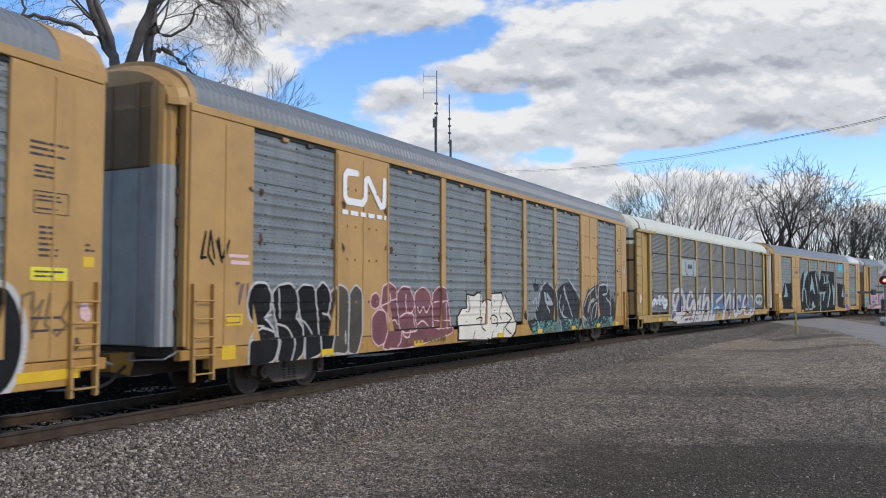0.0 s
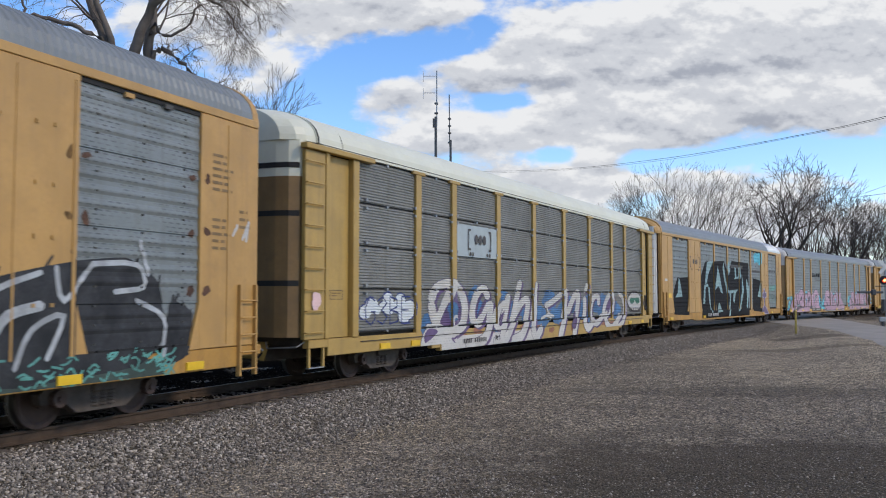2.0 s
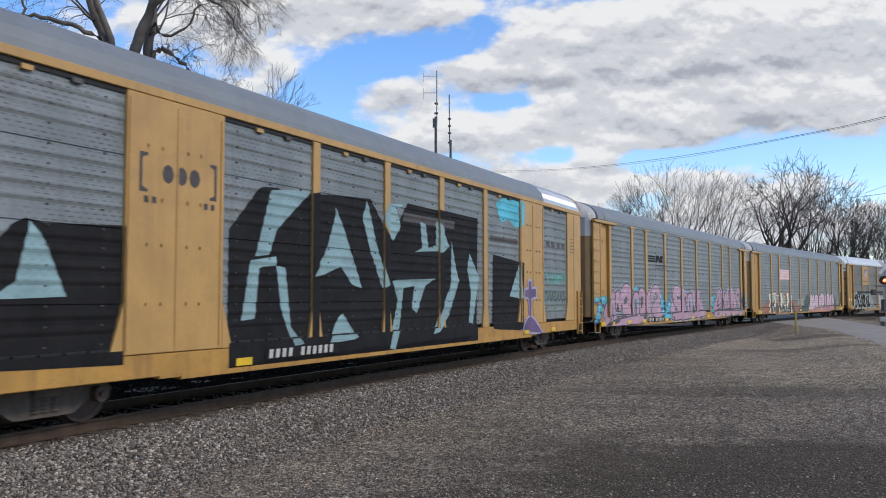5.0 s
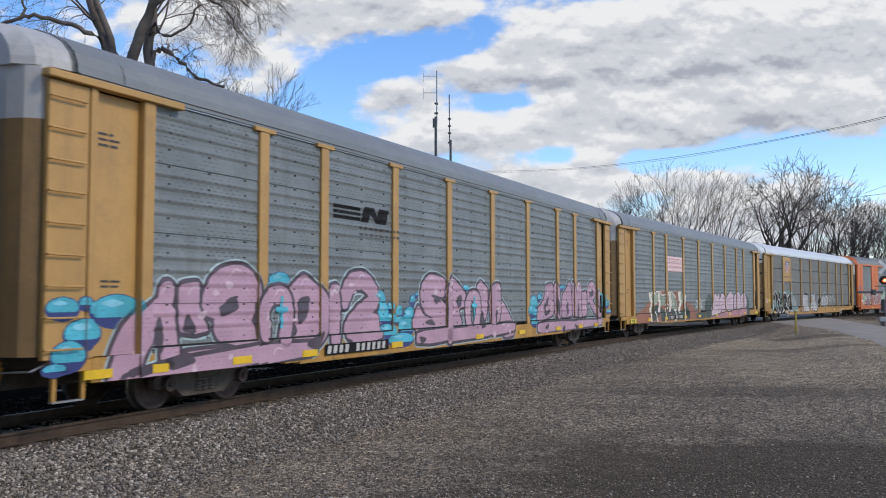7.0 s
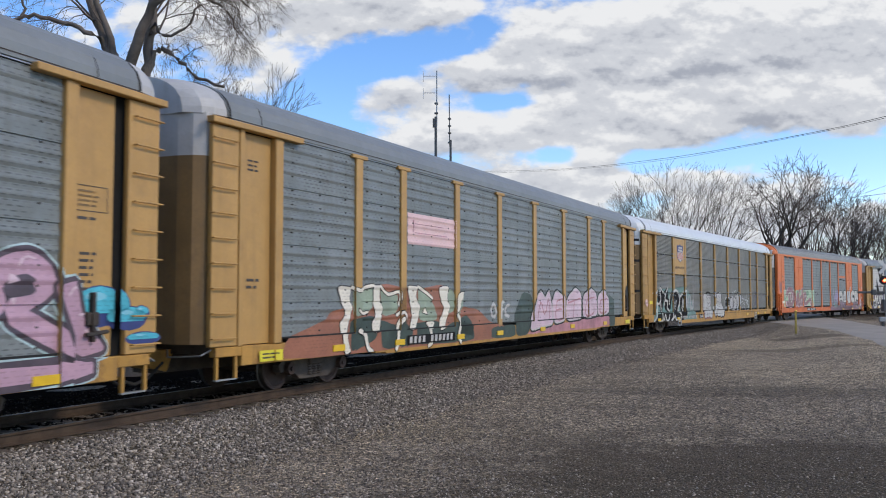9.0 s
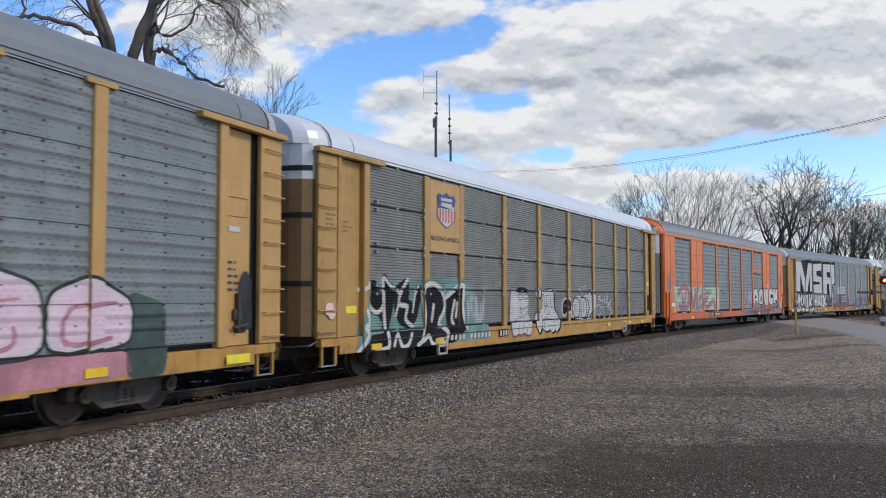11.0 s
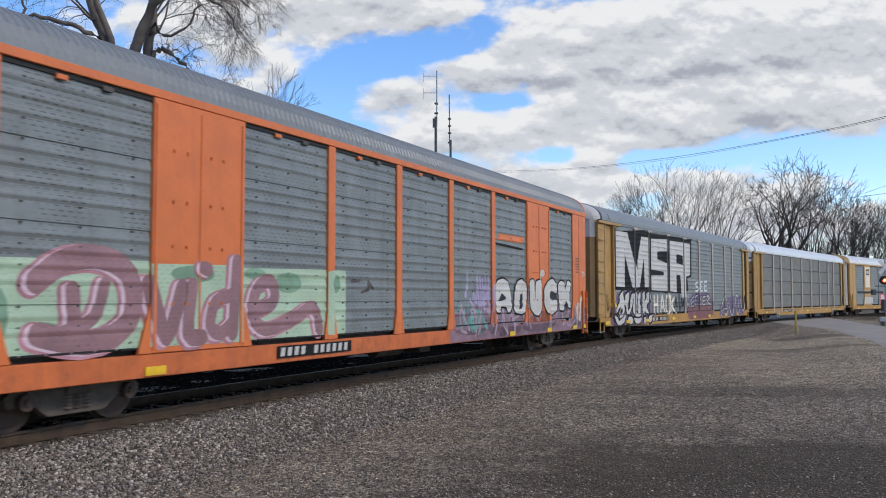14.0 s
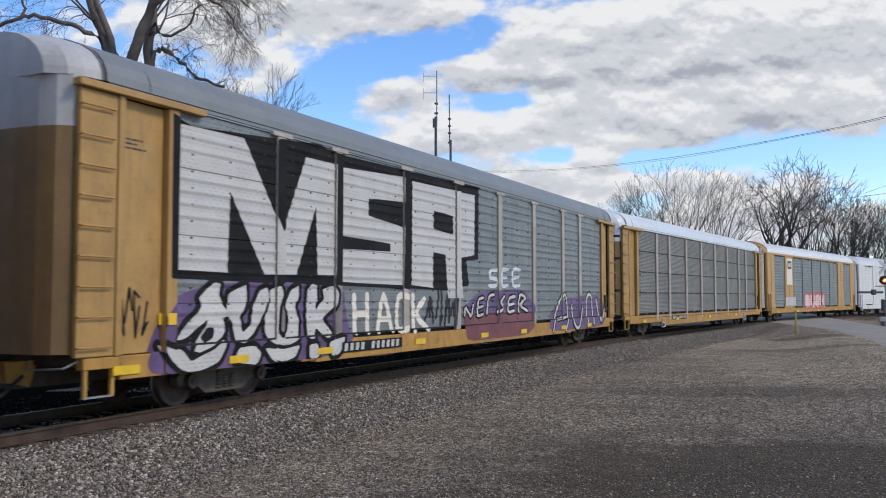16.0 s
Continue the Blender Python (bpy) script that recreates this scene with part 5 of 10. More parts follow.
# ---- loose stones ----
def scatter(name, count, place, lo, hi, material, label, seed, fine=True):
    """Loose stones as one mesh: lumps of twenty faces, or of eight."""
    rng = np.random.default_rng(seed)
    t = (1 + 5 ** 0.5) / 2
    ico = np.array([(-1, t, 0), (1, t, 0), (-1, -t, 0), (1, -t, 0), (0, -1, t), (0, 1, t), (0, -1, -t), (0, 1, -t), (t, 0, -1), (t, 0, 1), (-t, 0, -1), (-t, 0, 1)]) / 1.9
    tri = np.array([(0, 11, 5), (0, 5, 1), (0, 1, 7), (0, 7, 10), (0, 10, 11), (1, 5, 9), (5, 11, 4), (11, 10, 2), (10, 7, 6), (7, 1, 8), (3, 9, 4), (3, 4, 2), (3, 2, 6), (3, 6, 8), (3, 8, 9), (4, 9, 5), (2, 4, 11), (6, 2, 10), (8, 6, 7), (9, 8, 1)])
    if not fine:
        ico = np.array([(1, 0, 0), (-1, 0, 0), (0, 1, 0), (0, -1, 0), (0, 0, 1), (0, 0, -1)])
        tri = np.array([(0, 2, 4), (2, 1, 4), (1, 3, 4), (3, 0, 4), (2, 0, 5), (1, 2, 5), (3, 1, 5), (0, 3, 5)])
    corners = len(ico)
    spots = place(rng, count)
    n = len(spots)
    size = lo + (hi - lo) * rng.random(n) ** 2
    v = ico[None] * (1 + rng.normal(0, 0.22, (n, corners, 1))) * (0.6 + 0.6 * rng.random((n, 1, 3))) * np.array([1, 1, 0.75])
    a = rng.random(n) * 6.283
    c, s = np.cos(a)[:, None], np.sin(a)[:, None]
    x, y = v[..., 0] * c - v[..., 1] * s, v[..., 0] * s + v[..., 1] * c
    v = np.stack([x, y, v[..., 2]], -1) * size[:, None, None] + spots[:, None, :]
    f = (tri[None] + corners * np.arange(n)[:, None, None]).reshape(-1, 3)
    me = bpy.data.meshes.new(name)
    me.vertices.add(n * corners)
    me.vertices.foreach_set("co", v.reshape(-1).astype(np.float32))
    me.loops.add(len(f) * 3)
    me.loops.foreach_set("vertex_index", f.reshape(-1).astype(np.int32))
    me.polygons.add(len(f))
    me.polygons.foreach_set("loop_start", np.arange(0, len(f) * 3, 3, dtype=np.int32))
    me.update(calc_edges=True)
    me.materials.append(material)
    tagged(new(name, me), label, "stones", kind="stuff")


def ballast_spots(rng, count):
    out = []
    while len(out) < count:
        s = 6 + 70 * rng.random() ** 1.5
        n = rng.triangular(0.9, 2.0, 4.2) if rng.random() < 0.8 else rng.uniform(-3.0, 0.7)
        p = rail_point(s, n)
        l = along(ROAD_LEFT, p.y)
        if p.x > l - 0.3 and p.y > 30:
            continue
        out.append((p.x, p.y, ground_height(p.x, p.y) + 0.008))
    return np.array(out)


def yard_spots(rng, count):
    out = []
    while len(out) < count:
        y = 8 + 42 * rng.random() ** 1.8
        x = y * rng.uniform(-0.55, 0.55)
        s, n = rail_place(x, y)
        if n < 2.5 or x > along(ROAD_LEFT, y) - 0.2:
            continue
        soil = smooth(15.5, 12.5, y) * smooth(-0.5, 2.0, x) + 0.7 * smooth(19.0, 26.0, y) * smooth(5.0, 9.0, x)
        if rng.random() < 0.88 * soil:
            continue
        out.append((x, y, ground_height(x, y) + 0.002))
    return np.array(out)


def inner_spots(rng, count):
    out = []
    while len(out) < count:
        p = rail_point(1 + 69 * rng.random() ** 1.5, rng.uniform(-5.5, -0.8) if rng.random() < 0.9 else rng.uniform(-0.8, 0.62))
        out.append((p.x, p.y, ground_height(p.x, p.y) + 0.022))
    return np.array(out)


scatter("ballast", 88000, ballast_spots, 0.013, 0.036, STONE, "grey crushed stone ballast along the track", 11)
scatter("gravel", 75000, yard_spots, 0.006, 0.024, STONE, "loose grey gravel on the yard", 12, False)
scatter("dark_ballast", 16000, inner_spots, 0.02, 0.045, DARK_STONE, "oily ballast between and behind the rails, train's shade in its colour", 13)


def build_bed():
    """Strip between and behind the rails: oily, with the train's shade painted in."""
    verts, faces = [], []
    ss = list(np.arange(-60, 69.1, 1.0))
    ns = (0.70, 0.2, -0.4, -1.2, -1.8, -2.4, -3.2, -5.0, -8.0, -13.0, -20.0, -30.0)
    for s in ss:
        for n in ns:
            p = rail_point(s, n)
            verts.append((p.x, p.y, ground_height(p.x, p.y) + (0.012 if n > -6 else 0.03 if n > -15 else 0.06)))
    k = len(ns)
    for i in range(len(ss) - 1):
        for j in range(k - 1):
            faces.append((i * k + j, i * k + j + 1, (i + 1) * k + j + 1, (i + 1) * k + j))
    tagged(raw("trackbed", verts, faces, BED, smooth=True), "near-black sheet under and behind the rails, oil and train's shade in its colour", "trackbed", kind="structure")


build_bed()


# ---- bare trees ----
class Wood:
    """Tubes of a leafless tree: thick wood and thin twigs in two meshes."""

    def __init__(self, seed, spread, forks, depth, drop=0.0):
        self.rng, self.spread, self.forks, self.depth, self.drop = random.Random(seed), spread, forks, depth, drop
        self.wood, self.twigs = ([], []), ([], [])

    def tube(self, pts, radii, store, sides):
        verts, faces = store
        k = len(verts)
        for i, (p, r) in enumerate(zip(pts, radii)):
            d = (pts[min(i + 1, len(pts) - 1)] - pts[max(i - 1, 0)]).normalized()
            a = d.orthogonal().normalized()
            b = d.cross(a)
            for j in range(sides):
                t = 2 * math.pi * j / sides
                verts.append(tuple(p + (a * math.cos(t) + b * math.sin(t)) * r))
        for i in range(len(pts) - 1):
            for j in range(sides):
                faces.append((k + i * sides + j, k + i * sides + (j + 1) % sides, k + (i + 1) * sides + (j + 1) % sides, k + (i + 1) * sides + j))

    def children(self, pts, radii, length, level, count=None, low=0.3, thin=1.0):
        rng, n = self.rng, len(pts) - 1
        kids = count or self.forks + (1 if level in (1, 2, 3) else 0)
        for i in range(kids):
            f = min(low + (1 - low) * (i + rng.random()) / kids, 0.999)
            j = min(int(f * n), n - 1)
            start = pts[j].lerp(pts[j + 1], f * n - j)
            dd = (pts[j + 1] - pts[j]).normalized()
            side = Matrix.Rotation(rng.uniform(0, 6.283), 3, dd) @ dd.orthogonal().normalized()
            nd = (dd + side * rng.uniform(0.5, 1.25) * self.spread * (1.0 if level < 2 else 1.45) + Vector((0, 0, 0.12))).normalized()
            self.grow(start, nd, length * rng.uniform(0.55, 0.8), max(radii[j] * rng.uniform(0.42, 0.66) * thin, 0.0045), level + 1)

    def grow(self, p, d, length, r, level):
        rng = self.rng
        n = 6 if level < 3 else 3
        pts, radii, q, dd = [p.copy()], [r], p.copy(), d.copy()
        for i in range(n):
            wob = 0.05 + 0.045 * level
            dd = (dd + Vector((rng.gauss(0, wob), rng.gauss(0, wob), rng.gauss(0, wob * 0.6) + 0.07 - self.drop * max(0, level - 2)))).normalized()
            q = q + dd * length / n
            pts.append(q.copy())
            radii.append(r * (1 - 0.45 * (i + 1) / n))
        self.tube(pts, radii, self.wood if level < 3 else self.twigs, (9, 7, 5, 4, 3, 3, 3, 3)[level])
        if level >= self.depth:
            return
        self.children(pts, radii, length, level)
        self.grow(pts[-1], dd, length * 0.68, radii[-1] * 0.9, level + 1)

    def finish(self, x, y, z, label, group="", bark=None, twig=None):
        tree = tagged(new("bare_tree"), label, "tree", group)
        tree.location = (x, y, z)
        raw("trunk", *self.wood, bark or BARK, tree, smooth=True)
        raw("crown", *self.twigs, twig or TWIG, tree, "bare leafless twigs")
        return tree


def bare_tree(x, y, height, trunk, seed, label="", lean=0.0, bole=0.22, wide=1.0, depth=8, twig=0.00006):
    """A vase-shaped leafless tree: limbs that fork again and again towards the rim."""
    w = Wood(seed, 0, 0, 0)
    rng = w.rng
    thin = twig * y + 0.004

    def fork(p, d, length, r, level):
        n = 4 if level < 3 else 2
        pts, radii, q, dd = [p.copy()], [r], p.copy(), d.copy()
        for i in range(n):
            dd = (dd + Vector((rng.gauss(0, 0.05), rng.gauss(0, 0.05), rng.gauss(0, 0.04) + (0.05 if level < 5 else 0.025)))).normalized()
            q = q + dd * length / n
            pts.append(q.copy())
            radii.append(max(thin, r * (1 - 0.22 * (i + 1) / n)))
        w.tube(pts, radii, w.wood if level < 4 else w.twigs, (9, 7, 6, 5, 4, 3, 3, 3, 3, 3)[level])
        if level >= depth:
            return
        kids = 5 if level == 0 else 3 if rng.random() < 0.14 else 2
        turn = rng.uniform(0, 6.283)
        for k in range(kids):
            if level > 3 and rng.random() < 0.05:
                continue
            side = Matrix.Rotation(turn + 6.283 * k / kids + rng.uniform(-0.5, 0.5), 3, dd) @ dd.orthogonal().normalized()
            out = rng.uniform(0.25, 0.62) * wide * (1.2 if level > 4 else 1.0)
            nd = (dd + side * out).normalized()
            f = 1.0 if k == 0 else rng.uniform(0.6, 1.0)
            start = pts[-2].lerp(pts[-1], f) if level else pts[-1]
            fork(start, nd, length * rng.uniform(0.66, 0.92) * (1.15 if level == 0 else 1), max(thin, radii[-1] * rng.uniform(0.60, 0.84)), level + 1)
        # short side twigs
        for k in range(1 if level > 3 else 0):
            j = rng.randrange(1, len(pts))
            side = Vector((rng.gauss(0, 1), rng.gauss(0, 1), rng.gauss(0, 0.6) + 0.4)).normalized()
            tip = pts[j] + (dd + side * 0.6).normalized() * length * rng.uniform(0.3, 0.6)
            w.tube([pts[j], pts[j].lerp(tip, 0.5) + Vector((0, 0, 0.03 * length)), tip], [thin * 1.1, thin, thin * 0.8], w.twigs, 3)

    fork(Vector((0, 0, 0)), Vector((lean, 0, 1)).normalized(), height * bole, trunk, 0)
    top = max(v[2] for v in w.twigs[0])
    for store in (w.wood, w.twigs):
        store[0][:] = [(a * height / top, b * height / top, c * height / top) for a, b, c in store[0]]
    return w.finish(x, y, -0.75, label, "bare trees behind the railway", FAR_BARK, FAR_TWIG)


def old_tree():
    """The old tree close behind the line: a short bole that forks into heavy limbs."""
    w = Wood(5, 0.75, 3, 6, 0.07)

    def limb(points, r0, r1, kids=5, reach=2.6, low=0.25):
        pts = [Vector(p) for p in points]
        fine = []
        for i in range(len(pts) - 1):
            for k in range(3):
                fine.append(pts[i].lerp(pts[i + 1], k / 3) + Vector((w.rng.gauss(0, 0.04), w.rng.gauss(0, 0.04), w.rng.gauss(0, 0.03))))
        fine.append(pts[-1])
        radii = [r0 + (r1 - r0) * i / (len(fine) - 1) for i in range(len(fine))]
        w.tube(fine, radii, w.wood, 10)
        w.children(fine, radii, reach, 2, kids, low, 0.5)

    limb([(0.0, 0, 0), (0.05, 0, 3.5), (-0.2, 0, 6.5)], 0.52, 0.38, 0)
    limb([(-0.1, 0, 6.4), (0.0, 0.1, 9.0), (0.08, 0.2, 10.2), (0.15, 0.3, 11.3), (0.1, 0.4, 13.5)], 0.21, 0.10, 5, 3.0, 0.55)
    limb([(-0.2, 0, 6.4), (-0.38, -0.1, 9.6), (0.0, -0.3, 10.6), (0.38, -0.4, 11.4), (1.0, -0.5, 11.9), (1.9, -0.6, 12.0), (3.2, -0.8, 12.5)], 0.20, 0.07, 10, 1.9, 0.55)
    limb([(-0.2, 0, 6.6), (-0.85, 0.1, 9.4), (-1.05, 0.2, 10.0), (-1.4, 0.3, 10.9), (-1.85, 0.4, 11.8), (-2.6, 0.6, 13.8)], 0.19, 0.11, 4, 2.6, 0.5)
    limb([(-0.88, 0.1, 9.5), (-1.08, 0.1, 10.5), (-1.5, 0.0, 11.6), (-1.7, 0.0, 13.4)], 0.12, 0.08, 3, 2.2, 0.4)
    limb([(-1.0, 0.2, 9.95), (-1.4, 0, 10.5), (-1.95, -0.1, 10.83), (-2.5, -0.2, 11.02), (-3.2, -0.4, 11.1), (-3.6, -0.5, 11.0), (-4.2, -0.6, 10.7), (-5.4, -0.6, 10.1)], 0.085, 0.045, 5, 1.2)
    limb([(-3.55, -0.5, 11.0), (-3.45, -0.5, 11.4), (-3.7, -0.5, 12.2)], 0.045, 0.03, 3, 1.2)
    limb([(0.05, 0, 9.5), (0.25, 0.2, 10.15), (0.45, 0.3, 10.28), (0.75, 0.3, 10.1), (1.1, 0.4, 9.75), (1.5, 0.6, 9.45), (2.3, 0.8, 9.2)], 0.10, 0.045, 5, 0.9, 0.4)
    limb([(0.2, 0.1, 10.6), (0.33, 0, 10.95), (0.6, -0.1, 10.6), (1.0, -0.3, 10.5), (1.5, -0.4, 10.9), (1.9, -0.5, 11.4)], 0.06, 0.03, 7, 1.0, 0.3)
    limb([(1.2, -0.5, 11.9), (1.9, -0.2, 11.75), (2.5, 0.1, 11.35), (2.9, 0.2, 10.7)], 0.06, 0.02, 13, 1.15)
    limb([(1.8, -0.6, 12.0), (2.6, -0.4, 11.9), (3.3, -0.2, 11.4)], 0.05, 0.02, 9, 1.1)
    w.finish(-9.2, 26.0, -0.75, "large old leafless tree with heavy forked grey limbs")


FAR = "tall leafless tree behind the railway"
old_tree()
NEAR_WOODS = ((1100, 315, 105, -0.16, 0.22, 0.75), (1150, 296, 98, -0.10, 0.24, 0.7), (1200, 288, 95, -0.04, 0.22, 0.75), (1245, 292, 99, 0.05, 0.24, 0.7), (1362, 268, 86, -0.02, 0.13, 1.3), (1440, 305, 94, 0.10, 0.2, 0.8),
              (1490, 318, 98, 0.05, 0.18, 0.85), (1550, 345, 102, 0, 0.2, 0.9), (1610, 340, 108, 0, 0.2, 0.9))
BACK_WOODS = ((1085, 385, 124, 0, 0.16, 0.9), (1190, 392, 126, 0, 0.16, 0.9), (1290, 398, 124, 0, 0.14, 0.9), (1425, 385, 118, 0, 0.14, 1.0), (1505, 385, 114, 0, 0.14, 1.0), (1570, 385, 112, 0, 0.14, 1.0))
SIDE_WOODS = ((398, 104, 62, 0.03, 0.25, 0.6), (352, 122, 66, 0, 0.25, 0.6), (432, 134, 68, 0.0, 0.25, 0.6))
seed = 20
for woods, depth, twig in ((NEAR_WOODS, 8, 0.00007), (BACK_WOODS, 7, 0.00007), (SIDE_WOODS, 9, 0.00016)):
    for px, top, dist, lean, bole, wide in woods:
        hgt = (525 - top) / 1520 * dist + 2.6
        bare_tree((px - 784) / 1520 * dist, dist, hgt, 0.021 * hgt, seed, FAR, lean, bole, wide, depth, twig)
        seed += 1


# ---- masts, wires, crossing ----
def build_masts():
    a = tagged(new("radio_mast"), "slim grey radio mast with two side dipoles", "mast")
    a.location = (-0.8, 95.0, -0.7)
    part("pole", rod(bmesh.new(), (0, 0, 0), (0, 0, 22.6), 0.16, 10), DARK_STEEL, a)
    part("upper_pole", rod(bmesh.new(), (0.1, 0, 21.5), (0.1, 0, 27.8), 0.075, 8), STEEL, a)
    for z in (22.9, 24.0):
        part("collar", rod(bmesh.new(), (0.05, 0, z), (0.05, 0, z + 0.18), 0.22, 8), DARK_STEEL, a)
    part("equipment_box", boxes((-0.35, -0.05, -0.15, 0.15, 21.4, 22.4), bevel=0.03), DARK_STEEL, a)
    for z in (27.2, 25.3):
        arm = part("arm", rod(bmesh.new(), (0.1, 0, z), (-1.42, 0, z), 0.035, 6), STEEL, a)
        part("dipole", rod(bmesh.new(), (-1.40, 0, z - 0.65), (-1.40, 0, z + 0.55), 0.03, 6), STEEL, arm)
    b = tagged(new("radio_mast"), "thin dark aerial pole with stacked clamps", "mast")
    b.location = (0.85, 95.0, -0.7)
    part("pole", rod(bmesh.new(), (0, 0, 0), (0, 0, 20.0), 0.13, 8), DARK_STEEL, b)
    part("upper_pole", rod(bmesh.new(), (-0.1, 0, 19.3), (-0.16, 0, 25.1), 0.06, 6), DARK_STEEL, b)
    for z in (19.6, 20.7, 21.5, 22.3):
        part("clamp", rod(bmesh.new(), (-0.12, 0, z), (-0.12, 0, z + 0.14), 0.19, 8), DARK_STEEL, b)


build_masts()


def wire(points, r, label):
    """A hanging cable through a few points."""
    verts, faces = [], []
    fine = []
    n = len(points)
    for i in range(40):
        t = i / 39 * (n - 1)
        j = min(int(t), n - 2)
        p = [Vector(points[max(0, min(n - 1, j + k))]) for k in (-1, 0, 1, 2)]
        f = t - j
        fine.append(0.5 * ((2 * p[1]) + (p[2] - p[0]) * f + (2 * p[0] - 5 * p[1] + 4 * p[2] - p[3]) * f * f + (3 * p[1] - p[0] - 3 * p[2] + p[3]) * f ** 3))
    w = Wood(1, 0, 0, 0)
    w.tube(fine, [r] * len(fine), w.wood, 4)
    return tagged(raw("overhead_cable", *w.wood, DARK, None), label, "cable")


def sight(px, py, dist):
    """A point dist metres ahead, at a slant of px across and py down."""
    a = 3.172 * math.pi / 180
    dx, dz = (px - 784) / 1519.9, -(py - 441) / 1519.9
    y, z = math.cos(a) - dz * math.sin(a), math.sin(a) + dz * math.cos(a)
    return (dx / y * dist, dist, EYE[2] + z / y * dist)


wire([sight(850, 304, 150), sight(1000, 299, 112), sight(1180, 280, 88), sight(1380, 246, 70), sight(1580, 203, 58), sight(1900, 110, 46)], 0.022, "dark sagging overhead cable above the line")
wire([sight(850, 307, 150), sight(1000, 301, 112), sight(1180, 283, 88), sight(1380, 248, 70), sight(1580, 206, 58), sight(1900, 118, 46)], 0.016, "dark sagging overhead cable above the line")
wire([sight(1180, 392, 150), sight(1300, 378, 130), sight(1440, 358, 110), sight(1580, 341, 96), sight(1800, 306, 80)], 0.025, "thin overhead cable before the far trees")
wire([sight(1420, 386, 119), sight(1580, 325, 110), sight(1800, 270, 90)], 0.018, "thin overhead cable before the far trees")


def marker_post():
    x, y = 19.9, 48.6
    z = ground_height(x, y)
    p = tagged(new("marker_post"), "faded yellow steel marker post in the gravel", "post")
    p.location = (x, y, z)
    part("post", boxes((-0.05, 0.05, -0.04, 0.04, -0.2, 1.18), bevel=0.01), POST_YELLOW, p)
    part("cap", boxes((-0.06, 0.06, -0.05, 0.05, 1.182, 1.27), bevel=0.02), POST_YELLOW, p)


marker_post()


def crossing_signal():
    x, y = 30.12, 58.5
    z = lane_height(x, y)
    s = tagged(new("crossing_signal"), "railway crossing signal with white crossbuck and lit red lamp", "signal")
    s.location = (x, y, z)
    part("base", boxes((-0.3, 0.3, -0.3, 0.3, -0.2, 0.25), bevel=0.04), CONCRETE, s)
    part("mast", rod(bmesh.new(), (0, 0, 0.25), (0, 0, 4.6), 0.07, 10), STEEL, s)
    for a in (45, -45):
        bm = boxes((-0.62, 0.62, -0.012, 0.012, -0.115, 0.115), bevel=0.008)
        b = part("crossbuck_board", bm, WHITE, s, "white crossing board")
        b.matrix_basis = pose(-0.02, -0.10 - 0.014 * (a > 0), 3.95, 0, 0, 0) @ pose(0, 0, 0, 0, a, 0)
    part("crossarm", boxes((-0.75, 0.75, -0.11, -0.05, 2.62, 2.68), bevel=0.01), DARK_STEEL, s)
    for u, lit in ((-0.14, True), (0.62, False)):
        backing = part("lamp_backing", rod(bmesh.new(), (u, -0.10, 3.05), (u, -0.02, 3.05), 0.30, 20), DARK, s, "round black lamp backing")
        part("lens", rod(bmesh.new(), (u, -0.135, 3.05), (u, -0.102, 3.05), 0.16, 16), LAMP_RED if lit else DARK, backing, "lit red lens" if lit else "dark red lens")
        if lit:
            part("bulb", rod(bmesh.new(), (u, -0.145, 3.05), (u, -0.137, 3.05), 0.085, 12), LAMP_CORE, backing, "bright lamp core")
        bm = bmesh.new()
        for k in range(9):
            t0, t1 = math.pi * k / 9, math.pi * (k + 1) / 9
            vs = [bm.verts.new((u + 0.17 * math.cos(t), yy, 3.05 + 0.17 * math.sin(t))) for t, yy in ((t0, -0.12), (t1, -0.12), (t1, -0.38), (t0, -0.38))]
            bm.faces.new(vs)
        part("hood", bm, DARK, backing)
    bm = boxes((-1.95, -0.2, -0.10, -0.02, 2.15, 2.30), bevel=0.02)
    box(bm, -1.0, -0.72, -0.2, 0.06, 2.05, 2.42, 0.03)
    part("side_lamp_arm", bm, DARK_STEEL, s, "dark side lamp on its arm")
    part("control_box", boxes((-0.28, 0.1, -0.2, 0.15, 0.95, 1.75), bevel=0.03), DARK_STEEL, s)
    g = tagged(new("guard_rail"), "low grey steel guard rail beside the crossing signal", "guard rail")
    g.location = (x, y - 1.6, z)
    part("beam", boxes((-1.3, 2.2, -0.05, 0.05, 0.28, 0.58), bevel=0.03), STEEL, g)
    for u in (-1.0, 0.4, 1.8):
        part("rail_post", boxes((u - 0.07, u + 0.07, 0.055, 0.2, -0.2, 0.55), bevel=0.01), DARK_STEEL, g)


crossing_signal()


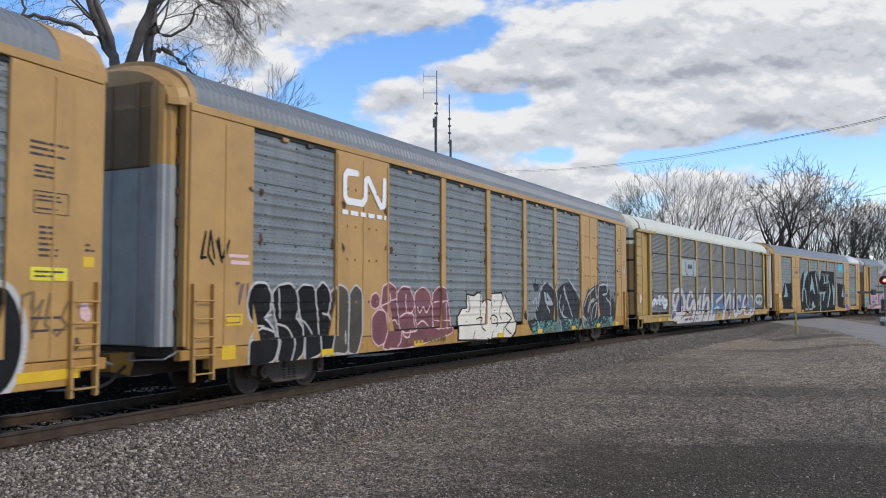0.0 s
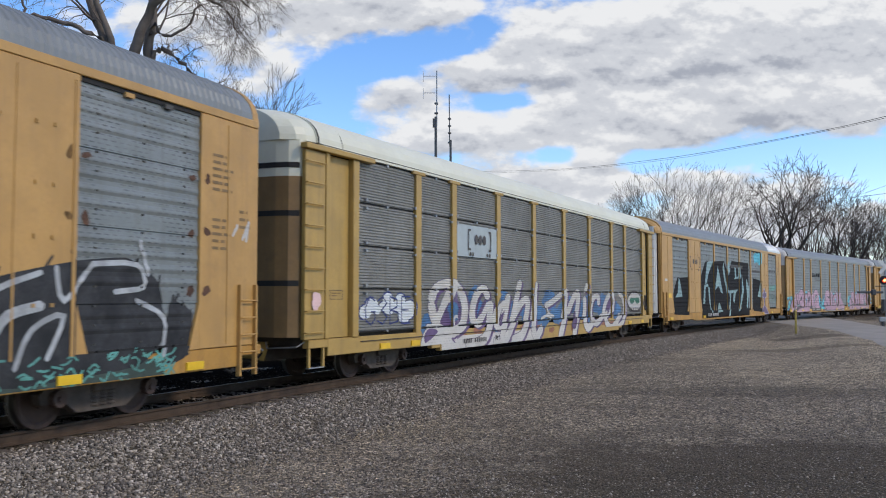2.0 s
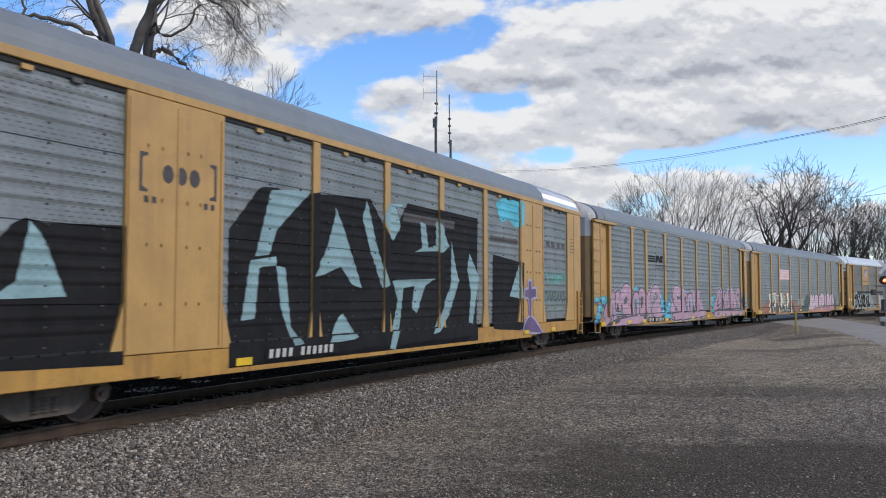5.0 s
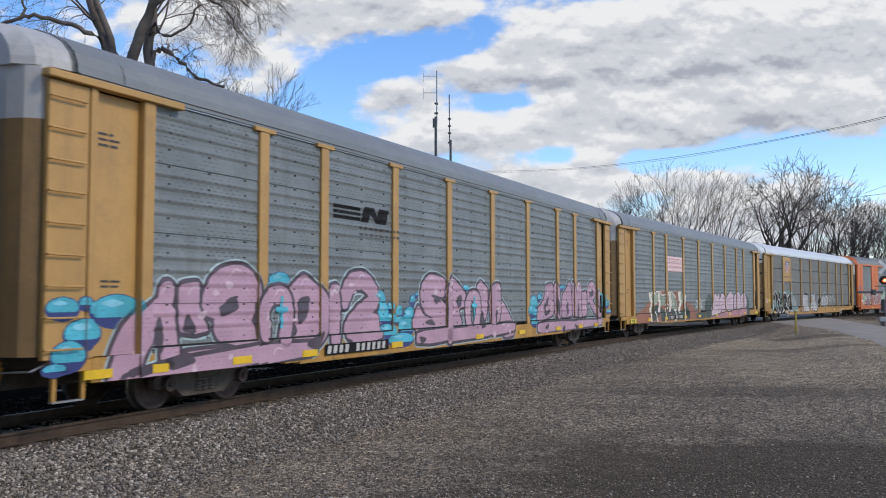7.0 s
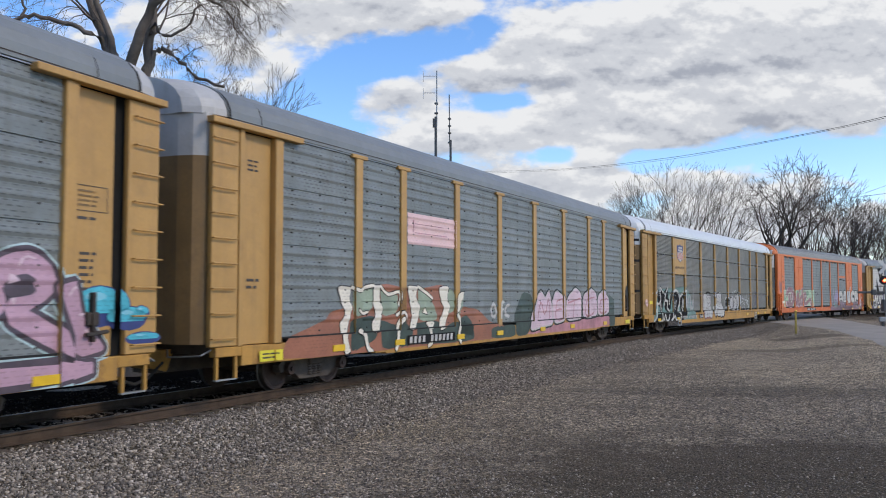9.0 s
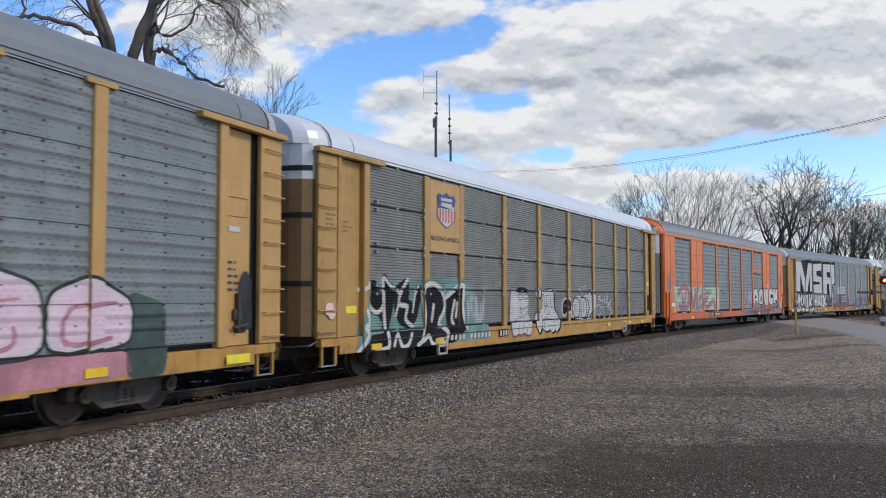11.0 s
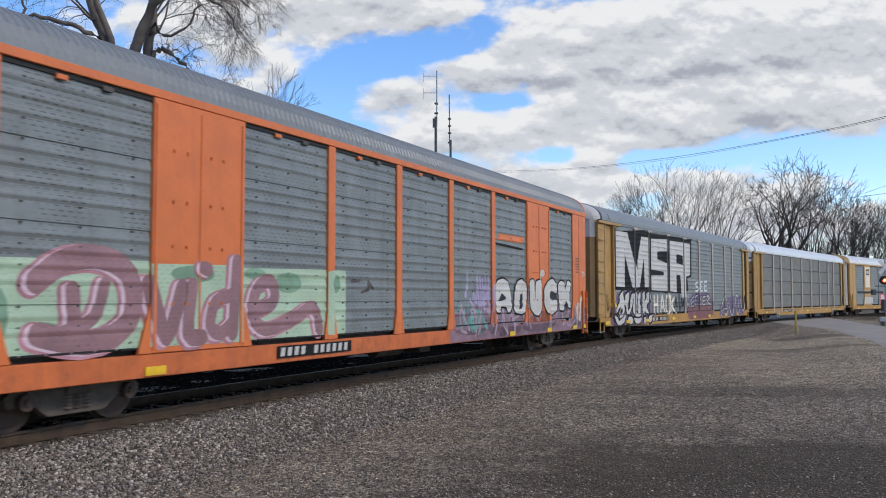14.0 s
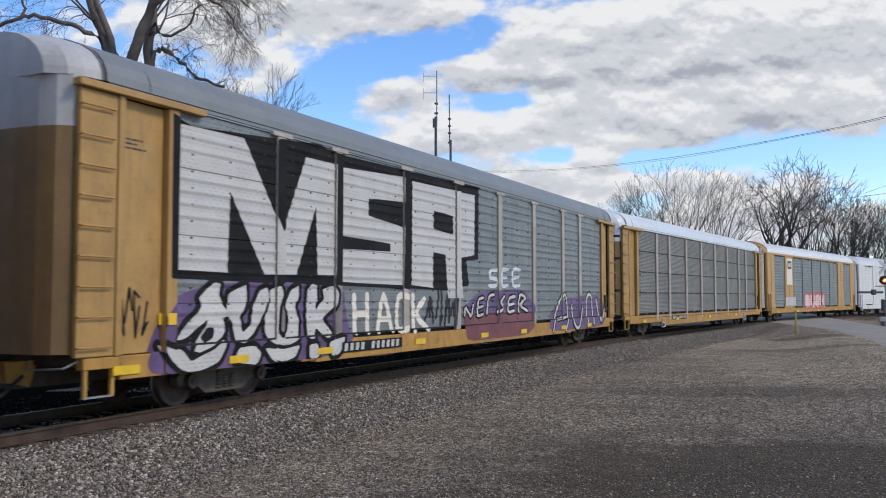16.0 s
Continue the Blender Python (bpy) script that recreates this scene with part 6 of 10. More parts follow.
# ---- the train ----
CARS = []
TRAIN = [
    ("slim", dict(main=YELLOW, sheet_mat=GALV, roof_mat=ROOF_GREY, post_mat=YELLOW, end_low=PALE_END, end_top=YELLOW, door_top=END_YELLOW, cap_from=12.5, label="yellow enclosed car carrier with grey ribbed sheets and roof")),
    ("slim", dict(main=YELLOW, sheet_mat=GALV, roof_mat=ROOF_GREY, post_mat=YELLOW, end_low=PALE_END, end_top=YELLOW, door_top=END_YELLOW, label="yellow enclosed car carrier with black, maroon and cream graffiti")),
    ("tee", dict(main=OLIVE, kind=FINE, sheet_mat=GALV_WARM, roof_mat=ROOF_CREAM, end_top=ROOF_CREAM, label="dull yellow car carrier with cream roof and white script graffiti")),
    ("slim", dict(main=YELLOW, sheet_mat=GALV, roof_mat=ROOF_GREY, post_mat=YELLOW, end_low=WHITE, end_top=WHITE, door_top=GALV, door_low=GALV, ribs=False, silver_from=9.2, low=0.54, label="yellow car carrier with grey roof and large black graffiti letters")),
    ("tee", dict(main=YELLOW, kind=BROAD, sheet_mat=GALV, roof_mat=ROOF_GREY, end_top=END_WHITE, label="yellow and grey car carrier with long pink and turquoise graffiti")),
    ("tee", dict(main=YELLOW, kind=BROAD, sheet_mat=GALV, roof_mat=ROOF_GREY, end_top=END_WHITE, label="yellow and grey car carrier with a pale pink painted panel")),
    ("tee", dict(main=DULL_YELLOW, kind=FINE, sheet_mat=GALV_WARM, roof_mat=ROOF_WHITE, end_top=ROOF_WHITE, tee=False, label="yellow car carrier with white roof, shield emblem and black white graffiti")),
    ("slim", dict(main=ORANGE, sheet_mat=GALV, roof_mat=ROOF_GREY, post_mat=ORANGE, end_low=GALV, end_top=WHITE, door_top=WHITE, door_low=ORANGE, label="orange car carrier with grey ribbed sheets and pale green graffiti")),
    ("tee", dict(main=DULL_YELLOW, kind=BROAD, sheet_mat=GALV, roof_mat=ROOF_GREY, end_top=END_WHITE, post_mat=POST_PALE, label="yellow car carrier with huge white block letters on black")),
    ("tee", dict(main=DULL_YELLOW, kind=FINE, sheet_mat=GALV_WARM, roof_mat=ROOF_WHITE, end_top=ROOF_WHITE, tee=False, post_mat=POST_PALE, label="plain yellow and grey car carrier with a white roof")),
    ("slim", dict(main=YELLOW, sheet_mat=GALV, roof_mat=ROOF_WHITE, post_mat=GALV, end_low=WHITE, end_top=WHITE, door_top=YELLOW, door_low=YELLOW, label="yellow car carrier with white roof and small red graffiti")),
    ("slim", dict(main=WHITE, sheet_mat=WHITE, roof_mat=ROOF_WHITE, post_mat=WHITE, end_low=WHITE, end_top=WHITE, door_top=WHITE, label="white enclosed car carrier at the end of the string")),
]
for kind, spec in TRAIN:
    CARS.append((slim_car if kind == "slim" else tee_car)(**spec))


# ---- paint on the car sides: emblems, marks, graffiti ----
def piece(i, word, u0, u1, z0, z1, width, fill, edge=None, rim=0.05, lean=0.0, wave=0.0, lift=0.006, label="", glint=None, step=0.04):
    """A word of fat letters with a rim of another colour, and thin glints on its upper edges."""
    car, side = CARS[i]
    cell = (u1 - u0) / len(word)
    for k, ch in enumerate(word):
        if ch == " ":
            continue
        a, dz = u0 + k * cell, wave * math.sin(k * 1.7)
        box_of = (ch, a, a + cell, z0 + dz, z1 + dz * 0.6, width, lean)
        if edge:
            drape("graffiti_outline", lettered(*box_of, draw=width + rim), side, lift, edge, car, "", step)["kind"] = "stuff"
        drape("graffiti_letter", lettered(*box_of), side, lift + 0.005, fill, car, label, step)
        if glint:
            thin = [[(u - width * 0.45, z + width * 0.45) for u, z in p] for p in lettered(*box_of, draw=width * 0.16)]
            drape("graffiti_highlight", thin, side, lift + 0.010, glint, car, "", step)["kind"] = "stuff"


def curve(points, steps=3):
    """A closed outline eased a little round its corners."""
    out, n = [], len(points)
    for i in range(n):
        p0, p1, p2 = (Vector(points[(i + k) % n]) for k in (-1, 0, 1))
        a, b = p1.lerp(p0, 0.22), p1.lerp(p2, 0.22)
        for k in range(steps + 1):
            t = k / steps
            q = a * (1 - t) ** 2 + p1 * 2 * t * (1 - t) + b * t * t
            out.append((q.x, q.y))
    return out


def penline(points, width):
    """A fat pen line through the points, eased between them."""
    fine, n = [], len(points)
    for i in range(n - 1):
        p = [Vector(points[max(0, min(n - 1, i + k))]) for k in (-1, 0, 1, 2)]
        for k in range(3):
            f = k / 3
            q = 0.5 * (2 * p[1] + (p[2] - p[0]) * f + (2 * p[0] - 5 * p[1] + 4 * p[2] - p[3]) * f * f + (3 * p[1] - p[0] - 3 * p[2] + p[3]) * f ** 3)
            fine.append((q.x, q.y))
    fine.append(tuple(points[-1]))
    return stroke(fine, width)


def nib(points, width, broad=1.8):
    """A pen line of a broad nib: upright strokes come out wider than level ones."""
    return [[(u * broad, z) for u, z in p] for p in penline([(u / broad, z) for u, z in points], width)]


def lowered(shapes, z0, z1, base=0.85):
    """Outlines whose foot, between z1 and base, is drawn down to z0."""
    return [[(u, z if z > base else base - (base - z) * (base - z0) / (base - z1)) for u, z in p] for p in shapes]


def swollen(shapes, by):
    """The outlines with a band round them."""
    out = list(shapes)
    for p in shapes:
        out += stroke(list(p) + [p[0]], by)
    return out


def sprayed(i, letters, fill, edge=None, halo=None, rim=0.07, outer=0.11, lift=0.006, label="", shift=(0, 0)):
    """Drawn letters, each with its dark rim and, outside it, a thin pale line."""
    for k, shapes in enumerate(letters):
        if halo:
            patch(i, swollen(shapes, outer), halo, lift, "graffiti_halo")
        if edge:
            patch(i, [[(u + shift[0], z + shift[1]) for u, z in p] for p in swollen(shapes, rim)], edge, lift + (0.012 if k % 2 else 0.005), "graffiti_outline")
        patch(i, shapes, fill, lift + (0.015 if k % 2 else 0.009), "graffiti_letter", label)


LOOSE = {"graffiti_line", "tag", "emblem_bar", "emblem", "stencilled_notice", "plate_mark", "notice_frame", "graffiti_ground", "painted_patch", "graffiti_wisp", "graffiti_outline", "graffiti_halo"}


def patch(i, shapes, material, lift=0.005, name="painted_patch", label=""):
    car, side = CARS[i]
    ob = drape(name, shapes, side, lift, material, car, label)
    if name in LOOSE:
        ob["kind"] = "stuff"
    return ob


def blob(u, z, ru, rz, rng, n=26, rough=0.14):
    """An uneven closed outline."""
    ph = [rng.uniform(0, 6.283) for _ in range(4)]
    out = []
    for k in range(n):
        t = 2 * math.pi * k / n
        r = 1 + rough * (math.sin(2 * t + ph[0]) + 0.7 * math.sin(3 * t + ph[1]) + 0.6 * math.sin(5 * t + ph[2]))
        out.append((u + ru * r * math.cos(t), z + rz * r * math.sin(t)))
    return [out]


def scribble(u0, u1, z0, z1, width, rng, legs=9):
    """A hasty tag: short joined pen strokes."""
    out = []
    n = max(2, legs // 3)
    for k in range(n):
        u = u0 + (u1 - u0) * (k + 0.5) / n
        w = (u1 - u0) / n * 0.6
        pts = [(u + rng.uniform(-w, w), z0 + (z1 - z0) * rng.random()) for _ in range(4)]
        out += stroke(pts, width)
    return out


def cloud_puffs(u0, u1, z0, z1, rng, count):
    out = []
    for k in range(count):
        r = rng.uniform(0.09, 0.19)
        u = rng.uniform(u0 + r, u1 - r)
        z = rng.uniform(z0 + r, z1 - r)
        out += oval(u, z, r * 1.5, r, 18)
    return out


def plate(i, u0, u1, z0, z1, back, ink, rng, words=2):
    if back:
        patch(i, rect(u0, u1, z0, z1), back, 0.027, "number_plate")
    h = z1 - z0
    u, n = u0 + 0.08, 0
    wide = (u1 - u0 - 0.16) / (11 if words > 1 else 2.4)
    while u < u1 - 0.06 - wide * 0.5:
        if not (n == 4 and words > 1):
            patch(i, [[(u, z0 + h * 0.14), (u + wide * 0.56, z0 + h * 0.14), (u + wide * 0.68, z1 - h * 0.14), (u + wide * 0.10, z1 - h * 0.14)]], ink, 0.031, "plate_mark")
        u, n = u + wide, n + 1


def reflectors(i, us, z=0.72, w=0.42, h=0.13):
    car, side = CARS[i]
    for u in us:
        part("reflector", boxes((u - w / 2, u + w / 2, -HALF - 0.030, -HALF + 0.01, z - h / 2, z + h / 2)), STRIPE, car, "yellow reflector strip")


def notices(i, blocks, ink, rng, lift=0.008):
    for u0, u1, z0, z1, rows in blocks:
        patch(i, bars(u0, u1, z0, z1, rows, rng), ink, lift, "stencilled_notice")


def frame_box(u0, u1, z0, z1, w=0.012):
    return rect(u0, u1, z0, z0 + w) + rect(u0, u1, z1 - w, z1) + rect(u0, u0 + w, z0, z1) + rect(u1 - w, u1, z0, z1)


def rust_marks(i, us, zs, rng, material=None):
    """Rust where the sheets are bolted to the posts."""
    shapes = []
    for u in us:
        for z in zs:
            for d in (-0.17, 0.17):
                if rng.random() < 0.8:
                    shapes += blob(u + d, z + rng.uniform(-0.04, 0.04), rng.uniform(0.05, 0.10), rng.uniform(0.05, 0.12), rng, 12, 0.2)
    for sh in shapes:
        patch(i, [sh], material or RUST_STAIN, 0.004, "rust_stain")


def bracket_emblem(i, u0, u1, z0, z1, ink):
    """Two square brackets with dark blocks between them, and small dashes below."""
    w = 0.055
    sh = rect(u0, u0 + w, z0, z1) + rect(u0, u0 + 0.17, z1 - w, z1) + rect(u0, u0 + 0.17, z0, z0 + w)
    sh += rect(u1 - w, u1, z0, z1) + rect(u1 - 0.17, u1, z1 - w, z1) + rect(u1 - 0.17, u1, z0, z0 + w)
    a, b = u0 + 0.26 * (u1 - u0), u1 - 0.22 * (u1 - u0)
    za, zb = z0 + 0.28 * (z1 - z0), z1 - 0.22 * (z1 - z0)
    third = (b - a) / 3
    for k in range(3):
        for poly in oval(a + third * (k + 0.5), (za + zb) / 2, third * 0.42, (zb - za) / 2, 8):
            sh.append(poly)
    for u in (u0 + 0.10, u0 + 0.26, u1 - 0.30, u1 - 0.14):
        sh += rect(u, u + 0.09, z0 - 0.16, z0 - 0.06)
    patch(i, sh, ink, 0.010, "emblem", "dark bracket emblem")


def paint_all():
    R = random.Random(77)
    # car 0: notices and tags on the trailing corner
    notices(0, ((12.02, 12.72, 3.68, 3.92, 3), (12.1, 12.5, 3.40, 3.60, 3), (12.2, 12.55, 2.35, 2.80, 6), (12.1, 12.75, 1.35, 1.60, 3), (13.0, 13.18, 2.45, 2.6, 2)), LETTER_DARK, R)
    patch(0, frame_box(12.10, 12.69, 2.94, 3.24), LETTER_DARK, 0.008, "notice_frame")
    notices(0, ((12.15, 12.62, 2.98, 3.20, 4),), LETTER_DARK, R)
    patch(0, rect(12.07, 12.69, 2.05, 2.23), LABEL_YELLOW, 0.010, "label_plate", "bright yellow label plate")
    notices(0, ((12.13, 12.63, 2.08, 2.20, 2),), LETTER_DARK, R, 0.016)
    patch(0, scribble(11.95, 12.7, 1.3, 1.95, 0.022, R, 12), LETTER_FADED, 0.008, "tag", "faded grey scribbled tag")
    patch(0, rect(11.9, 12.95, 0.72, 0.86), STRIPE, 0.008, "reflector_strip")
    patch(0, rect(12.98, 13.18, 2.25, 2.40), STRIPE, 0.006, "painted_patch")
    patch(0, oval(11.55, 1.30, 0.52, 0.78, 24), WHITE_PAINT, 0.005, "graffiti_outline")
    patch(0, oval(11.53, 1.30, 0.44, 0.70, 24), BLACK_PAINT, 0.010, "graffiti_letter", "black bubble graffiti with white rim")
    patch(0, blob(13.03, 1.62, 0.11, 0.13, R), BLUSH_PAINT, 0.012, "sticker")
    patch(0, blob(12.85, 1.18, 0.09, 0.09, R), RUST_STAIN, 0.008, "rust_stain")

    # car 1: black, maroon, cream and smoky pieces
    bubbles = (
        [curve([(-11.85, 1.71), (-11.77, 1.97), (-11.54, 2.08), (-11.29, 2.07), (-11.14, 1.89), (-11.16, 1.62), (-11.34, 1.44), (-11.09, 1.26), (-10.96, 0.98), (-11.08, 0.67), (-11.79, 0.51), (-11.77, 1.03), (-11.58, 1.32), (-11.78, 1.46)])],
        [curve([(-11.10, 1.89), (-10.92, 2.04), (-10.59, 2.08), (-10.38, 1.94), (-10.31, 1.65), (-10.40, 1.42), (-10.16, 1.22), (-10.22, 0.75), (-10.49, 0.58), (-11.01, 0.62), (-10.89, 0.98), (-10.96, 1.33), (-11.03, 1.53)])],
        [curve([(-10.38, 1.89), (-10.18, 2.06), (-9.81, 2.04), (-9.66, 1.70), (-9.56, 0.71), (-10.15, 0.60), (-10.16, 1.22), (-10.23, 1.51)])],
        [curve([(-9.74, 1.94), (-9.52, 2.13), (-9.28, 1.97), (-9.23, 1.74), (-9.35, 1.49), (-9.12, 1.18), (-9.26, 0.69), (-9.56, 0.61), (-9.65, 1.50)])],
    )
    brown_bubbles = (
        [curve([(-9.23, 1.89), (-8.96, 2.08), (-8.68, 1.98), (-8.59, 1.58), (-8.62, 0.66), (-9.21, 0.68), (-9.09, 1.18), (-9.27, 1.49)])],
        [curve([(-8.59, 1.90), (-8.37, 2.08), (-8.12, 1.95), (-8.11, 1.04), (-8.31, 0.62), (-8.62, 0.66), (-8.59, 1.48)])],
    )
    seams = (
        penline([(-10.92, 1.98), (-10.88, 1.43)], 0.02),
        penline([(-11.34, 1.43), (-11.26, 1.49), (-11.13, 1.51)], 0.02),
        penline([(-11.69, 1.32), (-11.34, 1.30)], 0.02),
        penline([(-10.96, 1.33), (-10.64, 1.24), (-10.47, 0.95), (-10.60, 0.59)], 0.02),
        penline([(-10.40, 1.42), (-10.09, 1.33), (-9.87, 1.11)], 0.02),
        penline([(-10.16, 1.30), (-10.15, 0.65)], 0.02),
        penline([(-9.50, 1.50), (-9.27, 1.44), (-9.14, 1.18)], 0.02),
        penline([(-8.75, 1.12), (-8.74, 0.86)], 0.02),
        penline([(-8.61, 1.90), (-8.60, 1.53)], 0.02),
        penline([(-11.77, 1.03), (-11.40, 1.27), (-11.02, 1.17)], 0.02),
    )
    sprayed(1, bubbles, BLACK_PAINT, WHITE_PAINT, None, 0.045, 0, 0.004, "black bubble graffiti letter with white rim")
    sprayed(1, brown_bubbles, SOOT_PAINT, WHITE_PAINT, None, 0.045, 0, 0.0045, "sooty brown bubble graffiti letter with white rim")
    for sh in seams:
        patch(1, sh, WHITE_PAINT, 0.022, "graffiti_line")
    plum_forms = (
        [curve([(-7.75, 1.75), (-7.67, 1.89), (-7.50, 1.91), (-7.37, 1.79), (-7.41, 1.62), (-7.58, 1.58), (-7.72, 1.63)])],
        [curve([(-7.71, 1.37), (-7.46, 1.54), (-7.14, 1.50), (-7.04, 1.11), (-7.18, 0.80), (-7.47, 0.75), (-7.70, 0.93)])],
        [curve([(-7.32, 1.62), (-7.24, 2.06), (-6.91, 2.17), (-6.59, 2.04), (-6.39, 1.51), (-6.39, 1.16), (-6.92, 1.12), (-7.08, 1.48)])],
        [curve([(-6.56, 1.89), (-6.30, 2.07), (-5.93, 2.05), (-5.70, 1.68), (-5.62, 1.02), (-6.38, 1.00)])],
        [curve([(-5.70, 1.90), (-5.31, 2.07), (-4.93, 1.96), (-4.77, 1.45), (-4.78, 1.05), (-5.64, 1.02)])],
        [curve([(-4.78, 1.90), (-4.44, 2.09), (-4.03, 2.02), (-3.90, 1.61), (-3.76, 1.06), (-4.74, 1.03)])],
        [curve([(-7.04, 1.25), (-5.57, 1.09), (-3.72, 1.06), (-3.76, 0.89), (-5.91, 0.64), (-7.24, 0.65), (-7.01, 0.99)])],
    )
    plum_lines = (
        penline([(-7.36, 1.62), (-6.90, 1.73), (-6.56, 1.79)], 0.018),
        penline([(-7.05, 1.50), (-6.92, 1.22), (-6.66, 1.31), (-6.51, 1.19)], 0.018),
        penline([(-6.94, 2.04), (-6.84, 1.79), (-6.96, 1.50), (-6.82, 1.47)], 0.018),
        penline([(-6.13, 1.89), (-6.09, 1.48), (-5.84, 1.45), (-5.72, 1.60)], 0.019),
        penline([(-6.42, 1.36), (-6.09, 1.46), (-5.78, 1.41), (-5.71, 1.15)], 0.019),
        penline([(-5.57, 1.58), (-5.43, 1.44), (-5.28, 1.59), (-5.09, 1.44), (-4.93, 1.62)], 0.020),
        penline([(-4.71, 1.70), (-3.92, 1.73)], 0.021),
        penline([(-4.71, 1.23), (-3.80, 1.22)], 0.021),
        penline([(-4.13, 1.67), (-4.06, 1.09)], 0.021),
        penline([(-5.57, 1.15), (-5.30, 1.25), (-5.01, 1.11)], 0.019),
        penline([(-6.41, 1.02), (-6.44, 0.80), (-6.60, 0.69)], 0.018),
        penline([(-6.42, 1.10), (-6.28, 0.91), (-6.05, 0.88), (-5.98, 1.06)], 0.019),
    )
    sprayed(1, plum_forms, MAROON_PAINT, BLUSH_PAINT, None, 0.035, 0, 0.005, "maroon bubble graffiti letter with pale rim")
    for sh in plum_lines:
        patch(1, sh, BLUSH_PAINT, 0.022, "graffiti_line")
    plate(1, -6.2, -4.0, 0.69, 0.86, None, LETTER_FADED, R, 3)
    c_shapes = [[(-3.36, 0.71), (-3.32, 1.30), (-3.03, 1.51), (-2.77, 1.51), (-2.75, 1.88), (-2.31, 1.84), (-2.06, 1.93), (-1.85, 1.91), (-1.77, 1.65), (-1.51, 1.74), (-1.21, 1.70), (-1.13, 1.92), (-0.41, 1.93), (-0.32, 1.69), (-0.17, 1.86), (0.13, 1.56), (0.35, 1.42), (0.61, 1.11), (0.51, 0.78), (0.20, 0.63), (-1.66, 0.64)]]
    patch(1, [[(u + (u + 1.5) * 0.045, z + (z - 1.3) * 0.085) for u, z in p] for p in c_shapes], BLACK_PAINT, 0.005, "graffiti_outline")
    patch(1, c_shapes, CREAM_PAINT, 0.010, "graffiti_letter", "cream graffiti with black rim")
    pens = (
        penline([(-2.67, 1.84), (-2.60, 1.51), (-2.72, 1.41)], 0.019),
        penline([(-1.88, 1.88), (-1.92, 1.39), (-1.85, 1.20)], 0.019),
        penline([(-1.13, 1.88), (-1.18, 1.38), (-1.34, 1.19)], 0.020),
        penline([(-0.38, 1.71), (-0.56, 1.37), (-0.41, 1.16)], 0.020),
        penline([(-2.18, 1.21), (-1.79, 1.26), (-1.92, 1.01), (-1.66, 0.87)], 0.019),
        penline([(-1.34, 1.22), (-0.98, 1.31), (-0.70, 1.17), (-0.90, 0.97)], 0.020),
        penline([(-0.11, 1.36), (0.35, 1.18), (-0.26, 0.95), (0.20, 0.72)], 0.021),
        penline([(-2.37, 0.90), (-2.47, 0.68)], 0.019),
        penline([(-1.12, 0.85), (-1.26, 0.66)], 0.020),
        penline([(-0.32, 0.95), (-0.49, 0.66)], 0.020),
    )
    for sh in pens:
        patch(1, sh, BLACK_PAINT, 0.015, "graffiti_line")
    smoke = (
        [curve([(2.62, 1.53), (2.75, 1.98), (3.08, 2.24), (3.66, 2.27), (4.13, 2.09), (4.31, 1.50), (4.24, 0.91), (2.71, 0.82), (2.31, 1.19)])],
        [curve([(4.38, 1.99), (5.15, 2.26), (5.81, 2.33), (6.52, 1.90), (7.13, 1.44), (7.18, 0.97), (6.33, 0.57), (4.65, 0.68), (4.44, 1.29)])],
        [curve([(7.17, 1.44), (7.75, 2.02), (8.36, 2.15), (9.14, 2.29), (10.14, 2.38), (10.75, 2.05), (10.92, 1.22), (10.30, 0.83), (7.64, 0.71)])],
        [curve([(11.07, 1.77), (11.57, 1.56), (11.40, 0.92), (10.92, 0.80)])],
        [curve([(2.01, 1.03), (2.57, 1.18), (2.77, 0.81), (2.58, 0.69), (1.95, 0.74)])],
        [curve([(2.22, 2.24), (2.61, 2.20), (2.61, 2.07), (2.29, 2.06)])],
        penline([(1.37, 1.23), (1.59, 1.14), (1.89, 0.83)], 0.05),
    )
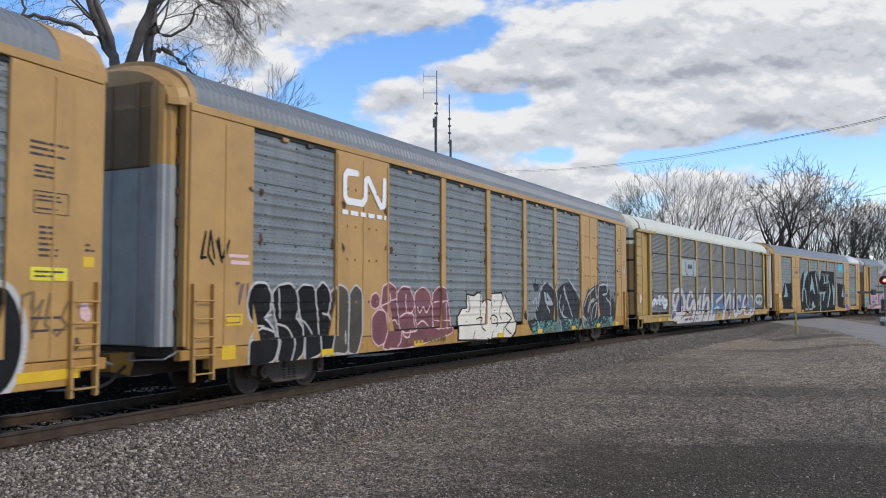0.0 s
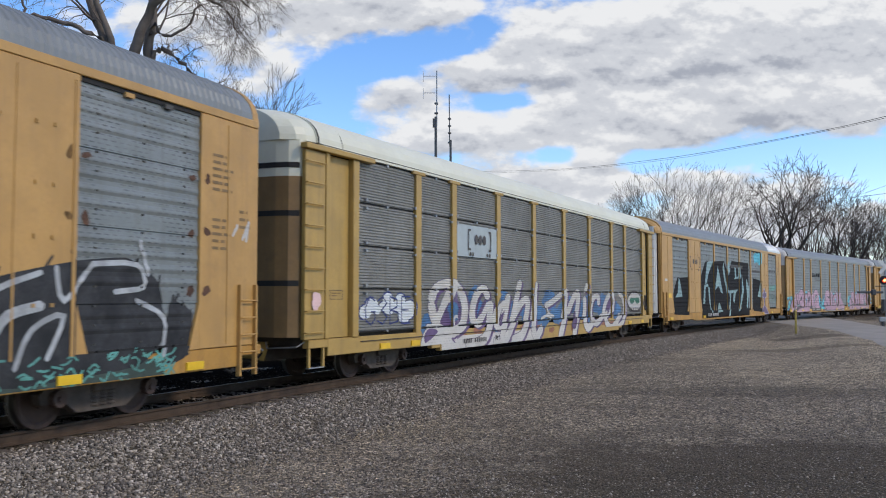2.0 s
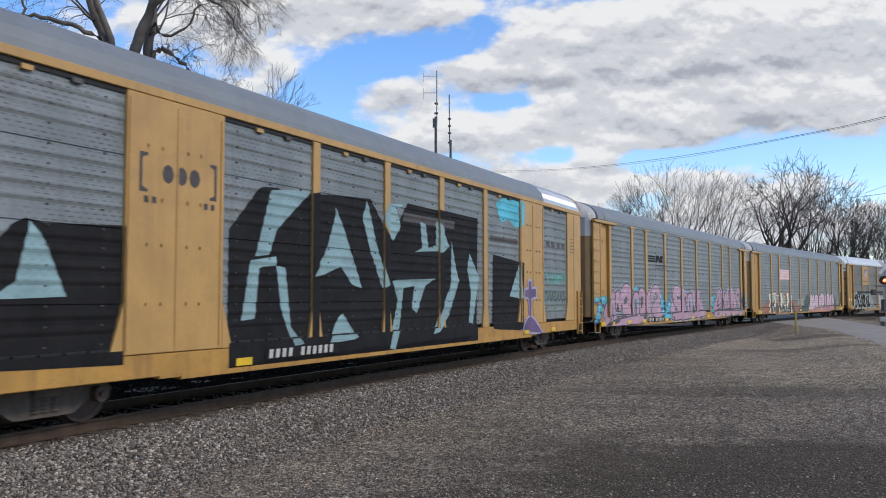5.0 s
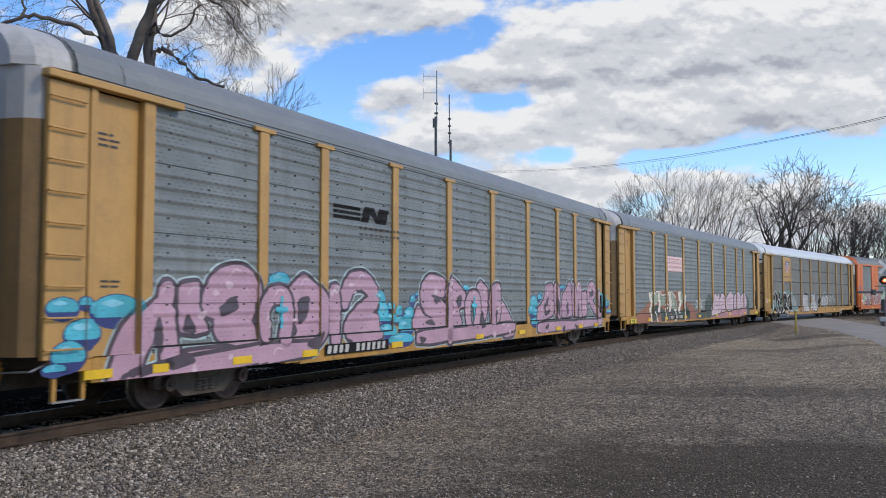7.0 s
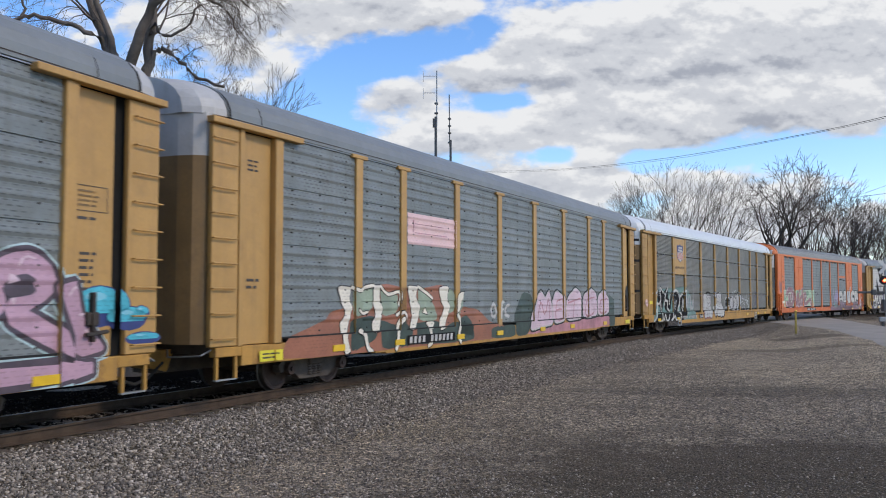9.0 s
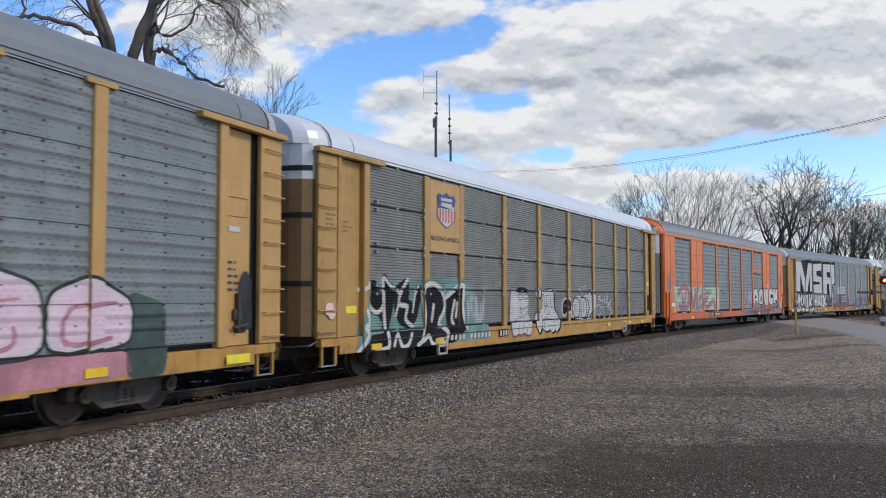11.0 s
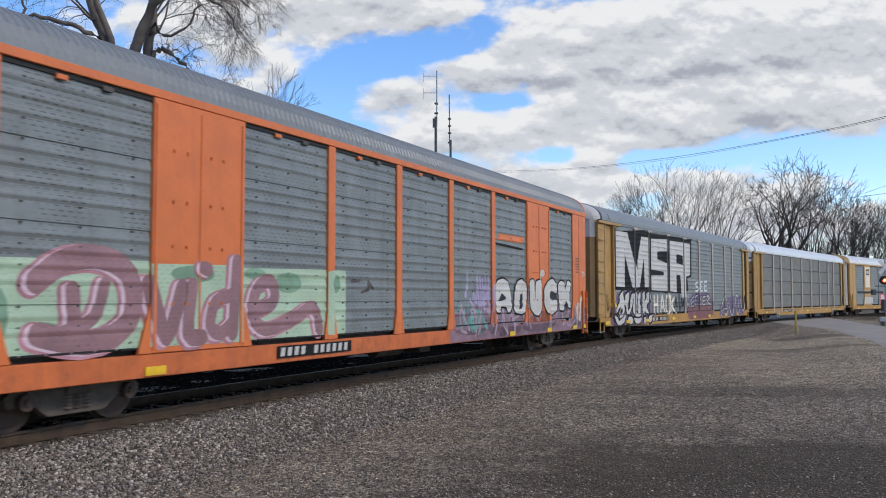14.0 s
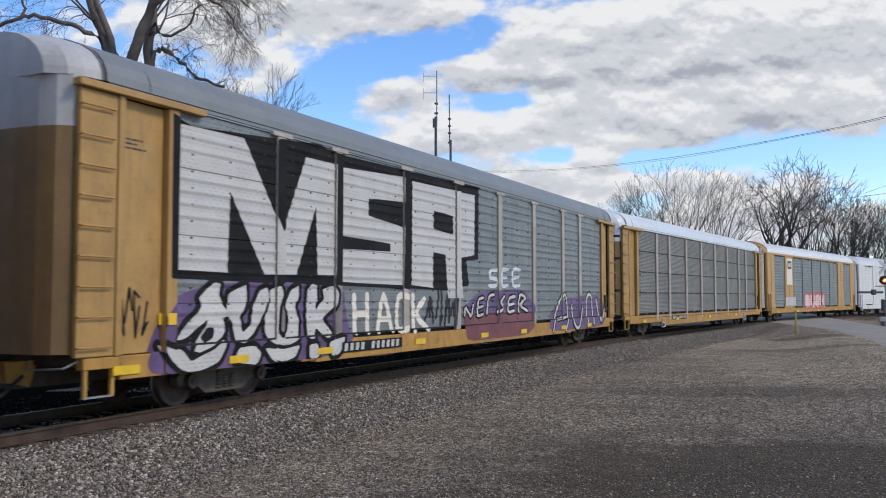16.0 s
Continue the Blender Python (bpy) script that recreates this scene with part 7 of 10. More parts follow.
    wisps = (
        penline([(2.62, 1.53), (2.68, 1.89), (2.95, 2.12)], 0.04),
        penline([(2.75, 1.66), (2.81, 2.07), (3.29, 2.31)], 0.04),
        penline([(3.59, 2.27), (3.97, 2.18), (4.25, 1.89), (4.39, 1.30), (4.65, 0.88), (4.74, 0.47)], 0.04),
        penline([(3.31, 1.66), (3.68, 1.32)], 0.04),
        penline([(2.17, 1.63), (2.42, 1.80), (2.50, 1.40)], 0.04),
        penline([(5.15, 2.21), (5.34, 1.90), (5.72, 1.47), (6.02, 1.13)], 0.04),
        penline([(5.61, 2.49), (6.31, 2.12), (6.95, 1.79), (7.13, 1.32)], 0.04),
        penline([(4.80, 1.89), (4.64, 1.49), (5.17, 1.06)], 0.04),
        penline([(5.07, 1.53), (4.99, 1.17), (5.54, 1.05), (5.73, 0.82)], 0.04),
        penline([(6.84, 2.13), (7.06, 1.79)], 0.04),
        penline([(7.29, 1.49), (7.75, 1.90), (8.48, 2.15)], 0.04),
        penline([(8.74, 2.22), (8.88, 1.78), (9.42, 2.30)], 0.04),
        penline([(9.42, 2.30), (10.29, 2.32), (10.44, 1.98), (9.85, 1.91)], 0.04),
        penline([(10.29, 1.78), (10.91, 1.50), (10.85, 0.94)], 0.04),
        penline([(8.12, 0.93), (8.36, 1.41), (8.88, 1.59), (8.62, 1.03)], 0.04),
        penline([(7.18, 0.74), (7.07, 1.09), (7.52, 0.96)], 0.04),
        penline([(10.35, 2.66), (10.54, 2.18)], 0.04),
        penline([(2.31, 1.28), (2.57, 0.82), (2.84, 0.63)], 0.04),
        penline([(3.23, 1.94), (3.38, 1.66), (3.91, 1.60), (3.68, 1.75), (3.45, 1.89)], 0.07),
        penline([(7.75, 1.30), (7.99, 1.60), (8.49, 1.72)], 0.07),
        penline([(5.15, 2.10), (5.38, 1.79)], 0.07),
    )
    for sh in smoke:
        patch(1, swollen(sh, 0.05), GREY_PAINT, 0.005, "graffiti_letter", "smoky black graffiti with teal and white")
        hem = []
        for k in range(14):
            u, z = R.choice(sh[0])
            hem += stroke([(u, z), (u + R.uniform(-0.16, 0.16), z + R.uniform(0.02, 0.22))], R.uniform(0.010, 0.030))
        patch(1, hem, GREY_PAINT, 0.006, "graffiti_wisp")
    for u0, u1, z0, z1, n in ((1.95, 3.9, 0.66, 0.98, 60), (4.0, 6.6, 0.66, 1.05, 60), (7.0, 11.0, 0.66, 1.02, 80)):
        squiggle = []
        for k in range(n):
            u, z = R.uniform(u0, u1), R.uniform(z0, z1)
            squiggle += penline([(u, z), (u + 0.08, z + R.uniform(-0.08, 0.08)), (u + 0.16, z + R.uniform(-0.05, 0.10))], 0.016)
        patch(1, rect(u0, u1 - 0.1, 0.64, z1 - 0.12), DKGREEN_PAINT, 0.004, "graffiti_ground")
        patch(1, squiggle, TEAL_BRIGHT, 0.012, "graffiti_wisp", "teal sprayed squiggles")
    for sh in wisps:
        patch(1, sh, WISP_PAINT, 0.015, "graffiti_wisp", "pale grey sprayed wisps")
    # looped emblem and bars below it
    loop = stroke([(-8.34, 4.48), (-8.70, 4.48), (-8.80, 4.38), (-8.80, 3.96), (-8.70, 3.86), (-8.12, 3.86), (-8.00, 3.98), (-7.99, 4.38), (-7.88, 4.42), (-7.36, 3.86), (-7.22, 3.90), (-7.20, 4.46)], 0.075)
    patch(1, loop, SIGN_WHITE, 0.022, "emblem", "white looped line emblem")
    patch(1, bars(-8.90, -7.15, 3.50, 3.74, 1, R, 1.2, 6), SIGN_WHITE, 0.022, "emblem_bar")
    patch(1, scribble(-13.05, -12.35, 2.35, 2.95, 0.022, R, 12), BLACK_PAINT, 0.008, "tag", "black scribbled tag")
    patch(1, rect(-12.46, -11.98, 1.34, 1.54), STRIPE, 0.008, "label_plate")
    patch(1, frame_box(-12.40, -12.04, 1.38, 1.50), LETTER_DARK, 0.014, "notice_frame")
    patch(1, rect(-12.50, -12.15, 0.76, 1.0), STRIPE, 0.008, "reflector_strip")
    reflectors(1, (-9.4, -5.6, -0.6, 2.6, 6.0, 9.0, 11.6))
    patch(1, scribble(-12.2, -11.8, 1.7, 2.1, 0.02, R, 9), MAUVE_PAINT, 0.008, "tag")
    patch(1, rect(-12.35, -11.85, 2.52, 2.58) + rect(-12.3, -11.8, 2.40, 2.47), BLUSH_PAINT, 0.006, "tag")
    notices(1, ((12.0, 12.6, 3.6, 4.3, 6), (12.0, 12.5, 2.6, 3.2, 5), (12.75, 13.1, 3.0, 3.4, 3)), LETTER_FADED, R)
    patch(1, scribble(12.6, 13.1, 2.8, 3.2, 0.03, R, 7), WHITE_PAINT, 0.008, "tag")
    rust_marks(1, (-4.215, -1.395, 1.395, 4.215), (1.95, 2.85, 3.75), R)
    rust_marks(1, (-11.62, -9.0, -6.95, 6.9, 9.1, 11.7), (1.95, 2.90, 3.78), R)

    # car 2: white script on blue and purple, pale bubbles, emblem panel, face
    car, side = CARS[2]
    pale = cloud_puffs(-11.5, -9.2, 1.1, 1.95, R, 14)
    patch(2, [[(u + (u + 10.3) * 0.05, z + (z - 1.5) * 0.1) for u, z in p] for p in pale], NAVY_PAINT, 0.005, "graffiti_outline")
    patch(2, pale, ROOF_WHITE, 0.010, "graffiti_letter", "pale blue white bubble graffiti")
    patch(2, lettered("G3BE", -11.4, -9.3, 1.15, 1.9, 0.06, draw=0.018), NAVY_PAINT, 0.015, "graffiti_line")
    bg = []
    for k in range(26):
        bg += blob(-8.3 + k * 0.64, R.uniform(1.0, 1.75), R.uniform(0.35, 0.7), R.uniform(0.25, 0.42), R)
    patch(2, bg, BLUE_PAINT, 0.004, "graffiti_ground", "blue and turquoise sprayed ground")
    gold = []
    for k in range(14):
        gold += blob(-8.0 + k * 1.15, R.uniform(0.68, 0.9), R.uniform(0.2, 0.5), R.uniform(0.05, 0.12), R)
    gold = lowered(gold, 0.48, 0.58)
    patch(2, gold, RUST_PAINT, 0.007, "graffiti_ground")
    script = (
        nib([(-8.27, 1.80), (-8.11, 2.01), (-7.72, 2.15), (-7.18, 2.19), (-6.72, 2.03), (-6.44, 1.70), (-6.40, 1.38), (-6.57, 1.10), (-6.96, 0.94), (-7.39, 0.91), (-7.84, 1.02), (-8.15, 1.29), (-8.28, 1.60)], 0.103) + nib([(-7.15, 2.09), (-7.51, 1.71), (-7.92, 1.23)], 0.113) + [curve([(-8.99, 0.63), (-8.83, 0.90), (-8.53, 1.14), (-8.14, 1.12), (-7.69, 0.93), (-7.27, 0.74), (-7.01, 0.63), (-8.49, 0.63)])],
        nib([(-4.96, 1.85), (-5.13, 2.05), (-5.43, 2.03), (-5.73, 1.83), (-5.92, 1.51), (-5.92, 1.24), (-5.71, 1.08), (-5.38, 1.22), (-5.09, 1.49), (-4.79, 1.61)], 0.096) + nib([(-4.72, 1.60), (-4.79, 1.33), (-4.88, 1.06), (-5.14, 0.77), (-5.66, 0.64), (-6.28, 0.63)], 0.100),
        nib([(-3.76, 1.62), (-4.17, 1.52), (-4.43, 1.27), (-4.47, 1.02), (-4.23, 0.96), (-3.94, 1.16), (-3.57, 1.62)], 0.094) + nib([(-3.48, 1.82), (-3.68, 1.35), (-3.87, 0.98), (-4.15, 0.63), (-4.50, 0.63)], 0.097),
        nib([(-2.57, 2.25), (-2.82, 1.79), (-3.10, 1.22), (-3.37, 0.90), (-3.82, 0.63)], 0.096) + nib([(-3.02, 1.25), (-2.61, 1.55), (-2.09, 1.76), (-1.91, 1.59), (-2.12, 1.07), (-2.30, 0.85), (-2.64, 0.68), (-3.17, 0.63)], 0.100),
        nib([(-1.23, 2.23), (-1.35, 1.78), (-1.49, 1.29), (-1.58, 0.83), (-1.36, 0.63), (-0.95, 0.80)], 0.097),
        nib([(-0.29, 1.55), (0.31, 1.68), (1.03, 1.88), (1.61, 2.03)], 0.089) + nib([(1.67, 2.03), (1.49, 1.49), (1.21, 0.95), (0.92, 0.63)], 0.110),
        nib([(1.86, 1.32), (2.45, 1.81), (2.93, 1.98), (2.86, 1.47), (2.52, 0.90), (2.35, 0.63)], 0.111),
        nib([(3.68, 1.74), (3.68, 1.31), (3.53, 0.89), (3.90, 0.72), (4.48, 0.88)], 0.098),
        nib([(3.80, 2.07), (3.95, 2.26)], 0.085),
        nib([(5.37, 1.60), (5.29, 1.86), (4.68, 1.76), (4.36, 1.30), (4.48, 0.92), (5.04, 0.85), (5.71, 1.07)], 0.094),
        nib([(6.14, 1.09), (7.06, 1.34), (7.35, 1.72), (6.88, 1.91), (6.33, 1.64), (6.01, 1.16), (6.27, 0.77), (7.05, 0.66), (8.13, 1.04)], 0.101),
        nib([(8.24, 1.93), (8.76, 1.72), (8.86, 1.20), (8.43, 0.78), (7.48, 0.63), (6.41, 0.63)], 0.081),
    )
    counters = (
        [curve([(-7.89, 1.16), (-7.41, 1.65), (-6.98, 1.82), (-6.67, 1.65), (-6.62, 1.26), (-6.89, 1.04), (-7.49, 1.04)])],
        [curve([(-8.81, 0.86), (-8.61, 1.04), (-8.25, 1.04), (-8.03, 0.95), (-8.50, 0.75), (-8.75, 0.68)])],
        [curve([(-4.34, 1.01), (-3.98, 1.30), (-3.71, 1.46), (-3.89, 1.14), (-4.16, 0.96)])],
        [curve([(1.96, 0.78), (2.62, 1.40), (2.65, 0.89), (2.38, 0.63)])],
        [curve([(6.55, 1.08), (7.01, 1.50), (6.92, 1.76), (6.42, 1.46)])],
        [curve([(-5.64, 1.30), (-5.31, 1.64), (-5.06, 1.79), (-5.06, 1.64), (-5.37, 1.35)])],
    )
    swirls = (
        penline([(-7.49, 1.04), (-7.09, 1.04), (-6.87, 1.13), (-6.90, 1.27), (-7.08, 1.32), (-7.19, 1.23), (-7.16, 1.12)], 0.041),
        penline([(-0.23, 1.49), (-0.10, 1.26), (0.37, 1.18)], 0.052),
        penline([(-0.75, 1.12), (-0.23, 1.21), (0.15, 1.12)], 0.052),
    )
    script = [lowered(line, 0.40, 0.54) if min(p[0] for q in line for p in q) > -9 else line for line in script]
    for line in script:
        patch(2, [[(u + 0.12, z - 0.04) for u, z in p] for p in swollen(line, 0.03)], PURPLE_PAINT, 0.009, "graffiti_outline", "purple shadow of white script graffiti")
    for line in script:
        patch(2, swollen(line, 0.03), DUSK_PURPLE, 0.012, "graffiti_outline")
        patch(2, swollen(line, 0.012), FRESH_WHITE, 0.016, "graffiti_letter", "large white flowing script graffiti")
    for sh in counters:
        patch(2, sh, PURPLE_PAINT, 0.020, "graffiti_shadow", "purple counter of a script letter")
    patch(2, blob(-7.1, 1.45, 0.34, 0.22, R), BLUE_PAINT, 0.022, "graffiti_line")
    for sh in swirls:
        patch(2, sh, FRESH_WHITE, 0.025, "graffiti_line")
    patch(2, rect(-7.85, -1.0, 0.465, 0.80), FRESH_WHITE, 0.008, "graffiti_ground")
    patch(2, blob(10.6, 1.62, 1.15, 0.50, R, 26, 0.05), LETTER_DARK, 0.006, "graffiti_outline")
    patch(2, blob(10.6, 1.62, 1.02, 0.43, R, 26, 0.05), WHITE_PAINT, 0.011, "graffiti_letter", "white cartoon skull face")
    patch(2, oval(10.15, 1.66, 0.36, 0.14) + oval(11.05, 1.66, 0.36, 0.14) + rect(10.0, 11.2, 1.68, 1.78), shared("glass", lambda: shader("green_spray_paint", (0.02, 0.13, 0.08), 0.5, 0, 0.2, 2)), 0.016, "graffiti_line")
    patch(2, lettered("UUUUU", 9.75, 11.45, 1.16, 1.36, 0.03, draw=0.025), LETTER_DARK, 0.016, "graffiti_line")
    part("emblem_panel", boxes((-6.93, -4.37, -HALF + 0.012, -HALF + 0.07, 2.93, 3.80), bevel=0.004), shader("pale_blue_grey_sheet", (0.36, 0.41, 0.42), 0.5, 0.1, 0.08, 1.5, dirt=0.3, dirt_color=(0.22, 0.24, 0.24)), car, "pale grey emblem panel")
    side.covers.append((-6.96, -4.34, 2.90, 3.83, 0.0))
    bracket_emblem(2, -6.30, -4.80, 3.12, 3.70, LETTER_DARK)
    plate(2, -6.7, -5.05, 0.56, 0.73, None, LETTER_DARK, R, 2)
    patch(2, lettered("R1", -4.55, -4.15, 0.57, 0.73, 0.02), LETTER_DARK, 0.018, "plate_mark")
    patch(2, blob(-13.25, 1.75, 0.17, 0.17, R), BLUSH_PAINT, 0.03, "sticker")
    patch(2, frame_box(-12.62, -12.15, 1.78, 1.98), LETTER_DARK, 0.006, "notice_frame")
    notices(2, ((-12.56, -12.2, 1.83, 1.94, 2),), LETTER_FADED, R, 0.008)
    notices(2, ((12.1, 12.6, 3.5, 4.2, 4), (12.1, 12.6, 2.3, 2.7, 4)), LETTER_FADED, R, 0.008)
    patch(2, frame_box(12.05, 12.62, 3.2, 3.6), LETTER_DARK, 0.008, "notice_frame")
    reflectors(2, (-10.6, -9.2, 9.6, 11.6))

    # car 3: black field with pale slashes
    pale3 = shader("pale_turquoise_grey_paint", (0.22, 0.34, 0.35), 0.5, 0.1, 0.15, 1.5, dash=0.35)
    black_forms = (
        [[(-6.77, 2.98), (-5.93, 3.82), (-5.35, 3.86), (-5.67, 2.98), (-4.34, 3.88), (-2.08, 3.99), (-1.20, 3.14), (-0.39, 4.06), (3.73, 4.03), (3.63, 0.63), (-6.78, 0.63)]],
        [[(-11.57, 0.92), (-11.51, 2.03), (-11.23, 2.43), (-10.93, 2.76), (-10.73, 2.86), (-10.42, 2.82), (-9.08, 2.88), (-9.08, 0.85)]],
        [[(4.82, 3.07), (7.27, 2.91), (7.18, 0.79), (4.75, 0.89)]],
        [[(-6.78, 0.68), (3.23, 0.78), (2.96, 0.63), (-4.16, 0.63), (-6.78, 0.63)]],
    )
    slashes = (
        [[(-5.62, 3.79), (-4.34, 3.92), (-5.44, 3.07), (-5.67, 2.57), (-6.05, 2.56)]],
        [[(-6.19, 2.48), (-5.44, 2.58), (-5.44, 2.41), (-5.94, 2.37), (-6.05, 1.45), (-6.42, 1.42)]],
        [[(-5.44, 2.41), (-5.17, 2.39), (-4.98, 1.27), (-4.58, 0.92), (-4.90, 0.90), (-5.29, 1.60)]],
        [[(-3.48, 3.68), (-3.17, 3.26), (-2.59, 2.29), (-2.45, 2.02), (-2.82, 2.08), (-3.27, 2.46), (-3.93, 2.27), (-4.27, 2.23), (-3.80, 2.79), (-3.48, 3.51)]],
        [[(-3.73, 0.90), (-3.37, 1.41), (-3.19, 1.49), (-2.60, 0.95)]],
        [[(-2.23, 3.94), (-1.85, 3.04), (-1.27, 2.09), (-1.57, 2.03), (-2.10, 2.85), (-2.43, 3.56)]],
        [[(-1.60, 3.61), (-1.10, 3.11), (-0.72, 3.47), (-0.93, 3.84), (-0.55, 4.01), (-1.34, 3.96)]],
        [[(-0.03, 2.91), (0.81, 2.98), (1.52, 2.96), (1.89, 3.14), (1.42, 3.67), (1.12, 3.76), (1.11, 3.15), (0.70, 3.04), (0.54, 3.63), (0.26, 3.67), (0.36, 3.03)]],
        [[(-1.11, 2.22), (1.09, 2.29), (0.51, 2.10), (0.10, 1.45), (-0.17, 1.55), (-0.05, 2.10), (-0.59, 2.04), (-0.77, 1.18), (-1.04, 0.63), (-1.29, 0.67), (-0.86, 1.75)]],
        [[(2.02, 3.29), (2.31, 2.57), (2.49, 2.26), (1.85, 1.33), (1.23, 0.94), (0.88, 0.91), (1.37, 1.44), (1.99, 2.15)]],
        [[(3.16, 3.02), (3.82, 2.39), (3.59, 1.74), (3.37, 1.10), (3.11, 1.14), (3.26, 1.95), (3.02, 2.59)]],
        [[(-11.22, 1.80), (-10.85, 2.04), (-10.65, 2.84), (-10.42, 2.58), (-10.07, 1.84)]],
        [[(6.12, 1.85), (6.94, 2.86), (7.22, 1.77)]],
    )
    for sh in black_forms:
        patch(3, sh, BLACK_PAINT, 0.005, "graffiti_letter", "large black graffiti letter")
    for sh in slashes:
        patch(3, sh, pale3, 0.010, "graffiti_slash", "pale turquoise slash")
    patch(3, [curve([(5.02, 4.61), (5.84, 4.85), (7.34, 4.87), (7.31, 4.10), (6.59, 3.97), (6.05, 4.22), (5.44, 4.04)])], CYAN_PAINT, 0.008, "graffiti_line", "turquoise sprayed patch")
    patch(3, rect(4.6, 6.8, 3.45, 3.62), LETTER_DARK, 0.006, "graffiti_line")
    patch(3, rect(-0.6, 2.2, 3.62, 3.82), LETTER_DARK, 0.006, "graffiti_line")
    for u in (9.5, 10.0, 10.6, 11.1):
        patch(3, rect(u, u + 0.35, 3.55, 3.72), LETTER_DARK, 0.006, "painted_patch")
    for row, ink in ((2.45, TEAL_BRIGHT), (1.78, DKGREEN_PAINT)):
        for k in range(7):
            u = 9.45 + k * 0.30
            patch(3, penline([(u, row + R.uniform(-0.2, 0.2)), (u + 0.10, row + 0.2), (u + 0.2, row - R.uniform(0.05, 0.22)), (u + 0.28, row + R.uniform(-0.1, 0.2))], 0.045 if ink is TEAL_BRIGHT else 0.03), ink, 0.006, "graffiti_wisp", "faded green sprayed scrawl")
    patch(3, blob(10.4, 1.75, 1.1, 0.42, R), TEAL_FADED, 0.003, "graffiti_ground", "faded grey green spray")
    cross = [[(7.59, 2.33), (7.84, 2.33), (7.85, 2.08), (8.27, 2.10), (8.27, 1.84), (7.85, 1.82), (7.84, 1.57), (7.79, 1.20), (7.71, 1.20), (7.66, 1.57), (7.60, 1.80), (7.29, 1.84), (7.28, 2.05), (7.59, 2.07)]]
    star = [curve([(7.12, 0.76), (7.27, 0.99), (7.48, 1.14), (7.77, 1.20), (8.08, 1.10), (8.43, 0.91), (8.78, 0.70), (8.90, 0.63)])]
    for sh in (cross, star):
        patch(3, swollen(sh, 0.07), LILAC_PAINT, 0.024, "graffiti_halo")
        patch(3, sh, PURPLE_PAINT, 0.028, "graffiti_letter", "dark purple painted shape with lilac edge")
    bracket_emblem(3, -8.85, -7.15, 3.42, 4.02, LETTER_DARK)
    plate(3, -5.8, -3.5, 0.70, 0.92, BLACK_PAINT, WHITE_PAINT, R)
    reflectors(3, (-12.0, -6.4, 7.4, 10.0))
    patch(3, rect(-12.40, -11.95, 1.78, 2.0), STRIPE, 0.008, "label_plate")
    patch(3, rect(-12.95, -12.55, 2.62, 2.74), WHITE_PAINT, 0.008, "sticker")
    notices(3, ((-12.9, -12.4, 1.2, 1.4, 2), (12.0, 12.6, 3.4, 4.0, 5)), LETTER_FADED, R)

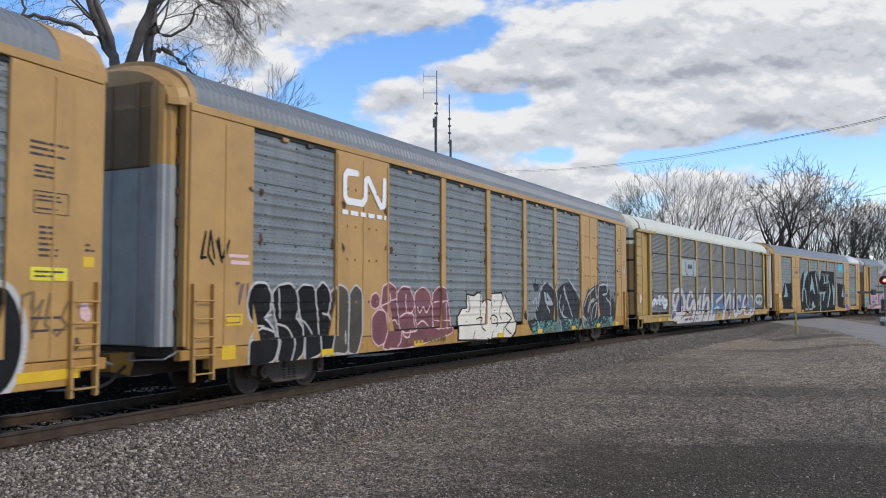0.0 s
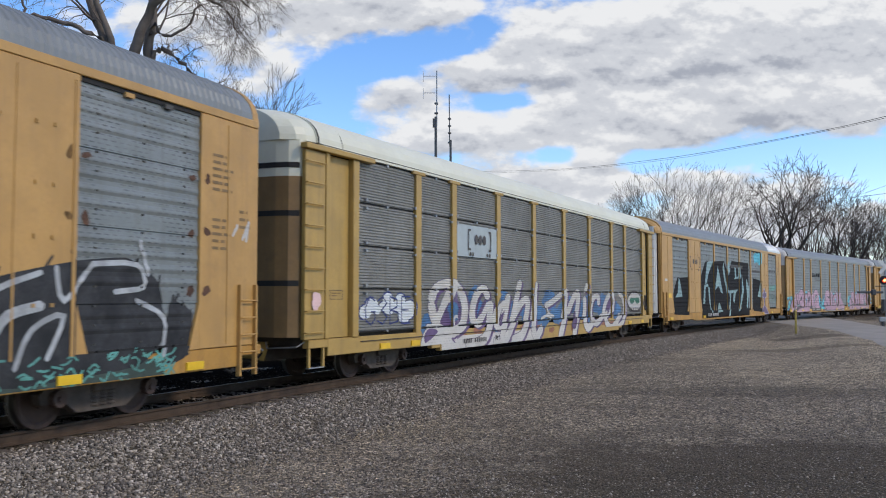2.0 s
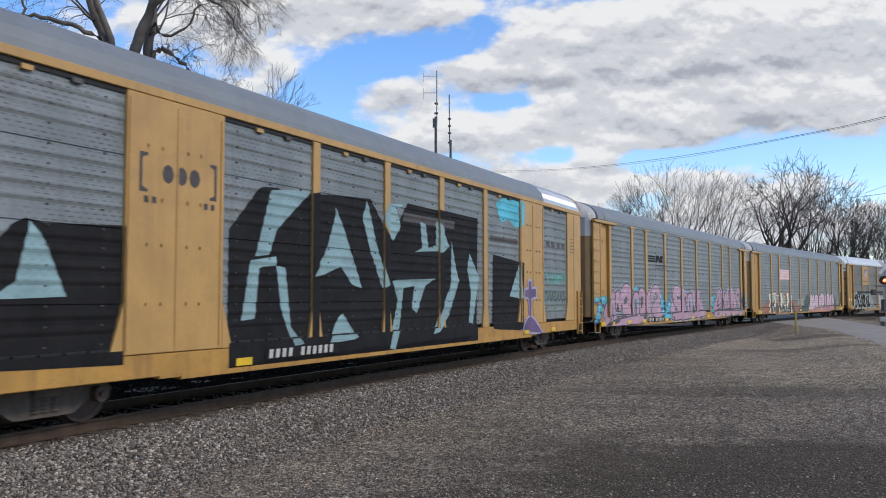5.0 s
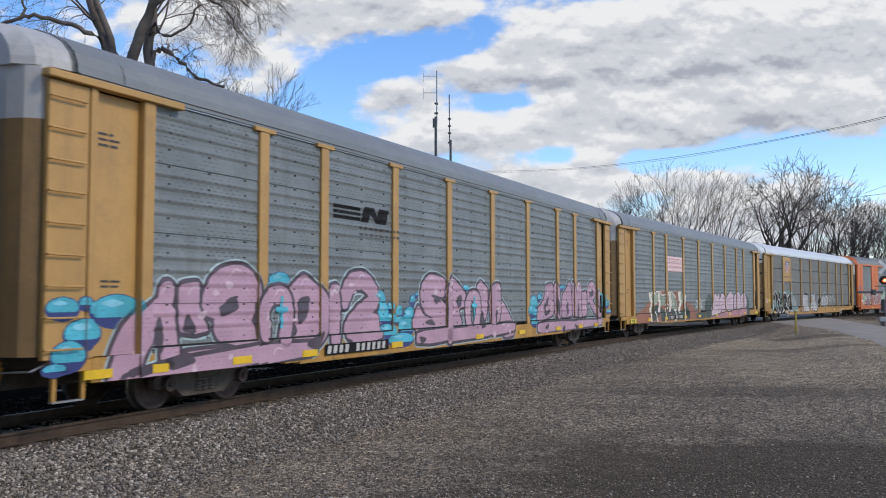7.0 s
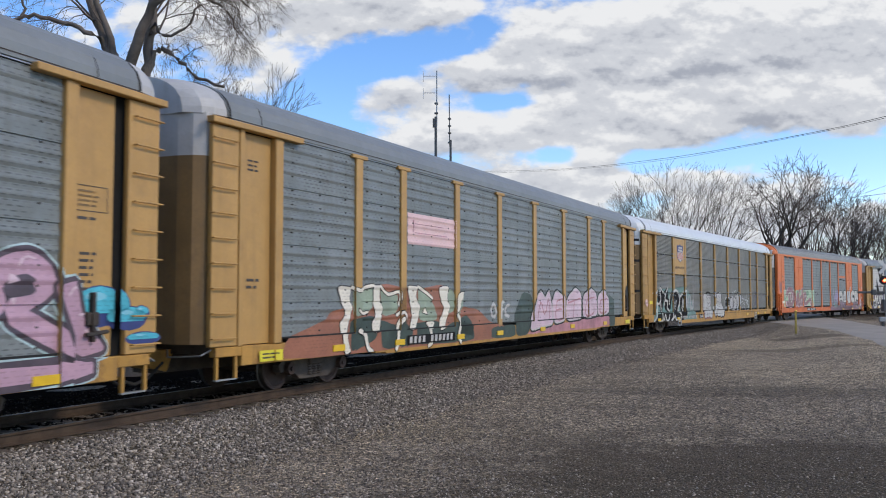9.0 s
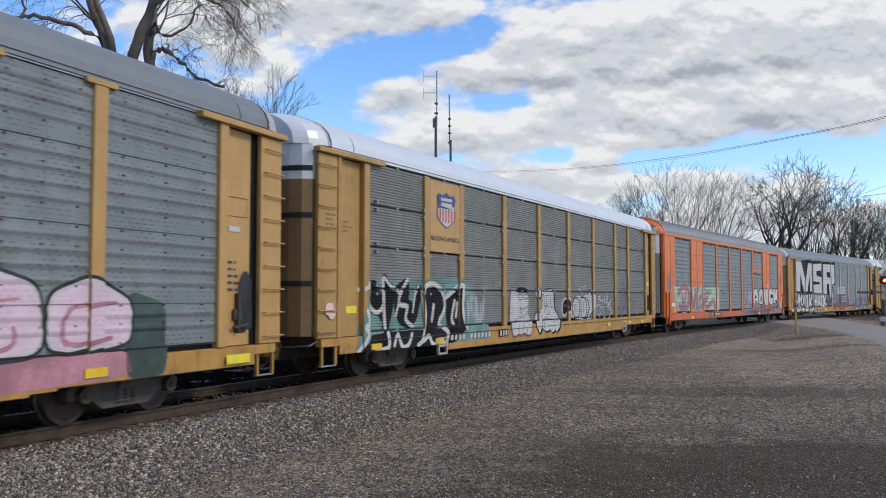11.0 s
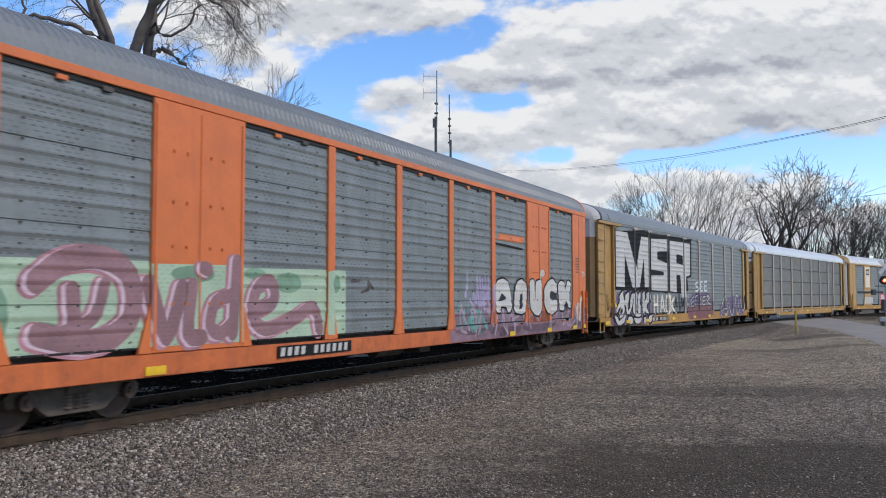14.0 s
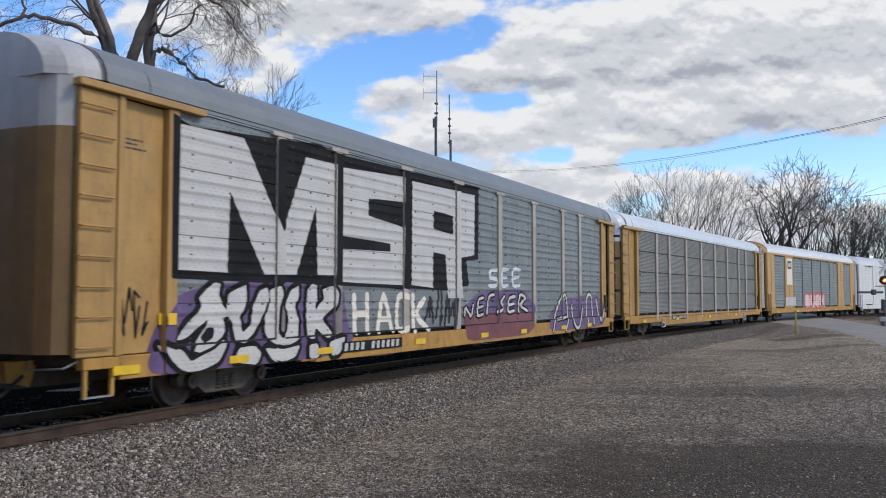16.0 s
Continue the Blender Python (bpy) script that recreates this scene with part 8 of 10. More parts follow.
    # car 4: fat pink letters in three words, turquoise cloud shapes between them
    words = (
        penline([(-12.26, 0.66), (-12.00, 1.21), (-11.56, 1.54)], 0.26) + penline([(-11.44, 1.54), (-11.35, 1.93)], 0.16) + penline([(-11.34, 1.53), (-11.30, 0.74)], 0.20),
        [curve([(-11.11, 2.04), (-10.63, 2.09), (-10.64, 1.66), (-10.39, 1.25), (-10.75, 1.23), (-11.09, 1.28)])],
        penline([(-10.30, 1.75), (-10.09, 2.04), (-9.58, 2.12), (-9.35, 1.89), (-9.57, 1.55), (-10.01, 1.36)], 0.27) + penline([(-10.01, 1.32), (-9.41, 1.15), (-9.29, 0.84), (-9.63, 0.67), (-10.27, 0.71), (-10.93, 0.70)], 0.26),
        penline([(-8.94, 1.18), (-8.98, 1.59), (-8.76, 1.84), (-8.37, 1.84), (-8.25, 1.47), (-8.36, 1.05)], 0.17),
        [curve([(-8.37, 1.90), (-7.75, 2.31), (-7.02, 1.90), (-6.77, 1.44), (-7.07, 1.00), (-7.73, 0.59), (-8.44, 0.53), (-8.36, 0.95), (-7.92, 1.14), (-8.10, 1.47)])],
        [curve([(-6.88, 2.07), (-6.57, 2.10), (-6.46, 1.67), (-6.56, 0.74), (-6.87, 0.82)])],
        penline([(-6.32, 1.78), (-6.04, 2.14), (-5.47, 2.15), (-5.12, 1.78), (-5.70, 1.48), (-6.14, 1.13), (-5.11, 1.28)], 0.20) + [curve([(-6.14, 1.07), (-4.99, 1.40), (-4.79, 0.90), (-6.03, 0.83)])],
        [curve([(-12.36, 0.61), (-11.30, 0.61), (-8.44, 0.64), (-7.36, 0.73), (-7.36, 0.95), (-8.94, 0.98), (-11.30, 0.83)])],
        penline([(-1.81, 2.07), (-2.41, 2.14), (-2.72, 1.93), (-2.53, 1.62), (-1.80, 1.47), (-1.72, 1.15), (-2.39, 1.05), (-3.12, 1.21)], 0.25) + [curve([(-3.19, 1.55), (-3.07, 1.63), (-2.77, 1.37), (-2.38, 0.82), (-3.17, 0.88), (-3.29, 1.22)])],
        penline([(-1.45, 1.99), (-1.37, 1.51), (-1.43, 0.76)], 0.15),
        [curve([(-1.39, 2.41), (-0.86, 2.19), (-0.34, 1.89), (-0.45, 1.59), (-0.84, 1.50), (-0.60, 1.10), (-1.14, 0.93), (-1.30, 1.51)])],
        penline([(-0.19, 1.08), (-0.28, 1.59), (-0.03, 1.84), (0.36, 1.79), (0.42, 1.37), (0.24, 1.01)], 0.16),
        [curve([(0.32, 2.11), (0.58, 2.30), (1.10, 2.06), (1.03, 1.35), (0.70, 0.93), (0.34, 0.85)])],
        [curve([(1.30, 2.18), (1.98, 2.25), (2.05, 1.44), (1.89, 1.10), (1.27, 1.02), (1.17, 1.68)])],
        [curve([(2.09, 1.79), (3.01, 1.06), (2.96, 0.64), (2.11, 0.63), (1.89, 1.05)])],
        [curve([(-3.28, 0.68), (0.16, 0.70), (3.01, 0.79), (3.05, 1.06), (0.16, 1.01), (-3.23, 1.01)])],
        [curve([(5.05, 1.00), (5.13, 1.44), (5.65, 1.69), (5.84, 1.96), (5.89, 2.24), (6.65, 2.30), (6.71, 1.22), (5.67, 1.07)])],
        [curve([(6.73, 2.22), (6.85, 2.33), (7.32, 2.06), (7.34, 1.63), (7.54, 1.27), (7.22, 1.02), (6.80, 1.21)])],
        [curve([(7.59, 1.89), (8.13, 2.17), (8.20, 2.35), (8.49, 2.36), (8.57, 2.13), (8.74, 1.13), (7.48, 1.10)])],
        [curve([(8.79, 2.47), (9.12, 1.89), (9.37, 1.55), (9.21, 1.11), (8.74, 1.13), (8.69, 1.89)])],
        [curve([(9.19, 2.19), (9.52, 2.45), (9.87, 2.10), (10.07, 1.17), (9.55, 1.04), (9.37, 1.50)])],
        [curve([(9.79, 2.00), (10.42, 2.06), (10.47, 1.15), (9.89, 1.08)])],
        penline([(10.71, 1.74), (10.70, 2.11), (11.20, 2.29), (11.51, 2.01), (11.00, 1.68), (11.31, 1.45), (11.96, 1.15)], 0.15),
        [curve([(11.62, 2.01), (12.06, 2.07), (12.18, 1.55), (12.65, 1.07), (12.07, 0.98)])],
        [curve([(4.98, 0.64), (7.75, 0.68), (12.30, 0.71), (12.30, 0.97), (10.44, 0.94), (5.01, 1.00)])],
    )
    slits = (
        [curve([(-11.64, 1.20), (-11.50, 1.54), (-11.43, 1.19), (-11.51, 0.97)])],
        [curve([(-11.01, 1.30), (-10.89, 1.57), (-10.69, 1.25)])],
        [curve([(-7.93, 1.79), (-7.56, 1.84), (-7.65, 1.46), (-7.92, 1.30)])],
        [curve([(-7.73, 0.92), (-7.07, 1.16), (-7.36, 0.79)])],
        [curve([(-10.15, 1.65), (-9.73, 1.79), (-9.65, 1.65), (-10.08, 1.51)])],
        penline([(-12.08, 0.71), (-11.30, 0.79)], 0.05),
        [curve([(-11.42, 0.84), (-10.94, 0.94), (-10.74, 0.79), (-11.30, 0.70)])],
        [curve([(-0.97, 1.79), (-0.69, 1.89), (-0.66, 1.65), (-0.88, 1.55)])],
        [curve([(-2.27, 1.80), (-1.94, 1.75), (-2.14, 1.66)])],
        [curve([(-2.76, 1.20), (-2.39, 1.27), (-2.19, 1.13)])],
        [curve([(0.69, 1.47), (0.88, 1.03), (0.51, 0.94)])],
        [curve([(1.51, 1.34), (1.78, 1.45), (1.68, 1.05)])],
        [curve([(-3.11, 0.87), (-2.75, 0.81), (-2.99, 0.70)])],
        [curve([(5.95, 1.69), (6.14, 1.84), (6.11, 1.64), (5.96, 1.49)])],
        penline([(5.80, 1.57), (5.86, 1.26), (6.23, 1.36)], 0.05),
        [curve([(6.91, 1.55), (7.02, 1.80), (7.34, 1.28), (7.10, 1.20)])],
        [curve([(8.07, 1.57), (8.21, 1.66), (8.26, 1.24), (8.12, 1.20)])],
        [curve([(10.80, 1.95), (11.20, 2.06), (11.31, 1.90), (10.90, 1.84)])],
        [curve([(5.67, 0.81), (6.08, 0.93), (5.93, 0.75)])],
        [curve([(7.49, 0.75), (7.75, 0.82), (7.62, 0.54)])],
        [curve([(8.75, 0.84), (9.39, 0.70), (9.23, 0.52)])],
        penline([(9.06, 1.02), (9.38, 1.10), (9.45, 1.49)], 0.04),
    )
    clouds = ((-13.31, 1.69, 0.26, 0.14), (-12.94, 1.76, 0.10, 0.08), (-12.76, 1.66, 0.11, 0.13), (-12.28, 1.64, 0.46, 0.23), (-12.93, 1.33, 0.35, 0.20), (-13.20, 1.03, 0.28, 0.20), (-13.42, 0.86, 0.19, 0.07)) + ((-8.50, 2.16, 0.31, 0.13), (-8.71, 2.05, 0.20, 0.08)) + ((-4.91, 1.77, 0.27, 0.21), (-4.72, 1.43, 0.23, 0.30), (-4.40, 1.61, 0.11, 0.11), (-4.39, 1.34, 0.20, 0.12), (-4.05, 1.49, 0.19, 0.17), (-3.52, 1.35, 0.28, 0.25), (-3.99, 1.29, 0.37, 0.09), (-3.73, 1.12, 0.33, 0.20), (-4.57, 1.05, 0.39, 0.17), (-3.98, 0.85, 0.59, 0.15), (-3.36, 1.76, 0.13, 0.12), (-3.16, 1.89, 0.07, 0.05), (-0.37, 2.07, 0.20, 0.09)) + ((4.77, 1.63, 0.36, 0.25), (4.57, 1.39, 0.38, 0.21), (5.00, 1.30, 0.27, 0.14), (4.83, 1.02, 0.41, 0.14), (5.31, 1.81, 0.17, 0.12), (5.47, 1.94, 0.08, 0.06), (7.65, 2.17, 0.30, 0.09), (12.52, 1.72, 0.48, 0.27), (13.00, 1.54, 0.35, 0.15), (13.31, 1.23, 0.36, 0.07), (13.25, 1.62, 0.16, 0.08))
    R4 = random.Random(8)
    sprayed(4, words, PINK_PAINT, PLUM_PAINT, HALO_PAINT, 0.075, 0.105, 0.004, "fat pink graffiti letters with dark rim")
    for sh in slits:
        patch(4, swollen(sh, 0.025), PLUM_PAINT, 0.0225, "graffiti_shadow")
    for sh in words:
        u, z = sh[0][0]
        top = max((p for poly in sh for p in poly), key=lambda p: p[1])
        patch(4, penline([(top[0] - 0.16, top[1] - 0.20), (top[0] - 0.05, top[1] - 0.08), (top[0] + 0.10, top[1] - 0.10)], 0.016), PALE_PINK, 0.0235, "graffiti_line")
        for k in range(2):
            p = R4.choice(sh[0])
            patch(4, blob(p[0] * 0.6 + top[0] * 0.4, p[1] * 0.6 + top[1] * 0.4 - 0.1, R4.uniform(0.03, 0.12), R4.uniform(0.02, 0.10), R4, 12), PALE_PINK, 0.021, "graffiti_highlight")
    for u, z, ru, rz in clouds:
        patch(4, oval(u, z - 0.02, ru + 0.03, rz + 0.035), NAVY_PAINT, 0.004, "cloud_outline")
        cloud = [[(a, max(b, z - rz * 0.45)) for a, b in p] for p in oval(u, z, ru, rz)]
        patch(4, cloud, CYAN_PAINT, 0.009, "painted_cloud", "turquoise painted cloud")
        patch(4, oval(u - ru * 0.2, z + rz * 0.45, ru * 0.45, rz * 0.25), PALE_CYAN, 0.013, "cloud_highlight")
    for u in (-8.45, 0.15):
        patch(4, rect(u - 0.04, u + 0.04, 1.25, 1.85) + rect(u - 0.18, u + 0.18, 1.55, 1.65), CYAN_PAINT, 0.030, "graffiti_line")
    for k in range(3):
        patch(4, rect(-6.75, -5.70, 3.69 - k * 0.11, 3.76 - k * 0.11), BLACK_PAINT, 0.008, "emblem", "dark striped emblem")
    patch(4, [[(-5.7, 3.46), (-5.55, 3.80), (-5.15, 3.80), (-5.0, 3.62), (-4.95, 3.80), (-4.50, 3.80), (-4.62, 3.46), (-5.05, 3.46), (-5.3, 3.64), (-5.38, 3.46)]], BLACK_PAINT, 0.008, "emblem")
    patch(4, bars(-5.75, -4.4, 3.12, 3.40, 2, R, 1.2, 7), LETTER_DARK, 0.008, "emblem_bar")
    plate(4, -7.1, -4.6, 0.66, 0.88, BLACK_PAINT, WHITE_PAINT, R)
    reflectors(4, (-12.7, -11.6, -9.6, -7.6, -4.2, 0.4, 3.6, 7.0, 9.5, 11.5), 0.74, 0.5)
    notices(4, ((-12.7, -12.25, 4.0, 4.25, 3), (-12.6, -12.2, 1.95, 2.1, 2), (12.05, 12.5, 2.9, 3.0, 1), (12.1, 12.45, 1.9, 2.5, 6)), LETTER_DARK, R, 0.008)
    patch(4, frame_box(12.0, 12.62, 3.05, 3.42), LETTER_DARK, 0.008, "notice_frame")
    notices(4, ((12.05, 12.57, 3.1, 3.37, 4),), LETTER_FADED, R, 0.008)

    # car 5: white and dark green letters over rust red, pink letters, blush panel
    patch(5, [curve([(-11.71, 0.63), (-11.53, 1.04), (-10.78, 1.22), (-10.20, 1.37), (-10.01, 1.54), (-9.23, 1.63), (-8.52, 1.90), (-7.96, 2.15), (-6.48, 2.00), (-5.02, 2.17), (-3.93, 1.57), (-2.88, 1.49), (-2.08, 1.11), (-0.68, 0.91), (-0.68, 0.63), (-7.33, 0.63)])], RUST_PAINT, 0.004, "graffiti_ground", "rust red painted ground")
    dark_faces = (
        [curve([(-9.31, 1.35), (-8.43, 1.43), (-8.14, 1.23), (-8.36, 0.88), (-9.35, 0.64)])],
        [curve([(-8.14, 1.34), (-7.44, 1.18), (-7.02, 1.29), (-6.65, 1.06), (-6.73, 0.68), (-8.09, 0.64)])],
        [curve([(-6.47, 1.23), (-5.27, 1.24), (-5.01, 1.00), (-4.48, 1.18), (-3.34, 1.14), (-3.19, 0.63), (-6.47, 0.66)])],
        [curve([(-3.64, 1.36), (-3.28, 1.14), (-3.28, 0.79), (-4.07, 0.83), (-4.26, 1.17)])],
        [curve([(-0.30, 1.29), (0.41, 1.99), (1.07, 1.93), (1.41, 1.51), (0.73, 0.63), (-0.23, 0.63)])],
        [curve([(9.62, 1.95), (10.49, 1.73), (10.45, 0.63), (9.57, 0.63)])],
        [curve([(-2.08, 0.96), (-0.30, 1.01), (-0.30, 0.63), (-2.08, 0.63)])],
    )
    sage_faces = (
        [curve([(-9.20, 2.04), (-8.71, 2.01), (-8.42, 2.06), (-8.41, 1.62), (-8.70, 1.44), (-9.19, 1.41)])],
        [curve([(-8.11, 2.06), (-7.72, 1.88), (-7.31, 1.92), (-7.34, 1.46), (-8.02, 1.38)])],
        [curve([(-6.36, 2.06), (-5.77, 1.91), (-5.42, 1.50), (-5.32, 1.24), (-6.29, 1.24)])],
        [curve([(-4.70, 2.07), (-4.35, 1.94), (-4.35, 1.47), (-4.91, 1.36)])],
        [curve([(-4.07, 1.91), (-3.76, 1.94), (-3.87, 1.53), (-4.21, 1.34)])],
    )
    cream_forms = (
        [curve([(-9.80, 2.07), (-9.27, 2.05), (-9.37, 1.79), (-9.23, 1.63), (-9.39, 1.27), (-9.49, 0.96), (-9.35, 0.64), (-9.58, 0.63), (-9.65, 0.97), (-9.72, 1.28), (-9.48, 1.48), (-9.67, 1.74)])],
        [curve([(-8.38, 2.09), (-8.11, 2.09), (-8.15, 1.79), (-7.99, 1.58), (-8.10, 1.28), (-8.14, 1.06), (-8.42, 1.04), (-8.46, 1.24), (-8.29, 1.45), (-8.41, 1.68)])],
        [curve([(-6.88, 2.11), (-6.36, 2.09), (-6.48, 1.84), (-6.24, 1.60), (-6.36, 1.29), (-6.51, 1.05), (-6.80, 1.04), (-6.65, 1.36), (-6.74, 1.66)])],
        [curve([(-5.28, 2.10), (-4.70, 2.11), (-4.81, 1.78), (-4.62, 1.58), (-4.88, 1.19), (-5.01, 1.00), (-5.27, 0.98), (-5.22, 1.26), (-4.97, 1.52), (-5.17, 1.78)])],
        [curve([(-4.27, 1.91), (-3.79, 1.98), (-3.87, 1.77), (-4.07, 1.57), (-4.29, 1.37)])],
        penline([(-9.27, 2.04), (-8.98, 1.97), (-8.71, 2.05), (-8.38, 2.09)], 0.038),
        penline([(-8.11, 2.08), (-7.76, 1.89), (-7.24, 1.95), (-7.28, 1.64)], 0.035),
        penline([(-6.36, 2.08), (-5.89, 1.92), (-5.63, 1.80)], 0.038),
        penline([(-9.01, 1.10), (-8.80, 1.03), (-8.69, 0.73), (-8.51, 0.63)], 0.054),
        penline([(-7.09, 1.31), (-7.32, 1.18), (-7.38, 0.80), (-7.46, 0.63)], 0.058),
        penline([(-5.81, 1.05), (-5.69, 0.75), (-5.88, 0.63)], 0.057),
        penline([(-4.26, 1.35), (-4.07, 1.14), (-4.21, 0.83), (-4.09, 0.64)], 0.060),
        penline([(-7.38, 1.41), (-7.09, 1.48), (-6.91, 1.28)], 0.035),
        [curve([(-6.13, 1.43), (-6.01, 1.58), (-5.84, 1.40)])],
        [curve([(-6.01, 1.22), (-5.47, 1.22), (-5.69, 1.00)])],
        penline([(-9.02, 1.55), (-8.88, 1.47), (-8.63, 1.50)], 0.032),
    )
    small_tag = (
        penline([(-1.81, 1.63), (-1.98, 1.53), (-1.98, 1.33), (-1.78, 1.25), (-1.64, 1.41), (-1.81, 1.63)], 0.052),
        penline([(-1.36, 1.22), (-1.32, 1.65), (-1.07, 1.67)], 0.053) + penline([(-1.32, 1.45), (-1.11, 1.46)], 0.046),
        penline([(-0.71, 1.59), (-0.93, 1.52), (-0.97, 1.31), (-0.71, 1.25)], 0.054),
    )
    pink_forms = (
        [curve([(0.89, 0.77), (1.54, 1.73), (1.98, 2.03), (2.39, 1.76), (2.77, 2.07), (3.09, 1.22), (2.89, 0.91), (1.97, 0.87)])],
        [curve([(3.13, 0.94), (3.05, 1.67), (3.44, 2.04), (4.20, 1.83), (4.19, 1.02)])],
        [curve([(4.40, 1.01), (4.57, 1.75), (5.51, 2.15), (6.13, 1.94), (6.11, 1.04)])],
        [curve([(6.35, 1.06), (6.37, 1.84), (7.29, 2.15), (7.99, 1.95), (8.09, 1.12)])],
        [curve([(8.23, 1.12), (8.24, 1.84), (8.93, 2.08), (9.69, 1.74), (9.67, 1.18)])],
    )
    rose_lines = (
        penline([(1.62, 1.05), (1.93, 1.67), (2.29, 1.24), (2.67, 1.76), (2.75, 1.05)], 0.028),
        penline([(4.05, 1.75), (3.49, 1.66), (3.38, 1.07), (4.03, 1.09)], 0.029) + penline([(3.43, 1.38), (3.94, 1.41)], 0.029),
        penline([(4.67, 1.62), (6.01, 1.77)], 0.031) + penline([(5.33, 1.69), (5.21, 1.10)], 0.030),
        penline([(7.72, 1.80), (6.84, 1.72), (6.65, 1.15), (7.58, 1.19), (7.65, 1.44)], 0.032),
        penline([(9.40, 1.74), (8.57, 1.68), (8.49, 1.20), (9.32, 1.25)], 0.033),
    )
    for sh in dark_faces:
        patch(5, sh, DKGREEN_PAINT, 0.006, "graffiti_shadow", "dark green painted face")
    for sh in sage_faces:
        patch(5, sh, SAGE_PAINT, 0.010, "graffiti_face", "pale sage painted face")
    for sh in cream_forms:
        patch(5, swollen(sh, 0.02), BLACK_PAINT, 0.014, "graffiti_outline")
        patch(5, sh, CREAM_PAINT, 0.019, "graffiti_letter", "cream white graffiti letter")
    for sh in small_tag:
        patch(5, sh, WHITE_PAINT, 0.010, "graffiti_letter", "small white tag letter")
    patch(5, [curve([(0.56, 0.63), (1.06, 0.80), (9.60, 1.13), (9.72, 0.63)])], ROSE_PAINT, 0.006, "graffiti_ground", "rose painted ground")
    sprayed(5, pink_forms, PALE_PINK, WHITE_PAINT, GREY_PAINT, 0.045, 0.10, 0.008, "pale pink graffiti letter with white edges")
    for sh in rose_lines:
        patch(5, sh, ROSE_PAINT, 0.027, "graffiti_line")
    patch(5, rect(-6.85, -4.34, 3.10, 3.86), BLUSH_PAINT, 0.006, "painted_patch", "pale pink painted rectangle")
    patch(5, rect(-6.5, -4.8, 3.38, 3.40) + rect(-6.5, -5.0, 3.60, 3.62) + rect(-6.6, -6.55, 3.4, 3.7), ROSE_PAINT, 0.011, "painted_patch")
    plate(5, -6.95, -4.45, 0.70, 0.92, BLACK_PAINT, WHITE_PAINT, R)
    reflectors(5, (-9.8, -7.3, -4.1, -1.5, 2.0, 5.0, 9.0), 0.78)
    patch(5, rect(-12.35, -11.72, 0.66, 0.86), LABEL_YELLOW, 0.034, "label_plate", "bright yellow label plate")
    notices(5, ((-12.28, -11.8, 0.69, 0.83, 2),), LETTER_DARK, R, 0.040)
    notices(5, ((-12.6, -12.2, 4.1, 4.35, 3), (-12.6, -12.2, 1.95, 2.2, 2), (12.0, 12.5, 1.9, 2.5, 5), (12.05, 12.5, 3.0, 3.1, 1)), LETTER_DARK, R, 0.008)
    patch(5, oval(12.6, 1.85, 0.22, 0.45) + rect(12.4, 12.62, 1.2, 1.8) + rect(12.62, 12.8, 1.25, 1.75), GREY_PAINT, 0.014, "tag", "dark sprayed blot")
    patch(5, frame_box(12.0, 12.62, 3.25, 3.60), LETTER_DARK, 0.008, "notice_frame")
    patch(5, rect(12.1, 12.42, 2.98, 3.08), WHITE_PAINT, 0.014, "sticker")
    patch(5, rect(11.9, 12.6, 0.68, 0.84), LABEL_YELLOW, 0.034, "label_plate")

    # car 6: black and white letters on teal, emblem panel with shield
    patch(6, [[(-12.2, 0.64), (-11.7, 1.9), (-11.2, 2.2), (-7.0, 2.35), (-6.2, 2.0), (-5.5, 1.1), (-5.2, 0.64)]], shared("seafoam", lambda: shader("seafoam_spray_paint", (0.135, 0.25, 0.23), 0.5, 0, 0.25, 1.5)), 0.004, "graffiti_ground", "pale teal sprayed ground")
    tall = (
        [curve([(-11.73, 2.11), (-11.59, 2.18), (-11.35, 2.18), (-11.19, 2.02), (-11.11, 1.70), (-11.03, 2.28), (-10.94, 2.35), (-10.76, 2.17), (-10.56, 2.08), (-10.50, 1.89), (-10.63, 1.51), (-10.78, 1.14), (-10.77, 0.77), (-10.93, 0.63), (-11.09, 0.79), (-11.01, 1.24), (-11.20, 1.42), (-11.58, 1.51), (-11.70, 1.80)])],
        [curve([(-10.50, 2.03), (-10.28, 2.13), (-9.90, 2.29), (-9.83, 1.99), (-9.90, 1.74), (-9.68, 1.69), (-9.67, 1.53), (-9.45, 2.10), (-9.31, 2.10), (-9.24, 1.89), (-9.48, 1.29), (-9.82, 1.08), (-10.26, 1.20), (-10.49, 1.51)])],
        [curve([(-9.21, 2.00), (-9.13, 2.13), (-8.71, 2.19), (-8.26, 2.08), (-8.03, 1.79), (-8.03, 1.46), (-8.31, 1.16), (-8.69, 1.01), (-9.13, 0.95)])],
        [curve([(-7.90, 1.84), (-7.43, 2.07), (-6.99, 2.25), (-6.88, 1.90), (-6.96, 1.44), (-6.81, 0.95), (-7.80, 0.88), (-7.90, 1.35)])],
        [curve([(-11.56, 0.98), (-9.96, 1.01), (-6.81, 0.99), (-7.56, 0.63), (-9.81, 0.63), (-10.93, 0.63), (-12.04, 0.63), (-11.61, 0.83)])],
    )
